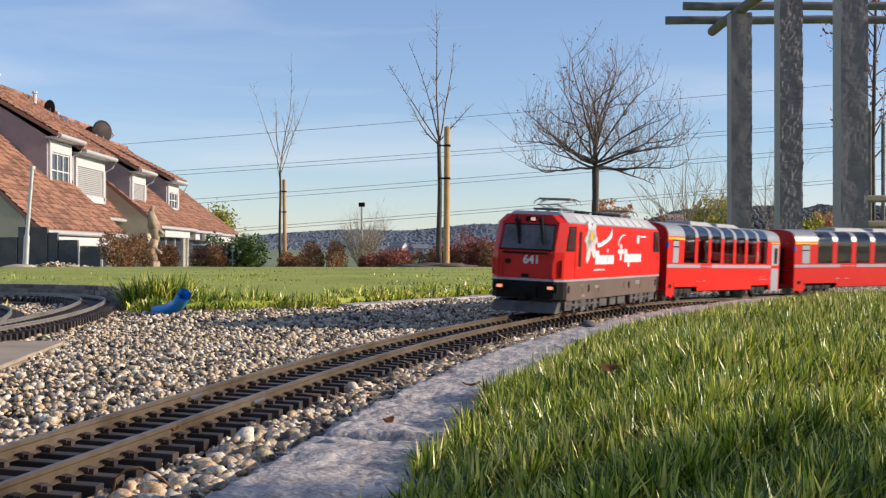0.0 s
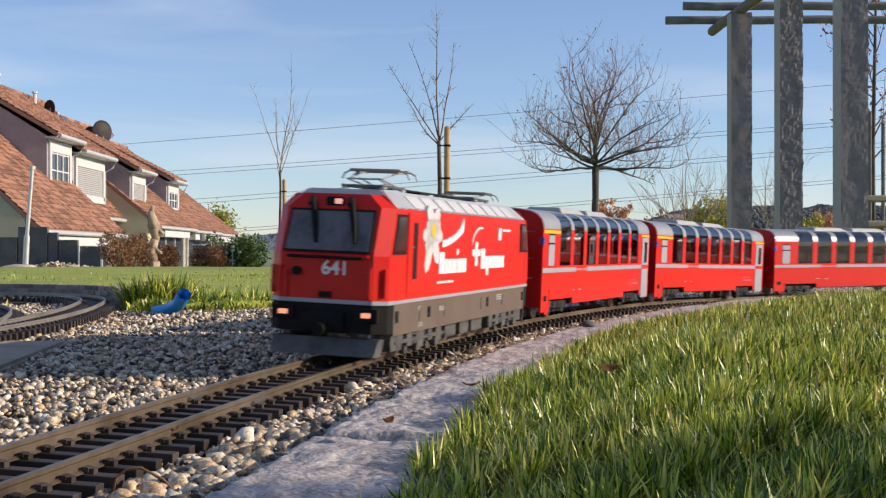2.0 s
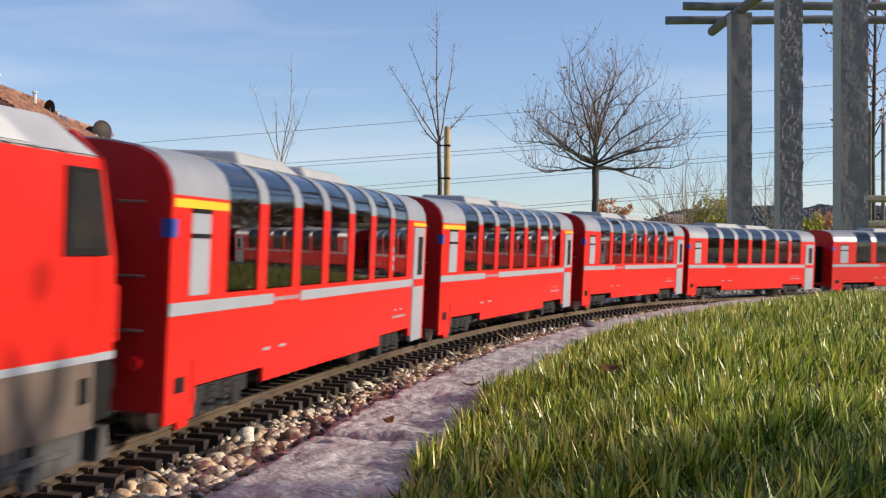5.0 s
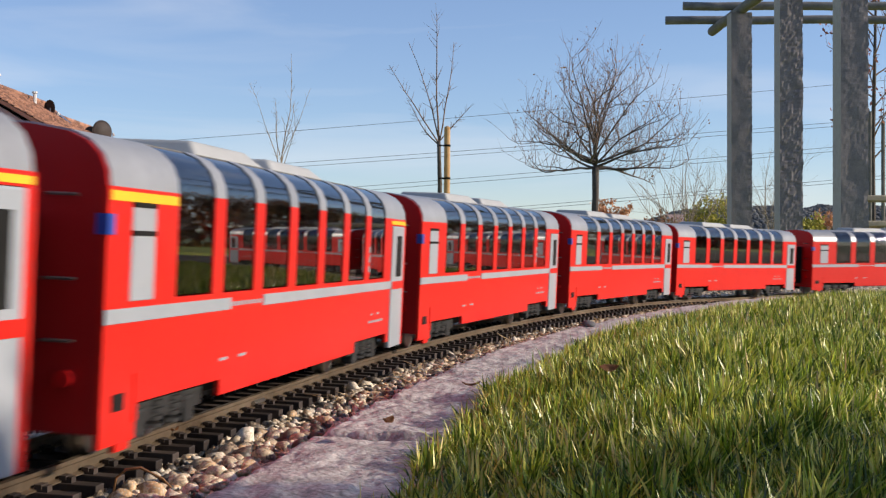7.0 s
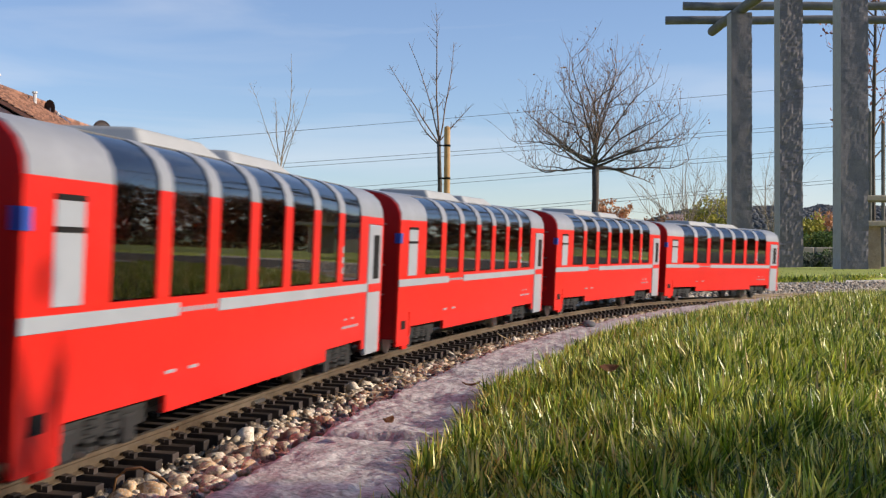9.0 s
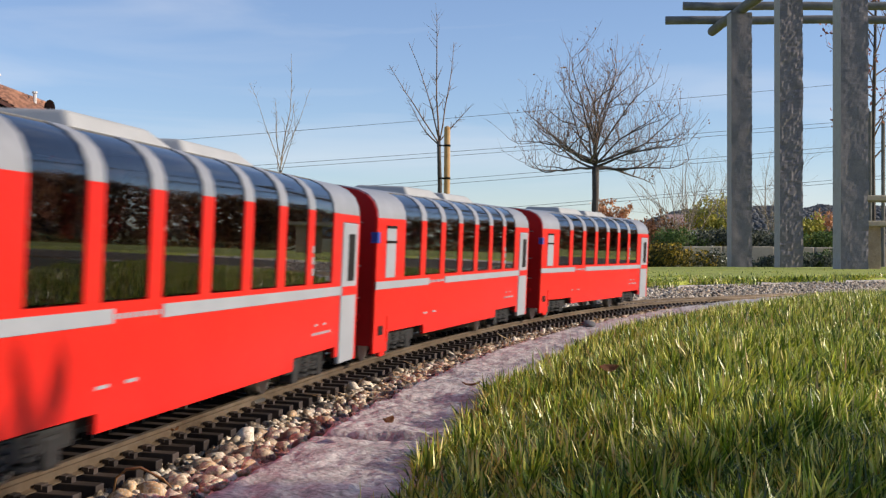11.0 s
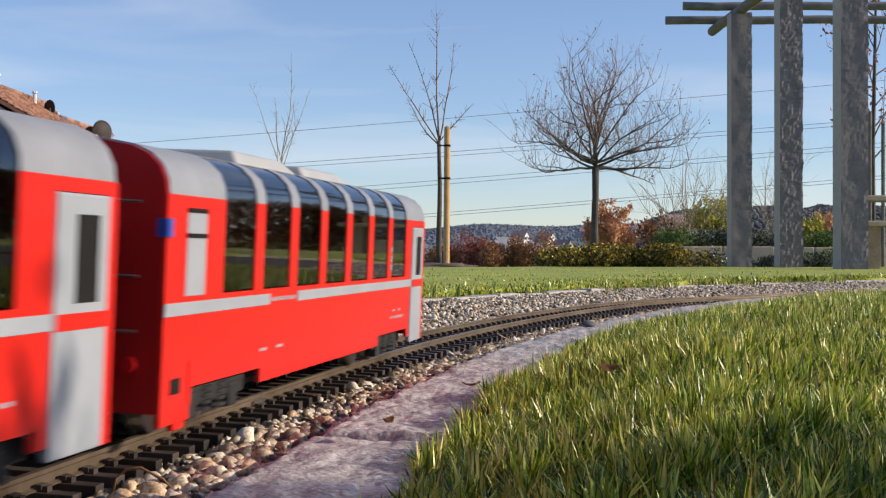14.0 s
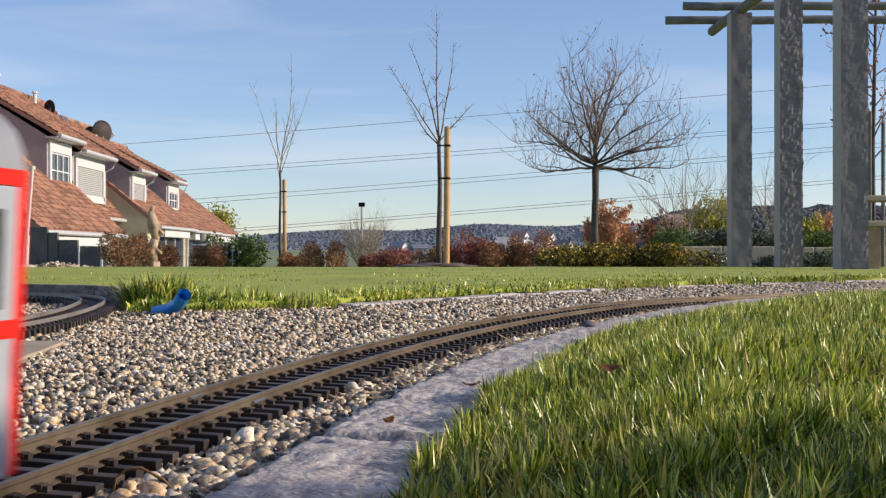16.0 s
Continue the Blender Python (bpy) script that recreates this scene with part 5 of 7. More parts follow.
# ---------------------------------------------------------------- pergola
def split_post(x0, x1, y0, y1, top, seed, rough):
    bm = bmesh.new()
    nz, nx = 140, 12
    z0 = -0.10
    ring_pts = [(x0 + (x1 - x0) * i / nx, y0) for i in range(nx)] + [(x1, y0 + (y1 - y0) * i / nx) for i in range(nx)] + \
        [(x1 - (x1 - x0) * i / nx, y1) for i in range(nx)] + [(x0, y1 - (y1 - y0) * i / nx) for i in range(nx)]
    rings = []
    for j in range(nz + 1):
        z = z0 + (top - z0) * j / nz
        ring = []
        for i, (x, y) in enumerate(ring_pts):
            dx = dy = 0.0
            if i <= nx:      # rough split front
                edge_on = max(rough, min(1.0, max(0.0, (x - x0) / (x1 - x0) * 4 - 3)))
                r = 0.005 * noise.noise(Vector((x * 9, z * 6, seed))) + edge_on * (0.004 * noise.noise(Vector((x * 18, z * 14, seed))) + 0.007 * noise.noise(Vector((x * 40, z * 34, seed))))
                dy = -r
            if nx <= i <= 2 * nx:
                dx = 0.008 * noise.noise(Vector((y * 9, z * 10, seed + 3))) + 0.004 * noise.noise(Vector((y * 9, z * 40, seed + 5)))
            ring.append(bm.verts.new((x + dx, y + dy, z)))
        rings.append(ring)
    n = len(ring_pts)
    for a, b in zip(rings, rings[1:]):
        for k in range(n):
            # slot 1 is the left side: sawn, with bounced light in its colour
            bm.faces.new((a[k], a[(k + 1) % n], b[(k + 1) % n], b[k])).material_index = int(k >= 3 * nx)
    bm.faces.new(rings[0][::-1])
    bm.faces.new(rings[-1])
    return bm


pergola = tagged(empty("pergola"), "pergola of split grey granite posts carrying round logs", "pergola")
for k, (x0, y0) in enumerate(((2.659, 12.0), (2.796, 10.8), (2.751, 9.0))):
    post = part("granite_post", split_post(x0, x0 + 0.19, y0, y0 + 0.19, 2.31, k * 11.0, (0.12, 0.9, 0.3)[k]), M_POST, pergola, "rough split granite post")
    post.data.materials.append(M_SAWN)


def log(a, b, r, seed):
    bm = bmesh.new()
    a, b = Vector(a), Vector(b)
    pts = [a.lerp(b, k / 14) + Vector((0.012 * noise.noise(Vector((k * 0.5, seed, 0))), 0, 0.014 * noise.noise(Vector((k * 0.5, seed, 4))))) for k in range(15)]
    pipe(bm, pts, [r * (1 + 0.12 * noise.noise(Vector((k, seed, 8)))) for k in range(15)], 12)
    return bm


part("log", log((2.74, 13.25, 2.345), (2.86, 8.4, 2.365), 0.048, 1), M_LOG, pergola, "round weathered log beam", True)
part("log", log((2.28, 12.36, 2.435), (6.6, 12.15, 2.40), 0.040, 2), M_LOG, pergola, "round weathered log beam", True)
part("log", log((2.24, 13.10, 2.430), (6.6, 12.85, 2.405), 0.042, 3), M_LOG, pergola, "round weathered log beam", True)
part("log", log((2.3, 9.3, 2.445), (6.6, 9.3, 2.45), 0.042, 5), M_LOG, pergola, "round weathered log beam", True)


# ---------------------------------------------------------------- trees and shrubs
def grow(bm, tips, start, direction, length, radius, level, rg, spread, wander=0.16, up=0.25, kids=(4, 6), shrink=0.62, sides=6):
    """A limb with its side shoots; tips collects twig ends."""
    n = 6 if level else 5
    pts, d, p = [Vector(start)], Vector(direction).normalized(), Vector(start)
    for k in range(n):
        d = (d + Vector((rg.gauss(0, wander), rg.gauss(0, wander), rg.gauss(0, wander) + up * 0.3))).normalized()
        p = p + d * (length / n)
        pts.append(p.copy())
    pipe(bm, pts, [radius * (1 - 0.75 * k / n) for k in range(n + 1)], sides if level > 1 else 4, cap=False)
    if level == 0:
        tips.append((pts[-1], d))
        tips.append((pts[-3], d))
        return
    for k in range(rg.randint(*kids)):
        f = rg.uniform(0.25, 0.98)
        i = min(int(f * n), n - 1)
        q = pts[i].lerp(pts[i + 1], f * n - i)
        axis = (pts[i + 1] - pts[i]).normalized()
        side = axis.cross(Vector((rg.gauss(0, 1), rg.gauss(0, 1), rg.gauss(0, 1)))).normalized()
        nd = axis * (1 - spread) + side * spread + Vector((0, 0, up))
        grow(bm, tips, q, nd, length * shrink * rg.uniform(0.7, 1.15), radius * (1 - 0.7 * f) * 0.62, level - 1, rg, spread, wander, up, kids, shrink, sides)


def leaf_cloud(bm, spots, size, per, reach, rg):
    for p, d in spots:
        for _ in range(per):
            c = p + Vector((rg.gauss(0, reach), rg.gauss(0, reach), rg.gauss(0, reach)))
            a = Vector((rg.gauss(0, 1), rg.gauss(0, 1), rg.gauss(0, 1))).normalized()
            b = a.cross(Vector((rg.gauss(0, 1), rg.gauss(0, 1), rg.gauss(0, 1)))).normalized()
            s = size * rg.uniform(0.6, 1.3)
            bm.faces.new([bm.verts.new(c + v) for v in (-a * s, b * s * 0.5, a * s, -b * s * 0.5)])


def foot(x, y):
    return lawn_height(y) - 0.03


def young_tree(name, x, y, crown, limbs, height, r, seed, label, twig_mat):
    rg = random.Random(seed)
    tree = tagged(empty(name), label, "tree", "young trees on the lawn")
    z0 = foot(x, y)
    bm = bmesh.new()
    pts = [Vector((x + 0.007 * math.sin(k * 1.3 + seed), y, z0 + (crown - z0) * k / 6)) for k in range(7)]
    pipe(bm, pts, [r * (1.25 - 0.45 * k / 6) for k in range(7)], 10)
    part("trunk", bm, M_BARK, tree, smooth=True)
    bm = bmesh.new()
    tips = []
    for dx, dy, f, ln in limbs:
        grow(bm, tips, (x, y, z0 + (crown - z0) * f), (dx, dy, 1), ln, r * 0.34, 1, rg, 0.62, 0.10, 0.10, (12, 16), 0.13)
    grow(bm, tips, pts[-1], (0.02, 0, 1), height - crown, r * 0.45, 1, rg, 0.6, 0.06, 0.15, (14, 18), 0.13)
    part("crown", bm, twig_mat, tree, "bare branches with buds", True)
    return tree


def stake(x, y, top, r, lean=0.0):
    bm = bmesh.new()
    z0 = foot(x, y) - 0.05
    rod(bm, (x, y, z0), (x + lean, y, top), r * 1.05, r, 12)
    rod(bm, (x + lean, y, top), (x + lean, y, top + r * 0.5), r, r * 0.4, 12)
    st = tagged(empty("tree_stake"), "peeled wooden stake tied beside a young tree", "stake")
    part("pole", bm, M_STAKE, st, smooth=False)
    for z in (top - 0.22, top - 0.62):
        bm = bmesh.new()
        rod(bm, (x - 0.09, y - r, z), (x + r, y - r, z), 0.010, sides=6)
        rod(bm, (x + lean * 0.8, y, z - 0.012), (x + lean * 0.8, y, z + 0.012), r * 1.15, sides=12)
        part("tie_band", bm, M_BLACK, st)


young_tree("young_tree", -0.045, 16.0, 1.46, ((-1.0, 0.1, 0.97, 0.72), (-0.40, -0.2, 0.98, 1.15), (0.42, 0.1, 0.99, 1.32), (0.72, -0.1, 1.0, 0.62), (-0.24, 0.25, 1.0, 1.28)), 3.02, 0.029, 3,
           "bare young tree staked on the lawn", M_TWIG)
stake(0.040, 15.92, 1.62, 0.037, 0.012)
young_tree("young_tree", -3.19, 25.5, 1.70, ((-0.30, 0.1, 0.90, 1.5), (0.26, -0.1, 0.95, 1.5), (0.12, 0.2, 1.0, 1.7), (-0.14, -0.2, 1.0, 1.8), (0.22, 0.3, 1.1, 1.2), (-0.22, 0.2, 1.15, 1.2)), 4.0, 0.026, 8,
           "slender bare young tree staked beside the hedge", M_PALE_TWIG)
stake(-3.08, 25.4, 1.50, 0.036, -0.02)

# the round-crowned tree
rg = random.Random(42)
tree = tagged(empty("round_crowned_tree"), "nearly leafless round-crowned tree with dark spreading limbs", "tree")
bm = bmesh.new()
tx, ty = 2.685, 23.0
pipe(bm, [(tx, ty, foot(tx, ty) - 0.1), (tx - 0.01, ty, 0.5), (tx + 0.01, ty, 1.1), (tx + 0.01, ty, 1.62)], (0.085, 0.066, 0.060, 0.066), 12)
part("trunk", bm, M_BARK, tree, smooth=True)
shoots = bmesh.new()
tips = []


def crooked(bm, start, direction, length, radius, turn_up, wander, n=9, sides=6):
    """A limb that kinks from side to side and bends upwards; gives its points."""
    p, d = Vector(start), Vector(direction).normalized()
    pts = [p.copy()]
    for k in range(n):
        d = (d + Vector((rg.gauss(0, wander), rg.gauss(0, wander), rg.gauss(0, wander) + turn_up))).normalized()
        p = p + d * (length / n)
        pts.append(p.copy())
    pipe(bm, pts, [radius * (1 - 0.82 * k / n) for k in range(n + 1)], sides, False)
    return pts


def shoot(start, direction, length, radius):
    q = crooked(shoots, start, direction, length, radius, 0.09, 0.10, 6, 4)
    for _ in range(rg.randint(2, 4)):
        i = rg.randint(1, 5)
        e = crooked(shoots, q[i], (rg.gauss(0, 0.7), rg.gauss(0, 0.7), 0.6), length * rg.uniform(0.15, 0.4), radius * 0.55, 0.06, 0.12, 3, 3)
        tips.append((e[-1], Vector((0, 0, 1))))
    tips.append((q[-1], Vector((0, 0, 1))))


for k in range(21):
    limbs = bmesh.new()
    a = k * 2.399 + 0.15
    lift = (0.04, 0.45, 1.15, 3.2)[k % 4]
    main = crooked(limbs, (tx, ty, 1.56 + 0.008 * k), (math.cos(a), math.sin(a), lift), (1.75, 1.75, 1.80, 1.95)[k % 4] * rg.uniform(0.9, 1.05), (0.026, 0.024, 0.022, 0.022)[k % 4], 0.04, 0.12)
    for i in range(2, 10):
        for _ in range((2, 1)[i % 2] if i < 7 else 2):
            out = Vector((rg.gauss(0, 0.55) + 0.25 * math.cos(a), rg.gauss(0, 0.55) + 0.25 * math.sin(a), rg.uniform(0.25, 1.3)))
            room = 1.0 - 0.35 * max(0.0, (main[i].z - 2.3) / 1.6)
            shoot(main[i], out, rg.uniform(0.45, 1.05) * room, 0.0050)
        if i in (3, 5):
            side = Vector((-math.sin(a), math.cos(a), 0.25)) * rg.choice((-1, 1)) + Vector((math.cos(a), math.sin(a), 0.3)) * 0.8
            fork = crooked(limbs, main[i], side, rg.uniform(0.6, 0.95), 0.013, 0.06, 0.13, 7)
            for m_ in range(2, 8, 1 if k % 2 else 2):
                shoot(fork[m_], (rg.gauss(0, 0.5), rg.gauss(0, 0.5), rg.uniform(0.3, 1.2)), rg.uniform(0.3, 0.75), 0.0050)
    part("limb", limbs, M_BARK, tree, "dark crooked limb", True)
part("crown", shoots, M_TWIG, tree, "fine bare upright twigs", True)
bm = bmesh.new()
leaf_cloud(bm, [t for t in tips if rg.random() < 0.30], 0.024, 1, 0.02, rg)
part("last_leaves", bm, M_LEAF_DRY, tree, "a few withered leaves")


def bare_shrub(x, y, h, w, seed, mat, label, stems=14, z=None):
    rg = random.Random(seed)
    sh = tagged(empty("bare_shrub"), label, "shrub")
    bm = bmesh.new()
    tips = []
    z0 = foot(x, y) if z is None else z
    for k in range(stems):
        a = rg.uniform(0, 6.28)
        q = rg.uniform(0.05, 1)
        grow(bm, tips, (x + 0.06 * math.cos(a), y + 0.06 * math.sin(a), z0), (math.cos(a) * q * w / h, math.sin(a) * q * w / h, 1), h * rg.uniform(0.6, 1.1), 0.0055 * h, 1, rg, 0.45, 0.11, 0.12, (8, 12), 0.42)
    part("crown", bm, mat, sh, smooth=True)
    return sh


bare_shrub(-1.56, 25.5, 1.12, 0.80, 5, M_PALE_TWIG, "pale bare multi-stemmed shrub at the lawn's end", 60)
bare_shrub(4.15, 22.5, 1.75, 1.5, 6, M_PALE_TWIG, "pale bare shrub with wide arching twigs", 16, 0.1)
bare_shrub(4.55, 20.0, 1.45, 0.35, 7, M_PALE_TWIG, "pale bare shrub behind the pergola", 9, 0.2)
bare_shrub(4.85, 19.0, 1.35, 0.45, 9, M_PALE_TWIG, "pale bare shrub behind the pergola", 12, 0.2)


def bush(x, y, w, d, h, mat, label, seed, leaf=0.03, count=900, z=None, stem=M_BARK, name="shrub", flowers=None, lumps=6):
    rg = random.Random(seed)
    b = tagged(empty(name), label, "shrub")
    z0 = foot(x, y) if z is None else z
    centres = [(rg.uniform(-0.75, 0.75) * w / 2, rg.uniform(-0.6, 0.6) * d / 2, rg.uniform(0.25, 0.58) * h, rg.uniform(0.42, 0.65)) for _ in range(lumps)]
    bm = bmesh.new()
    for k in range(12):
        cx, cy, cz, _ = rg.choice(centres)
        pipe(bm, [(x + cx * 0.35, y + cy * 0.35, z0 - 0.02), (x + cx * 0.7, y + cy * 0.7, z0 + cz * 0.5), (x + cx * 1.05, y + cy, z0 + cz * 1.15)], (0.012 * h + 0.004, 0.009 * h + 0.003, 0.003), 5, False)
    tagged(part("stem", bm, stem, b), kind="stuff")
    bm = bmesh.new()
    spots = []
    for k in range(count):
        cx, cy, cz, r = rg.choice(centres)
        v = Vector((rg.gauss(0, 1), rg.gauss(0, 1), rg.gauss(0, 1))).normalized() * (rg.uniform(0.25, 1) ** 0.45)
        p = Vector((x + cx + v.x * r * w * 0.42, y + cy + v.y * r * d * 0.8, z0 + max(0.02, cz + v.z * r * h * 0.9)))
        spots.append((p, v))
    leaf_cloud(bm, spots, leaf, 2, leaf * 0.8, rg)
    part("leaves", bm, mat, b)
    if flowers:
        bm = bmesh.new()
        leaf_cloud(bm, [s for s in spots if s[1].z > 0.1 and rg.random() < flowers[1]], leaf * 0.9, 2, leaf, rg)
        part("blossoms", bm, flowers[0], b, flowers[2])
    return b


BLOSSOM = material("yellow_blossom", (0.55, 0.36, 0.02), (0.75, 0.52, 0.06), 8, 0.7, piece="island", spread=0.6)
for k, (x, y, w, h) in enumerate(((1.25, 12.6, 0.80, 0.235), (1.55, 12.7, 0.85, 0.285), (1.90, 12.7, 0.85, 0.265), (2.26, 12.6, 0.80, 0.25))):
    bush(x, y, w, 0.6, h, M_YELLOW_LEAF, "low autumn shrub with yellow blossoms at the lawn's end", 60 + k, 0.017, 2400, flowers=(BLOSSOM, 0.16, "yellow blossoms"))
for k, (x, w, h) in enumerate(((2.50, 0.38, 0.24), (1.62, 0.45, 0.20), (2.72, 0.30, 0.20))):
    bush(x, 12.75, w, 0.35, h, M_GREY_LEAF, "low plant with small white flowers", 70 + k, 0.014, 500, flowers=(M_WHITE_FLOWER, 0.12, "white flowers"))
for k, (x, y, w, h, m, label) in enumerate((
        (0.20, 21, 0.6, 0.30, M_RED_LEAF, "dark red autumn shrub beyond the lawn"), (0.48, 20.5, 0.7, 0.42, M_RED_LEAF, "dark red autumn shrub beyond the lawn"),
        (0.95, 20, 0.7, 0.36, M_RUST_LEAF, "rust-brown autumn shrub beyond the lawn"), (1.38, 20, 0.65, 0.48, M_RUST_LEAF, "rust-brown autumn shrub beyond the lawn"),
        (-0.15, 20.5, 0.6, 0.30, M_RUST_LEAF, "rust-brown autumn shrub beyond the lawn"), (-0.75, 22, 0.7, 0.27, M_RED_LEAF, "dark red autumn shrub beyond the lawn"),
        (-2.05, 23, 0.66, 0.42, M_RUST_LEAF, "rounded rust-brown shrub beyond the lawn"), (-2.75, 24.5, 0.6, 0.26, M_RUST_LEAF, "rust-brown autumn shrub beyond the lawn"),
        (-1.25, 24, 0.6, 0.22, M_RED_LEAF, "dark red autumn shrub beyond the lawn"),
        (-5.35, 22, 0.85, 0.50, M_RUST_LEAF, "rust-brown shrub before the houses"), (-5.0, 23, 0.7, 0.36, M_RUST_LEAF, "rust-brown shrub before the houses"), (-4.3, 24, 0.6, 0.36, M_RUST_LEAF, "rust-brown shrub before the houses"))):
    bush(x, y, w * 1.15, 0.7, h * 1.35, m, label, 80 + k, 0.022, 2300)
bush(-3.86, 24.5, 1.25, 1.0, 0.66, M_GREEN_LEAF, "dark glossy evergreen hedge bush", 99, 0.035, 2200, lumps=9, name="evergreen_bush")

# unseen leafy row beyond the pergola, added for brown reflections in the train's windows
for k in range(7):
    f = k / 6
    bush(10.5 + 13.5 * f, 21.0 - 11.0 * f, 3.6, 2.0, 3.3 + 0.4 * math.sin(k * 2.1), M_RUST_LEAF, "rust-brown leafy stand-in out of view for what the windows mirror", 200 + k, 0.10, 2600, z=-0.3, name="beech_hedge", lumps=10)

# unseen shrub added beside the camera to cast broken shade on the near grass
bush(1.60, 0.425, 0.40, 0.24, 0.70, M_GREEN_LEAF, "unseen leafy shade caster added beside the camera", 310, 0.014, 3000, z=-0.02, name="garden_shrub", lumps=8)

# terrace of sandstone blocks with grey-green cushions
terrace = tagged(empty("terrace_wall"), "low terrace wall of pale sandstone blocks", "stone wall")
x = 2.55
k = 0
while x < 5.6:
    w = random.uniform(0.42, 0.62)
    bm = bmesh.new()
    box(bm, x, x + w - 0.012, 14.4, 14.75, -0.1, 0.155 + random.uniform(-0.008, 0.008), bevel=0.012)
    part("block", bm, M_SANDSTONE, terrace)
    x += w
for k, (x, y, w, h, z) in enumerate(((2.72, 14.9, 0.66, 0.22, 0.14), (3.15, 15.0, 0.62, 0.25, 0.14), (3.62, 15.0, 0.6, 0.24, 0.14), (4.15, 14.9, 0.7, 0.23, 0.14), (4.7, 15.0, 0.7, 0.25, 0.14),
                                     (3.45, 14.1, 0.34, 0.16, None), (4.05, 14.0, 0.55, 0.24, None), (3.95, 13.7, 0.4, 0.2, None))):
    bush(x, y, w, 0.5, h, M_GREY_LEAF if k % 3 else M_GREEN_LEAF, "grey-green clipped cushion shrub on the terrace", 120 + k, 0.018, 1100, z=z)

# stone bench at the pergola's side
bench = tagged(empty("stone_bench"), "pale stone bench and table beside the pergola", "bench")
for x0, x1, z0, z1 in ((2.99, 4.0, 0.47, 0.51), (2.99, 4.0, 0.285, 0.325)):
    bm = bmesh.new()
    box(bm, x0, x1, 9.4, 9.75, z0, z1, bevel=0.008)
    part("slab", bm, M_SANDSTONE, bench)
for x0 in (3.06, 3.8):
    bm = bmesh.new()
    box(bm, x0, x0 + 0.12, 9.45, 9.70, -0.05, 0.29, bevel=0.008)
    part("leg", bm, M_CARVING, bench)
    bm = bmesh.new()
    box(bm, x0 + 0.02, x0 + 0.07, 9.60, 9.70, 0.32, 0.475, bevel=0.004)
    part("leg", bm, M_CARVING, bench)

# red-leaved tree with stakes behind the pergola
rg = random.Random(9)
tree = tagged(empty("red_leaved_tree"), "slender tree with withered red leaves between stakes", "tree")
bm = bmesh.new()
pipe(bm, [(4.63, 14.0, -0.1), (4.62, 14.0, 1.2), (4.64, 14.0, 2.0), (4.66, 14.0, 3.0)], (0.03, 0.026, 0.02, 0.012), 8)
part("trunk", bm, M_BARK, tree)
bm = bmesh.new()
tips = []
for k in range(16):
    a = k * 2.4
    grow(bm, tips, (4.63, 14.0, 1.1 + 0.11 * k), (math.cos(a), math.sin(a), 0.7), 0.55, 0.010, 1, rg, 0.4, 0.12, 0.25, (4, 6), 0.5)
part("crown", bm, M_TWIG, tree)
bm = bmesh.new()
leaf_cloud(bm, tips, 0.026, 3, 0.05, rg)
part("leaves", bm, M_RED_LEAF, tree, "withered red leaves")
for x, top in ((4.56, 1.60), (4.70, 1.50)):
    bm = bmesh.new()
    rod(bm, (x, 13.9, -0.1), (x, 13.9, top), 0.022, sides=8)
    ob = part("tree_stake", bm, M_LOG, None, "grey wooden stake beside the red-leaved tree")
    tagged(ob, category="stake")

# ---------------------------------------------------------------- before the houses
# carved wooden figure on a stump, one plain form
bm = bmesh.new()
cx, cy, cz = -4.88, 22.0, foot(-4.88, 22)
for a, b, r0, r1 in (((0, 0, 0), (0, 0, 0.16), 0.11, 0.10), ((0, 0, 0.16), (-0.06, 0, 0.36), 0.07, 0.10), ((-0.06, 0, 0.34), (0.03, 0, 0.55), 0.10, 0.06), ((0.03, 0, 0.52), (0.0, 0, 0.75), 0.06, 0.10),
                     ((0.0, 0, 0.72), (-0.06, 0, 1.0), 0.11, 0.05), ((-0.06, 0, 0.95), (-0.02, 0, 1.10), 0.05, 0.03), ((0.05, 0, 0.70), (0.16, 0, 0.62), 0.05, 0.03), ((-0.02, 0, 0.42), (-0.16, 0, 0.36), 0.05, 0.02), ((0.02, 0, 0.36), (0.13, 0, 0.28), 0.045, 0.02)):
    rod(bm, (cx + a[0], cy, cz + a[2]), (cx + b[0], cy, cz + b[2]), r0, r1, 10)
bmesh.ops.subdivide_edges(bm, edges=bm.edges[:], cuts=2)
for v in bm.verts:
    v.co += Vector((0.02 * noise.noise(v.co * 14), 0.02 * noise.noise(v.co * 14 + Vector((9, 0, 0))), 0))
tagged(part("wood_carving", bm, M_CARVING, None, "tall weathered wood carving standing on the lawn", True), category="sculpture")

barrel = tagged(empty("planter_barrel"), "dark barrel planter on a post beside the shrubs", "barrel")
bx, by = -4.83 + 0.35, 24.0
bm = bmesh.new()
pipe(bm, [(bx, by, -0.02), (bx, by, 0.08), (bx, by, 0.20), (bx, by, 0.30)], (0.10, 0.13, 0.13, 0.11), 14)
part("barrel", bm, M_BARREL, barrel, smooth=True)
bm = bmesh.new()
rod(bm, (bx, by, foot(bx, by)), (bx, by, 0.0), 0.05)
part("foot", bm, M_SANDSTONE, barrel)
bm = bmesh.new()
rod(bm, (bx + 0.05, by, 0.28), (bx + 0.05, by, 0.45), 0.05)
part("post", bm, M_SANDSTONE, barrel)
bm = bmesh.new()
for z in (0.06, 0.22):
    rod(bm, (bx, by, z), (bx, by, z + 0.025), 0.137, sides=14)
part("hoop", bm, M_POLE, barrel)

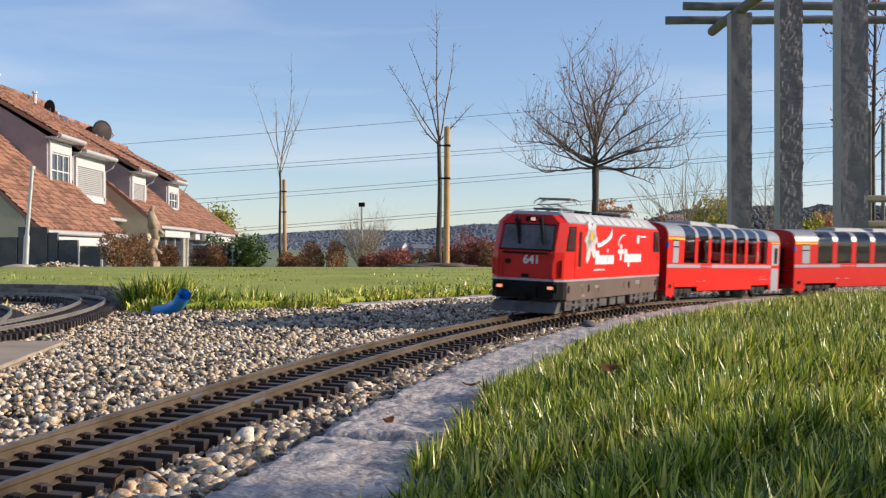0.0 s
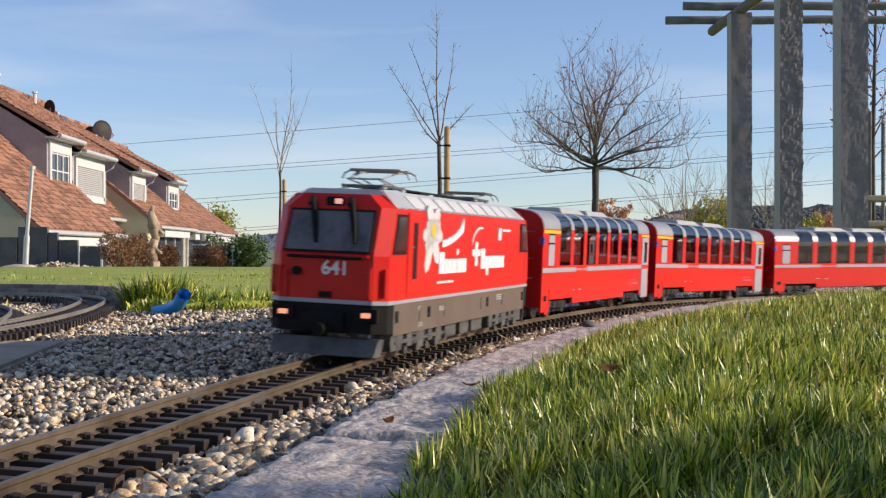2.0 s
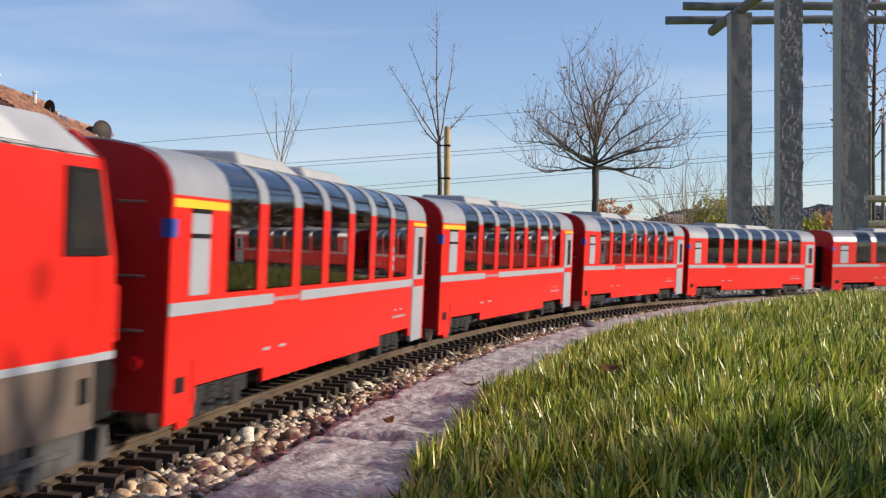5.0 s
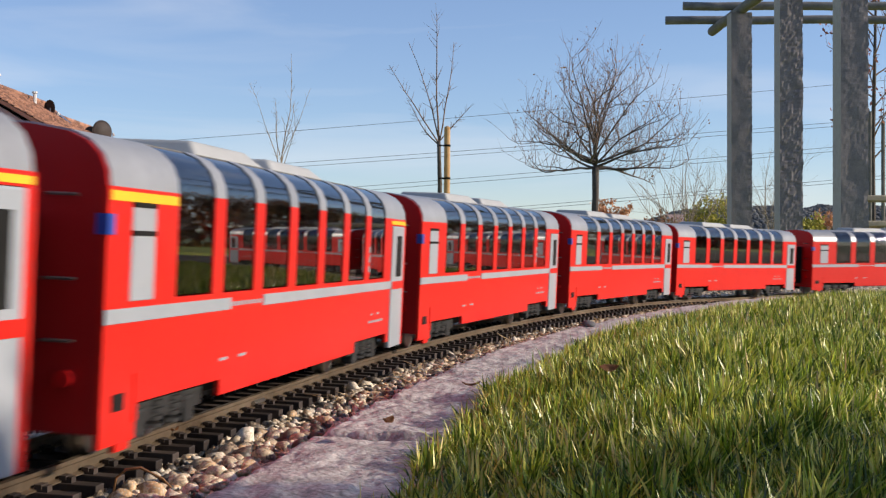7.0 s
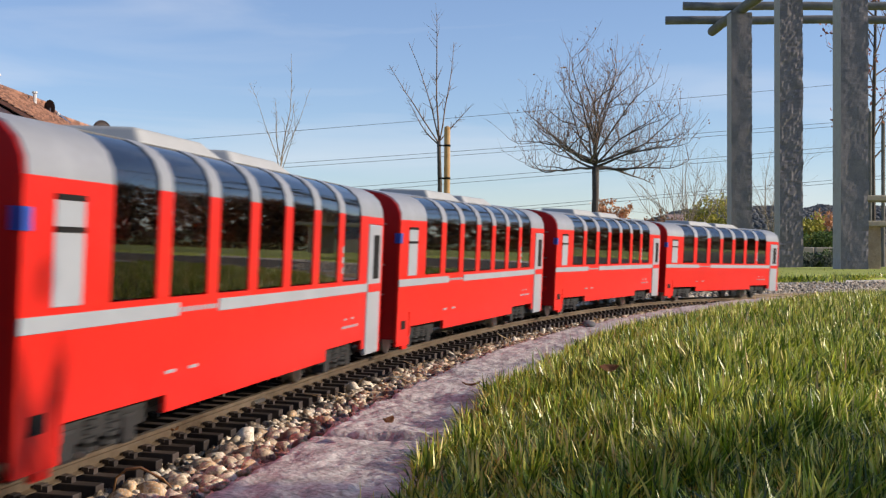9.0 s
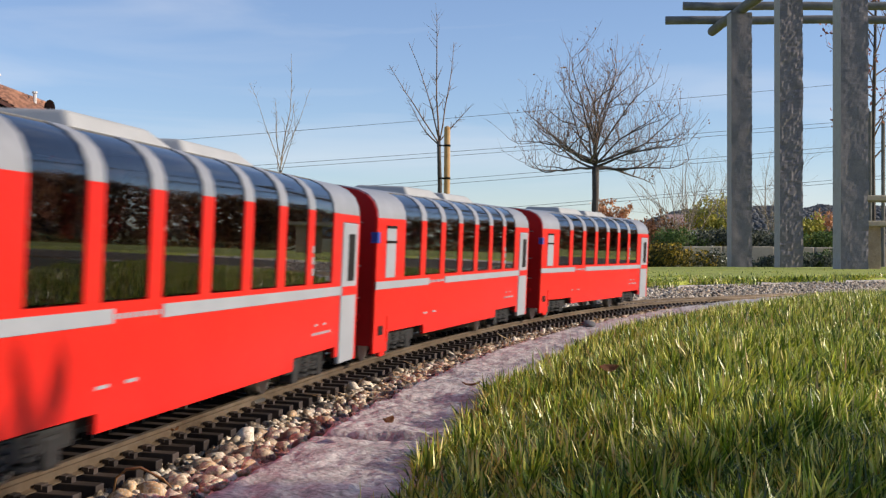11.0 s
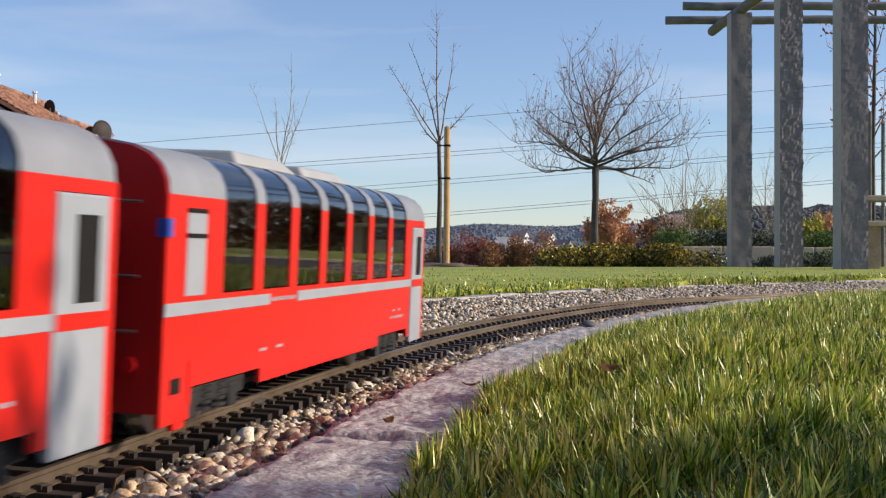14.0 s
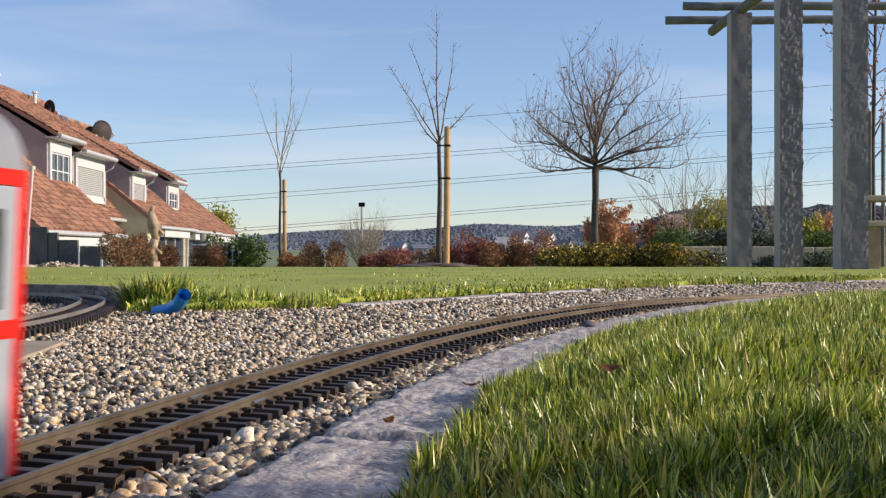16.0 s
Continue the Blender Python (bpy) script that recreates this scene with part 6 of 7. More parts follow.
orn = tagged(empty("garden_ornament"), "white metal garden ornament with two curled arms", "ornament")
bm = bmesh.new()
ox, oy = -3.88, 24.0
z0 = foot(ox, oy)
rod(bm, (ox, oy, z0), (ox, oy, 0.16), 0.012)
pipe(bm, [(ox - 0.12, oy, 0.04), (ox - 0.11, oy, -0.03), (ox - 0.04, oy, -0.06), (ox + 0.04, oy, -0.06), (ox + 0.10, oy, -0.02), (ox + 0.12, oy, 0.06), (ox + 0.16, oy, 0.06)], 0.014, 8)
part("frame", bm, M_WHITE, orn, smooth=True)
bm = bmesh.new()
for dx, z in ((-0.12, 0.06), (0, 0.17), (0.0, 0.10), (0.13, 0.07)):
    rod(bm, (ox + dx, oy, z), (ox + dx, oy, z + 0.05), 0.03, 0.04, 10)
part("cup", bm, M_WHITE, orn)

pole = tagged(empty("flag_pole"), "leaning pale metal pole with a cap", "pole")
bm = bmesh.new()
rod(bm, (-6.42, 20.0, foot(0, 20) - 0.05), (-6.39, 20.0, 0.35), 0.045, sides=14)
rod(bm, (-6.39, 20.0, 0.35), (-6.31, 20.0, 1.38), 0.030, sides=14)
part("shaft", bm, M_POLE, pole, smooth=False)
bm = bmesh.new()
rod(bm, (-6.31, 20.0, 1.37), (-6.307, 20.0, 1.42), 0.045, sides=14)
part("cap", bm, M_FRAMEWHITE, pole)
bm = bmesh.new()
bmesh.ops.create_icosphere(bm, subdivisions=3, radius=0.3)
for v in bm.verts:
    v.co *= 1 + 0.25 * noise.noise(v.co * 5)
    v.co.z *= 0.26
ob = tagged(part("boulder", bm, M_SANDSTONE, None, "flat pale boulder at the pole's foot", True), category="boulder")
ob.location = (-6.35, 19.6, foot(0, 19.6) + 0.02)

# dark screen panels, stepped down
for k, (x0, x1, z1) in enumerate(((-9.55, -9.15, 0.42), (-9.14, -8.50, 0.64), (-8.49, -8.28, 0.52), (-8.27, -7.85, 0.36), (-7.83, -7.36, 0.20))):
    bm = bmesh.new()
    box(bm, x0, x1 - 0.01, 28.0, 28.12, -0.5, z1, bevel=0.01)
    tagged(part("screen_panel", bm, M_PANEL, None, "dark concrete screen panel before the houses"), category="screen", group="stepped screen panels")
for x in (-7.84, -7.35):
    bm = bmesh.new()
    box(bm, x, x + 0.03, 27.95, 28.0, -0.5, 0.26)
    tagged(part("fence_post", bm, M_FRAMEWHITE, None, "thin white post between screen panels"), category="post")
hp = np.stack([-7.9 + rng.normal(0, 0.45, 700), 26.5 + rng.normal(0, 0.25, 700), np.zeros(700)], 1)
hp[:, 2] = lawn_height(26.5) + np.maximum(0.02, 0.14 - 0.18 * np.abs(hp[:, 0] + 7.9)) * rng.uniform(0.2, 1, 700)
tagged(strew("gravel_heap", hp, rng.uniform(0.02, 0.05, 700), FAR_FORMS, M_PEBBLE, 31), "low heap of grey and white stones", "gravel heap", kind="stuff")


# ---------------------------------------------------------------- row of houses
def tiled_slope(bm, e0, e1, r0, r1, tile_w=0.25, course=0.26, seed=0):
    """Lays tiles between an eave (e0 to e1) and a ridge (r0 to r1)."""
    rg = random.Random(seed)
    e0, e1, r0, r1 = Vector(e0), Vector(e1), Vector(r0), Vector(r1)
    rows = max(1, round((r0 - e0).length / course))
    nrm = (e1 - e0).cross(r0 - e0).normalized()
    if nrm.z < 0:
        nrm = -nrm
    for j in range(rows):
        a, b = e0.lerp(r0, j / rows), e1.lerp(r1, j / rows)
        c, d = e0.lerp(r0, (j + 1.12) / rows), e1.lerp(r1, (j + 1.12) / rows)
        n = max(1, round((b - a).length / tile_w))
        for i in range(n):
            f0, f1 = i / n, (i + 0.97) / n
            h = 0.060 + rg.uniform(-0.010, 0.014)
            q = [a.lerp(b, f0), a.lerp(b, f1), c.lerp(d, f1), c.lerp(d, f0)]
            low = [q[0], q[1], q[2], q[3]]
            mid = (q[0] + q[1]) / 2 + nrm * (h + 0.028)
            top = [q[0] + nrm * h, q[1] + nrm * h, q[2] + nrm * 0.01, q[3] + nrm * 0.01]
            v = [bm.verts.new(p) for p in (*low[:2], *top)]
            m0 = bm.verts.new(mid)
            m1 = bm.verts.new((q[2] + q[3]) / 2 + nrm * 0.045)
            bm.faces.new((v[0], v[1], v[3], m0, v[2]))
            bm.faces.new((v[2], m0, m1, v[5]))
            bm.faces.new((m0, v[3], v[4], m1))


def dormer(ho, dorm, ex, ez, rx, rz, slope, rz_at, seed, shutter):
    # dormer: front wall over the slope, side cheeks, shed roof
    d0, d1, dx, dz, sill = dorm
    foot_z = rz_at(dx)
    back_x = rx + 1.2
    bm = bmesh.new()
    box(bm, dx - 0.22, dx + 0.004, d0 + 0.004, d1 - 0.004, foot_z - 0.2, dz)
    for y in (d0, d1 - 0.2):
        tx = rx + 0.4
        v = [(dx, y, foot_z - 0.1), (dx, y, dz), (tx, y, rz_at(tx) + 0.02), (tx, y, rz_at(tx) - 0.3)]
        f0 = [bm.verts.new(p) for p in v]
        f1 = [bm.verts.new((p[0], p[1] + 0.2, p[2])) for p in v]
        bm.faces.new(f0)
        bm.faces.new(f1[::-1])
        for k in range(4):
            bm.faces.new((f0[k], f0[(k + 1) % 4], f1[(k + 1) % 4], f1[k]))
    dorm_ob = part("dormer", bm, M_PLASTER, ho, "lilac-grey plastered dormer")
    eave_x = dx + 0.45
    bm = bmesh.new()
    top_x = rx + 0.25
    top_z = rz_at(top_x) + 0.05
    hexa(bm, [(eave_x, d0 - 0.14, dz - 0.05), (eave_x, d1 + 0.2, dz - 0.05), (top_x, d1 + 0.2, top_z - 0.1), (top_x, d0 - 0.14, top_z - 0.1),
              (eave_x, d0 - 0.14, dz + 0.10), (eave_x, d1 + 0.2, dz + 0.10), (top_x, d1 + 0.2, top_z + 0.05), (top_x, d0 - 0.14, top_z + 0.05)])
    part("dormer_roof", bm, M_ROOF_BASE, dorm_ob)
    bm = bmesh.new()
    tiled_slope(bm, (eave_x, d0 - 0.14, dz + 0.10), (eave_x, d1 + 0.2, dz + 0.10), (top_x, d0 - 0.14, top_z + 0.05), (top_x, d1 + 0.2, top_z + 0.05), seed=seed + 50)
    tagged(part("dormer_tiles", bm, M_TILE, dorm_ob), kind="stuff")
    bm = bmesh.new()
    pipe(bm, [(eave_x + 0.06, d0 - 0.14, dz + 0.0), (eave_x + 0.06, d1 + 0.2, dz - 0.02)], 0.085, 8)
    box(bm, dx, eave_x, d0 - 0.2, d1 + 0.15, dz - 0.10, dz - 0.04)
    pipe(bm, [(eave_x + 0.06, d1 + 0.15, dz - 0.05), (eave_x - 0.1, d1 + 0.2, dz - 0.35), (dx + 0.03, d1 + 0.1, dz - 0.55), (dx + 0.03, d1 + 0.1, foot_z + 0.1)], 0.05, 8)
    part("dormer_gutter", bm, M_GUTTER, dorm_ob, "pale gutter and downpipe")
    # the dormer's window
    w0, w1 = d0 + 0.35, d1 - 0.35
    win = new("window")
    win.parent = ho
    bm = bmesh.new()
    for a0, a1, z0, z1 in ((w0 - 0.22, w0, sill - 0.15, dz - 0.1), (w1, w1 + 0.22, sill - 0.15, dz - 0.1), (w0, w1, dz - 0.55, dz - 0.1), (w0 - 0.22, w1 + 0.22, sill - 0.28, sill)):
        box(bm, dx - 0.02, dx + 0.10, a0, a1, z0, z1, bevel=0.015)
    part("frame", bm, M_FRAMEWHITE, win, "white window surround")
    if shutter:
        n = 14
        for k in range(n):
            z = sill + (dz - 0.55 - sill) * k / n
            bm = bmesh.new()
            box(bm, dx, dx + 0.05, w0, w1, z, z + (dz - 0.55 - sill) / n * 0.82, bevel=0.01)
            part("slat", bm, M_SHUTTER, win)
    else:
        bm = bmesh.new()
        box(bm, dx, dx + 0.03, w0, w1, sill, dz - 0.55)
        part("pane", bm, M_PANE, win)
        bm = bmesh.new()
        for f in (0.0, 0.31, 0.62, 0.93):
            y = w0 + (w1 - w0) * f
            box(bm, dx + 0.03, dx + 0.07, y, y + 0.09, sill, dz - 0.55)
        for f in (0.0, 0.48, 0.95):
            z = sill + (dz - 0.55 - sill) * f
            box(bm, dx + 0.03, dx + 0.065, w0, w1, z, z + 0.05)
        part("glazing_bars", bm, M_FRAMEWHITE, win)


def house(y0, y1, ex, ez, rx, rz, dorm, seed, shutter, porch):
    """A terraced house: the roof falls from its ridge towards the garden."""
    ho = tagged(empty("terraced_house"), "terraced house with a brown tiled roof and a wide dormer", "house", "row of houses")
    gx = ex - 0.5
    back = rx - (ex - rx)
    slope = (rz - ez) / (rx - ex)

    def rz_at(x):
        return ez + (x - ex) * slope
    bm = bmesh.new()
    box(bm, rx - 5, gx, y0, y1, -2.0, ez + 0.3)
    a = [(rx - 6.2, ez + 0.3), (gx, ez + 0.3), (rx, rz - 0.25)]
    for y in (y0 + 0.02, y1 - 0.25):
        v0 = [bm.verts.new((x, y, z)) for x, z in a]
        v1 = [bm.verts.new((x, y + 0.23, z)) for x, z in a]
        bm.faces.new(v0)
        bm.faces.new(v1[::-1])
        for k in range(3):
            bm.faces.new((v0[k], v0[(k + 1) % 3], v1[(k + 1) % 3], v1[k]))
    part("wall", bm, M_CREAM, ho, "cream plaster wall")
    bm = bmesh.new()
    hexa(bm, [(ex, y0, ez - 0.16), (ex, y1, ez - 0.16), (rx, y1, rz - 0.16), (rx, y0, rz - 0.16), (ex, y0, ez), (ex, y1, ez), (rx, y1, rz), (rx, y0, rz)])
    hexa(bm, [(rx, y0, rz - 0.16), (rx, y1, rz - 0.16), (back, y1, ez - 0.16), (back, y0, ez - 0.16), (rx, y0, rz), (rx, y1, rz), (back, y1, ez), (back, y0, ez)])
    roof = part("roof", bm, M_ROOF_BASE, ho)
    bm = bmesh.new()
    tiled_slope(bm, (ex, y0, ez), (ex, y1, ez), (rx, y0, rz), (rx, y1, rz), seed=seed)
    for k in range(int((y1 - y0) / 0.4)):
        rod(bm, (rx, y0 + 0.4 * k, rz + 0.05), (rx, y0 + 0.4 * k + 0.4, rz + 0.06), 0.12, 0.13, 8)
    tagged(part("roof_tiles", bm, M_TILE, roof, "brown clay roof tiles"), kind="stuff")
    bm = bmesh.new()
    pipe(bm, [(ex + 0.07, y0, ez - 0.10), (ex + 0.07, y1, ez - 0.12)], 0.075, 8)
    part("gutter", bm, M_GUTTER, ho, "pale metal gutter")
    if dorm:
        dormer(ho, dorm, ex, ez, rx, rz, slope, rz_at, seed, shutter)
    # ground floor: glazed front and a canopy
    win = new("window")
    win.parent = ho
    bm = bmesh.new()
    box(bm, gx, gx + 0.05, y0 + 1.2, y1 - 1.0, -1.2, ez - 0.35)
    part("pane", bm, M_PANE, win)
    bm = bmesh.new()
    for f in (0, 0.33, 0.66, 1):
        y = y0 + 1.2 + (y1 - y0 - 2.3) * f
        box(bm, gx + 0.05, gx + 0.12, y, y + 0.12, -1.2, ez - 0.35)
    box(bm, gx + 0.04, gx + 0.14, y0 + 1.1, y1 - 0.9, ez - 0.35, ez - 0.15)
    part("frame", bm, M_FRAMEWHITE, win)
    bm = bmesh.new()
    box(bm, gx + 0.1, gx + 0.5, y0 + 1.4, y1 - 1.4, ez - 0.52, ez - 0.22, bevel=0.03)
    part("awning_box", bm, M_FRAMEWHITE, ho, "white awning box")
    bm = bmesh.new()
    pipe(bm, [(ex + 0.07, y1 - 0.2, ez - 0.15), (gx + 0.15, y1 - 0.2, ez - 0.5), (gx + 0.12, y1 - 0.2, -1.5)], 0.05, 8)
    part("downpipe", bm, M_GUTTER, ho)
    # roof windows
    for f, u in ((0.60, 0.40), (0.78, 0.86)):
        y = y0 + (y1 - y0) * u
        x = ex + (rx - ex) * f
        bm = bmesh.new()
        z = rz_at(x)
        x2, z2 = x - 0.9, rz_at(x - 0.9)
        hexa(bm, [(x, y, z), (x, y + 0.8, z), (x2, y + 0.8, z2), (x2, y, z2), (x, y, z + 0.14), (x, y + 0.8, z + 0.14), (x2, y + 0.8, z2 + 0.14), (x2, y, z2 + 0.14)])
        sk = part("roof_window", bm, M_PANEL, ho, "grey-framed roof window")
        bm = bmesh.new()
        hexa(bm, [(x - 0.1, y + 0.1, z + 0.23), (x - 0.1, y + 0.7, z + 0.23), (x2 + 0.1, y + 0.7, z2 + 0.05), (x2 + 0.1, y + 0.1, z2 + 0.05),
                  (x - 0.1, y + 0.1, z + 0.25), (x - 0.1, y + 0.7, z + 0.25), (x2 + 0.1, y + 0.7, z2 + 0.07), (x2 + 0.1, y + 0.1, z2 + 0.07)])
        part("pane", bm, M_PANE, sk)
    return ho


house(40.0, 50.5, -12.35, 0.82, -19.7, 7.75, (47.3, 50.3, -14.4, 4.33, 2.45), 1, False, 0)
house(50.5, 57.5, -14.10, 1.60, -19.8, 7.65, (51.0, 55.6, -14.5, 4.05, 2.40), 2, True, 0)
house(57.5, 66.0, -12.55, 1.30, -20.0, 7.50, (57.75, 60.6, -13.9, 3.72, 2.36), 3, True, 0)
house(66.0, 75.0, -12.80, 1.25, -20.3, 7.20, (66.3, 69.1, -14.1, 3.72, 2.36), 4, False, 0)
house(75.0, 84.0, -13.20, 1.22, -20.4, 6.75, None, 5, False, 0)


def satellite_dish(x, y, z, r, turn):
    di = tagged(empty("satellite_dish", pose(x, y, z, 0, 0, turn)), "dark satellite dish on a roof mast", "satellite dish")
    bm = bmesh.new()
    rings = []
    for k in range(5):
        q = r * k / 4
        rings.append([bm.verts.new((q * math.cos(a * math.pi / 10), 0.25 * q * q / r - 0.02 * 0, q * math.sin(a * math.pi / 10) + 0.7)) for a in range(20)] if k else [bm.verts.new((0, 0, 0.7))])
    for a in range(20):
        bm.faces.new((rings[0][0], rings[1][a], rings[1][(a + 1) % 20]))
    for p, q in zip(rings[1:], rings[2:]):
        for a in range(20):
            bm.faces.new((p[a], q[a], q[(a + 1) % 20], p[(a + 1) % 20]))
    bmesh.ops.solidify(bm, geom=bm.faces[:], thickness=0.03)
    part("reflector", bm, M_DISH, di, smooth=True)
    bm = bmesh.new()
    rod(bm, (0, 0.05, -0.5), (0, 0.05, 0.75), 0.03)
    pipe(bm, [(0, 0.0, 0.30), (0.15, -0.45, 0.35), (0.2, -0.6, 0.5)], 0.02, 6)
    part("mast", bm, M_POLE, di)
    bm = bmesh.new()
    rod(bm, (0.2, -0.6, 0.48), (0.2, -0.52, 0.58), 0.06)
    part("receiver", bm, M_FRAMEWHITE, di)


satellite_dish(-18.6, 61.8, 6.20, 0.42, 145)
satellite_dish(-18.55, 68.7, 5.65, 0.40, 20)
satellite_dish(-17.9, 68.7, 5.75, 0.62, 50)
for x, y, z in ((-19.6, 62.5, 7.6), (-19.5, 57.0, 7.7)):
    bm = bmesh.new()
    rod(bm, (x, y, z - 0.5), (x, y, z + 0.12), 0.09)
    rod(bm, (x, y, z + 0.12), (x, y, z + 0.20), 0.14)
    tagged(part("vent_pipe", bm, M_FRAMEWHITE, None, "white vent pipe on the roof ridge"), category="vent pipe")


# ---------------------------------------------------------------- further trees
def leafy_tree(x, y, z0, h, w, mat, label, seed, leaf, count):
    rg = random.Random(seed)
    tr = tagged(empty("autumn_tree"), label, "tree")
    bm = bmesh.new()
    tips = []
    pipe(bm, [(x, y, z0), (x, y, z0 + h * 0.35), (x + 0.02 * w, y, z0 + h * 0.6)], (0.03 * h, 0.024 * h, 0.015 * h), 8)
    part("trunk", bm, M_BARK, tr)
    bm = bmesh.new()
    for k in range(12):
        a = k * 2.4
        grow(bm, tips, (x, y, z0 + h * (0.3 + 0.03 * k)), (math.cos(a) * w / h, math.sin(a) * w / h, 0.8), h * 0.45, 0.010 * h, 1, rg, 0.45, 0.12, 0.25, (5, 8), 0.55)
    part("branchwork", bm, M_TWIG, tr)
    bm = bmesh.new()
    per = max(1, count // max(1, len(tips)))
    leaf_cloud(bm, tips, leaf, per, w * 0.07, rg)
    part("crown", bm, mat, tr)


leafy_tree(-16.6, 92, -2.8, 5.0, 4.4, M_LIME_LEAF, "yellow-green autumn tree behind the houses", 1, 0.12, 6500)
leafy_tree(7.75, 62, -2.0, 3.6, 1.6, M_ORANGE_LEAF, "orange autumn tree beyond the garden", 2, 0.09, 6000)
leafy_tree(12.9, 62, -2.0, 3.7, 1.9, M_LIME_LEAF, "yellow-green autumn tree beyond the garden", 3, 0.10, 5000)
leafy_tree(10.9, 64, -2.0, 3.2, 2.6, M_RUST_LEAF, "rust-red autumn tree beyond the garden", 4, 0.10, 4500)
leafy_tree(9.3, 70, -2.0, 3.2, 1.6, M_RED_LEAF, "small red autumn tree beyond the garden", 5, 0.09, 1500)
leafy_tree(16.0, 58, -2.0, 3.2, 2.4, M_LIME_LEAF, "yellow-green autumn tree beyond the garden", 6, 0.10, 4000)
leafy_tree(17.6, 58, -2.0, 3.2, 2.2, M_ORANGE_LEAF, "orange autumn tree beyond the garden", 7, 0.10, 4000)

lamp = tagged(empty("street_lamp"), "slender street lamp with a dark head", "street lamp")
bm = bmesh.new()
rod(bm, (-3.74, 60.0, -1.9), (-3.74, 60.0, 2.2), 0.05)
part("pole", bm, M_POLE, lamp)
bm = bmesh.new()
box(bm, -3.88, -3.60, 59.86, 60.14, 2.18, 2.38, bevel=0.03)
part("head", bm, M_BLACK, lamp)

# ---------------------------------------------------------------- the valley
rg = random.Random(77)


def far_house(x, y, z, w, d, h, turn, wall, roof_mat):
    ho = tagged(empty("village_house", pose(x, y, z, 0, 0, turn)), "distant pale village house with a pitched roof", "house", "village in the valley")
    bm = bmesh.new()
    prism(bm, [(-d / 2, -2), (d / 2, -2), (d / 2, h), (0, h + d * 0.34), (-d / 2, h)], -w / 2, w / 2)
    part("wall", bm, wall, ho)
    bm = bmesh.new()
    for s in (-1, 1):
        hexa(bm, [(-w / 2 - 0.4, s * (d / 2 + 0.5), h - 0.3), (w / 2 + 0.4, s * (d / 2 + 0.5), h - 0.3), (w / 2 + 0.4, 0, h + d * 0.34), (-w / 2 - 0.4, 0, h + d * 0.34),
                  (-w / 2 - 0.4, s * (d / 2 + 0.5), h), (w / 2 + 0.4, s * (d / 2 + 0.5), h), (w / 2 + 0.4, 0, h + d * 0.34 + 0.3), (-w / 2 - 0.4, 0, h + d * 0.34 + 0.3)])
    part("roof", bm, roof_mat, ho)
    for k in range(3):
        bm = bmesh.new()
        box(bm, -w / 2 + w * (0.2 + 0.28 * k), -w / 2 + w * (0.3 + 0.28 * k), -d / 2 - 0.05, -d / 2 + 0.1, h * 0.35, h * 0.75)
        part("window", bm, M_PANE, ho)


M_VILLA = material("pale_render", (0.42, 0.44, 0.47), (0.55, 0.57, 0.60), 0.3, 0.9)
M_SLATE = material("grey_blue_roof", (0.18, 0.19, 0.22), (0.26, 0.27, 0.30), 0.3, 0.8)
M_FAR_TILE = material("dull_red_roof", (0.22, 0.16, 0.16), (0.30, 0.21, 0.20), 0.3, 0.8)
for k in range(13):
    x = 20 + k * 3.4 + rg.uniform(-1, 1)
    y = 520 + rg.uniform(-60, 60)
    far_house(x, y, -1.5 + (k % 4) * 1.6, rg.uniform(5, 8), rg.uniform(4, 6), rg.uniform(2.2, 3.4), rg.uniform(-40, 40), M_VILLA, M_SLATE if k % 3 else M_FAR_TILE)
for k in range(7):
    far_house(-26 + k * 6 + rg.uniform(-2, 2), 560, -0.5 + rg.uniform(-1, 1.5), 6, 4.5, 2.2, rg.uniform(-30, 30), M_VILLA, M_SLATE)
far_house(60, 330, 5.0, 7, 5, 2.6, 20, M_VILLA, M_FAR_TILE)
for k in range(4):
    far_house(78 + k * 14, 700, 8 + k, 9, 6, 3.2, 10 * k, M_VILLA, M_FAR_TILE)


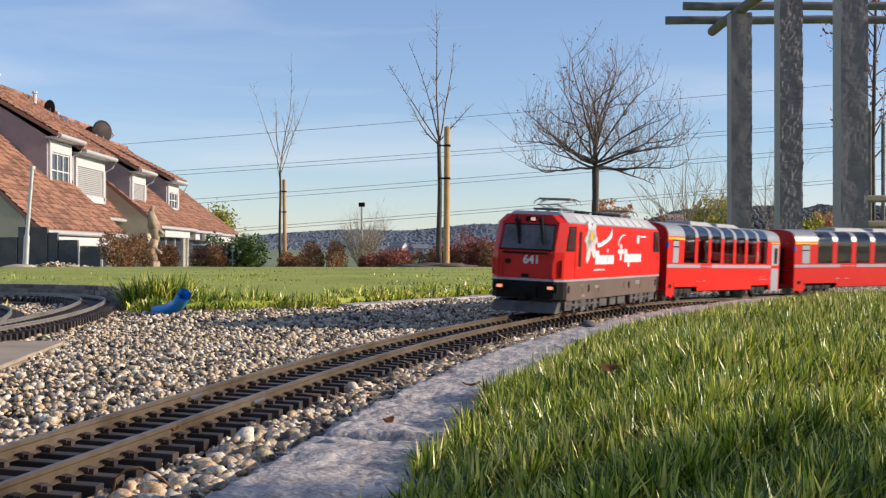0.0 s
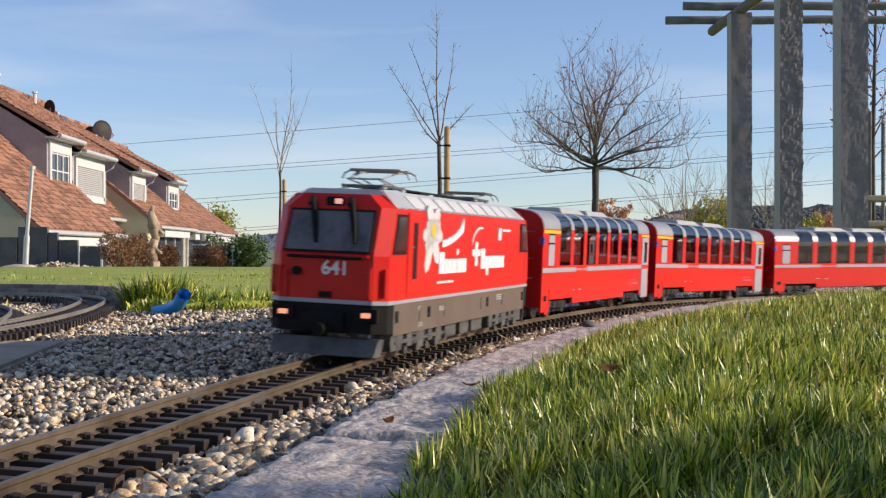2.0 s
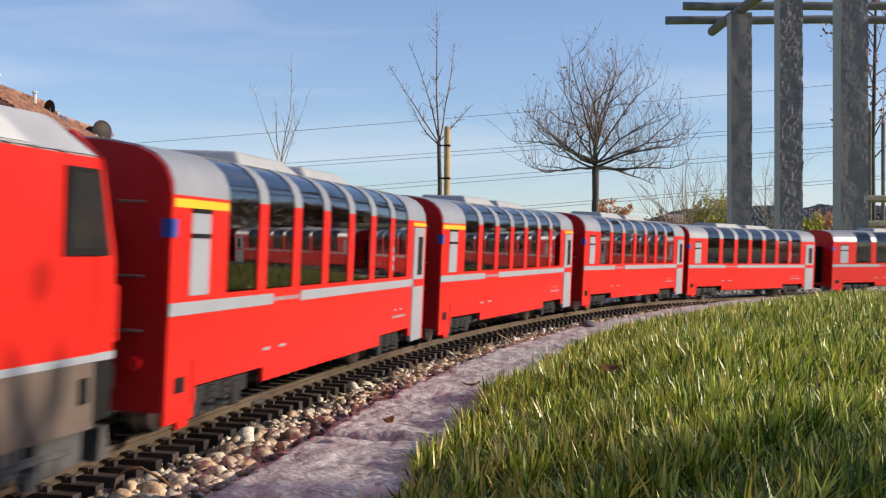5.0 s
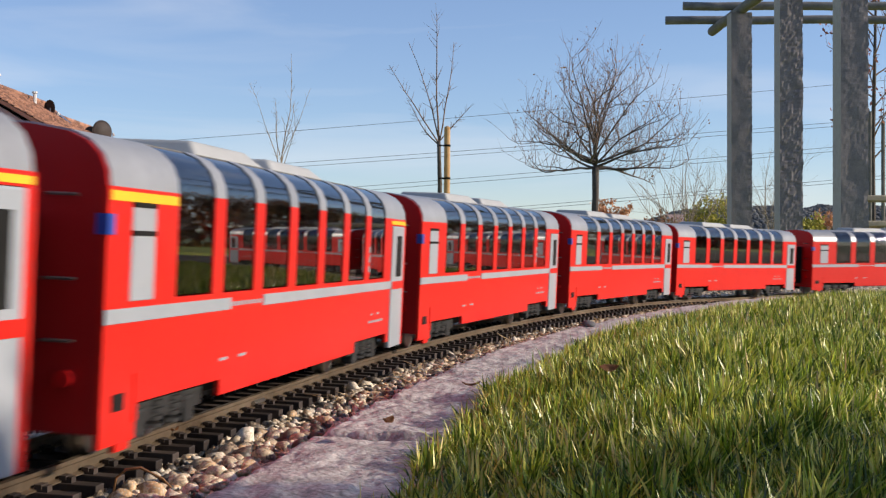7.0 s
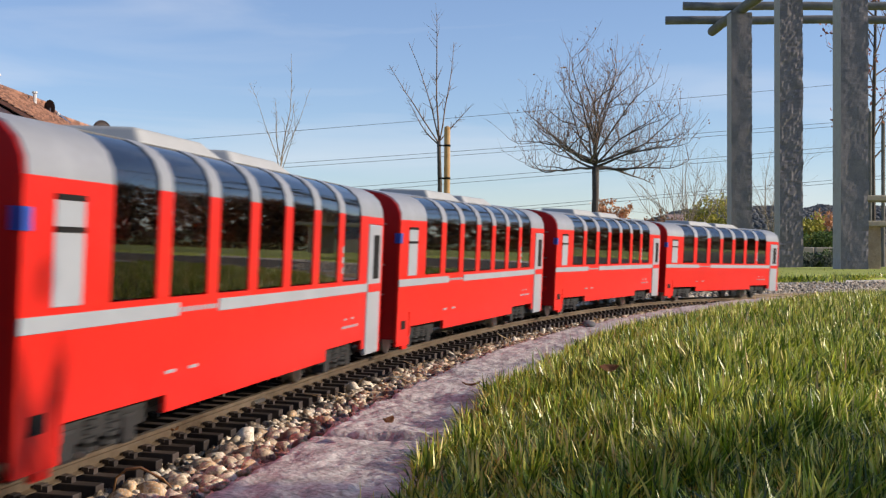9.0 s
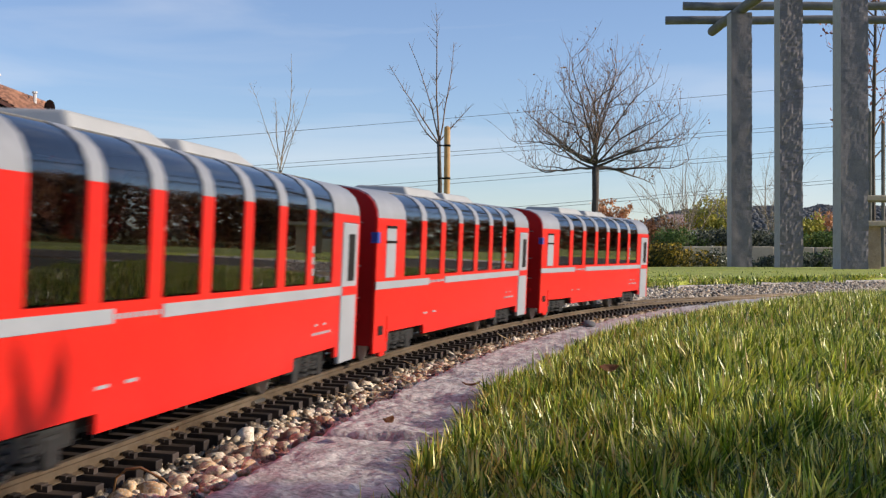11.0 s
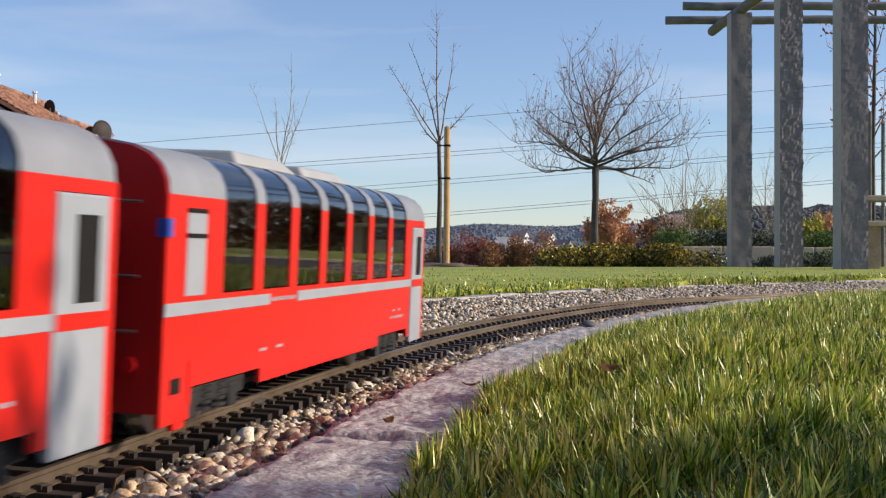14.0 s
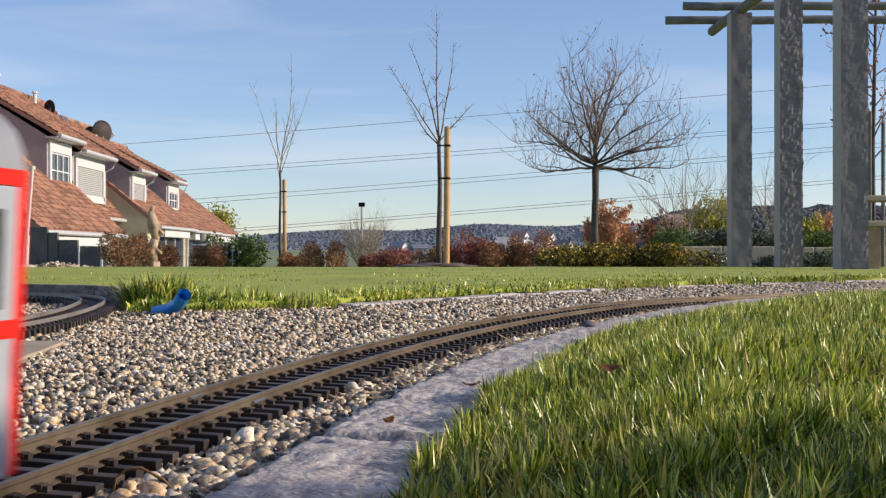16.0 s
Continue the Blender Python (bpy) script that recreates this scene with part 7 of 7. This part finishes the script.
def woods(name, label, mat, x0, x1, y, base, crest, depth, clump, count, seed):
    """A wooded ridge: a hill body covered in many small crowns."""
    rgw = random.Random(seed)
    bm = bmesh.new()
    n = 60
    rows_ = []
    for j, f in enumerate((0, 0.25, 0.5, 0.75, 1.0)):
        rows_.append([bm.verts.new((x0 + (x1 - x0) * i / n, y + depth * f, base + (crest((x0 + (x1 - x0) * i / n)) - base) * math.sin(f * math.pi / 2))) for i in range(n + 1)])
    for a, b in zip(rows_, rows_[1:]):
        for k in range(n):
            bm.faces.new((a[k], a[k + 1], b[k + 1], b[k]))
    hill = tagged(part(name, bm, mat, None, label, True), kind="structure")
    v, f = FAR_FORMS[0]
    pts, sizes = [], []
    for k in range(count):
        x = rgw.uniform(x0, x1)
        q = rgw.uniform(0, 1) ** 0.6
        z = base + (crest(x) - base) * math.sin(q * math.pi / 2)
        pts.append((x, y + depth * q, z))
        sizes.append(clump * rgw.uniform(0.6, 1.25))
    ob = strew(name + "_trees", np.array(pts), np.array(sizes), [(vv * np.array([1.0, 1.0, 1.0]), ff) for vv, ff in FAR_FORMS], mat, seed)
    tagged(ob, "dense trees of the distant woods", "woods", kind="stuff")


def crest_far(x):
    return 46 + 9 * math.sin(x / 330.0 + 0.6) + 8 * noise.noise(Vector((x / 160, 0, 0))) + 0.010 * x


def crest_low(x):
    return 12 + 0.014 * x + 4 * math.sin(x / 90 + 1) + 4 * noise.noise(Vector((x / 60, 4, 0)))


def crest_right(x):
    return 3 + 30 / (1 + math.exp(-(x - 142) / 16)) + 3.0 * noise.noise(Vector((x / 25, 8, 0)))


woods("hill_far", "long wooded ridge on the horizon, coloured blue for haze", M_WOODS, -1300, 1300, 2500, 0, crest_far, 260, 4, 9000, 5)
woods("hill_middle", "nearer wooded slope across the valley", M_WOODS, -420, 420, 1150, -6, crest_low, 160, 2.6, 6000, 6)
woods("hill_right", "wooded hillside with autumn trees, greyed for haze", M_NEAR_WOODS, 100, 420, 880, -4, crest_right, 90, 2.4, 5500, 7)

# overhead power lines across the valley
LINES = ((-57.5, 11.0, 59.6, 20.7), (-57.5, 7.75, 59.6, 16.2), (-57.5, 7.25, 59.6, 15.75), (-57.5, 4.1, 59.6, 13.5), (-57.5, 3.6, 59.6, 13.0), (-57.5, 0.35, 59.6, 9.7), (-57.5, 0.05, 59.6, 9.3))
for k, (x0, z0, x1, z1) in enumerate(LINES):
    bm = bmesh.new()
    pts = []
    for i in range(25):
        f = i / 24
        pts.append((x0 + (x1 - x0) * f, 150.0, z0 + (z1 - z0) * f - 0.9 * 4 * f * (1 - f) * 0.35))
    pipe(bm, pts, 0.028, 5)
    tagged(part("power_line", bm, M_CABLE, None, "thin overhead power line against the sky"), category="power line", group="power lines")

motions()
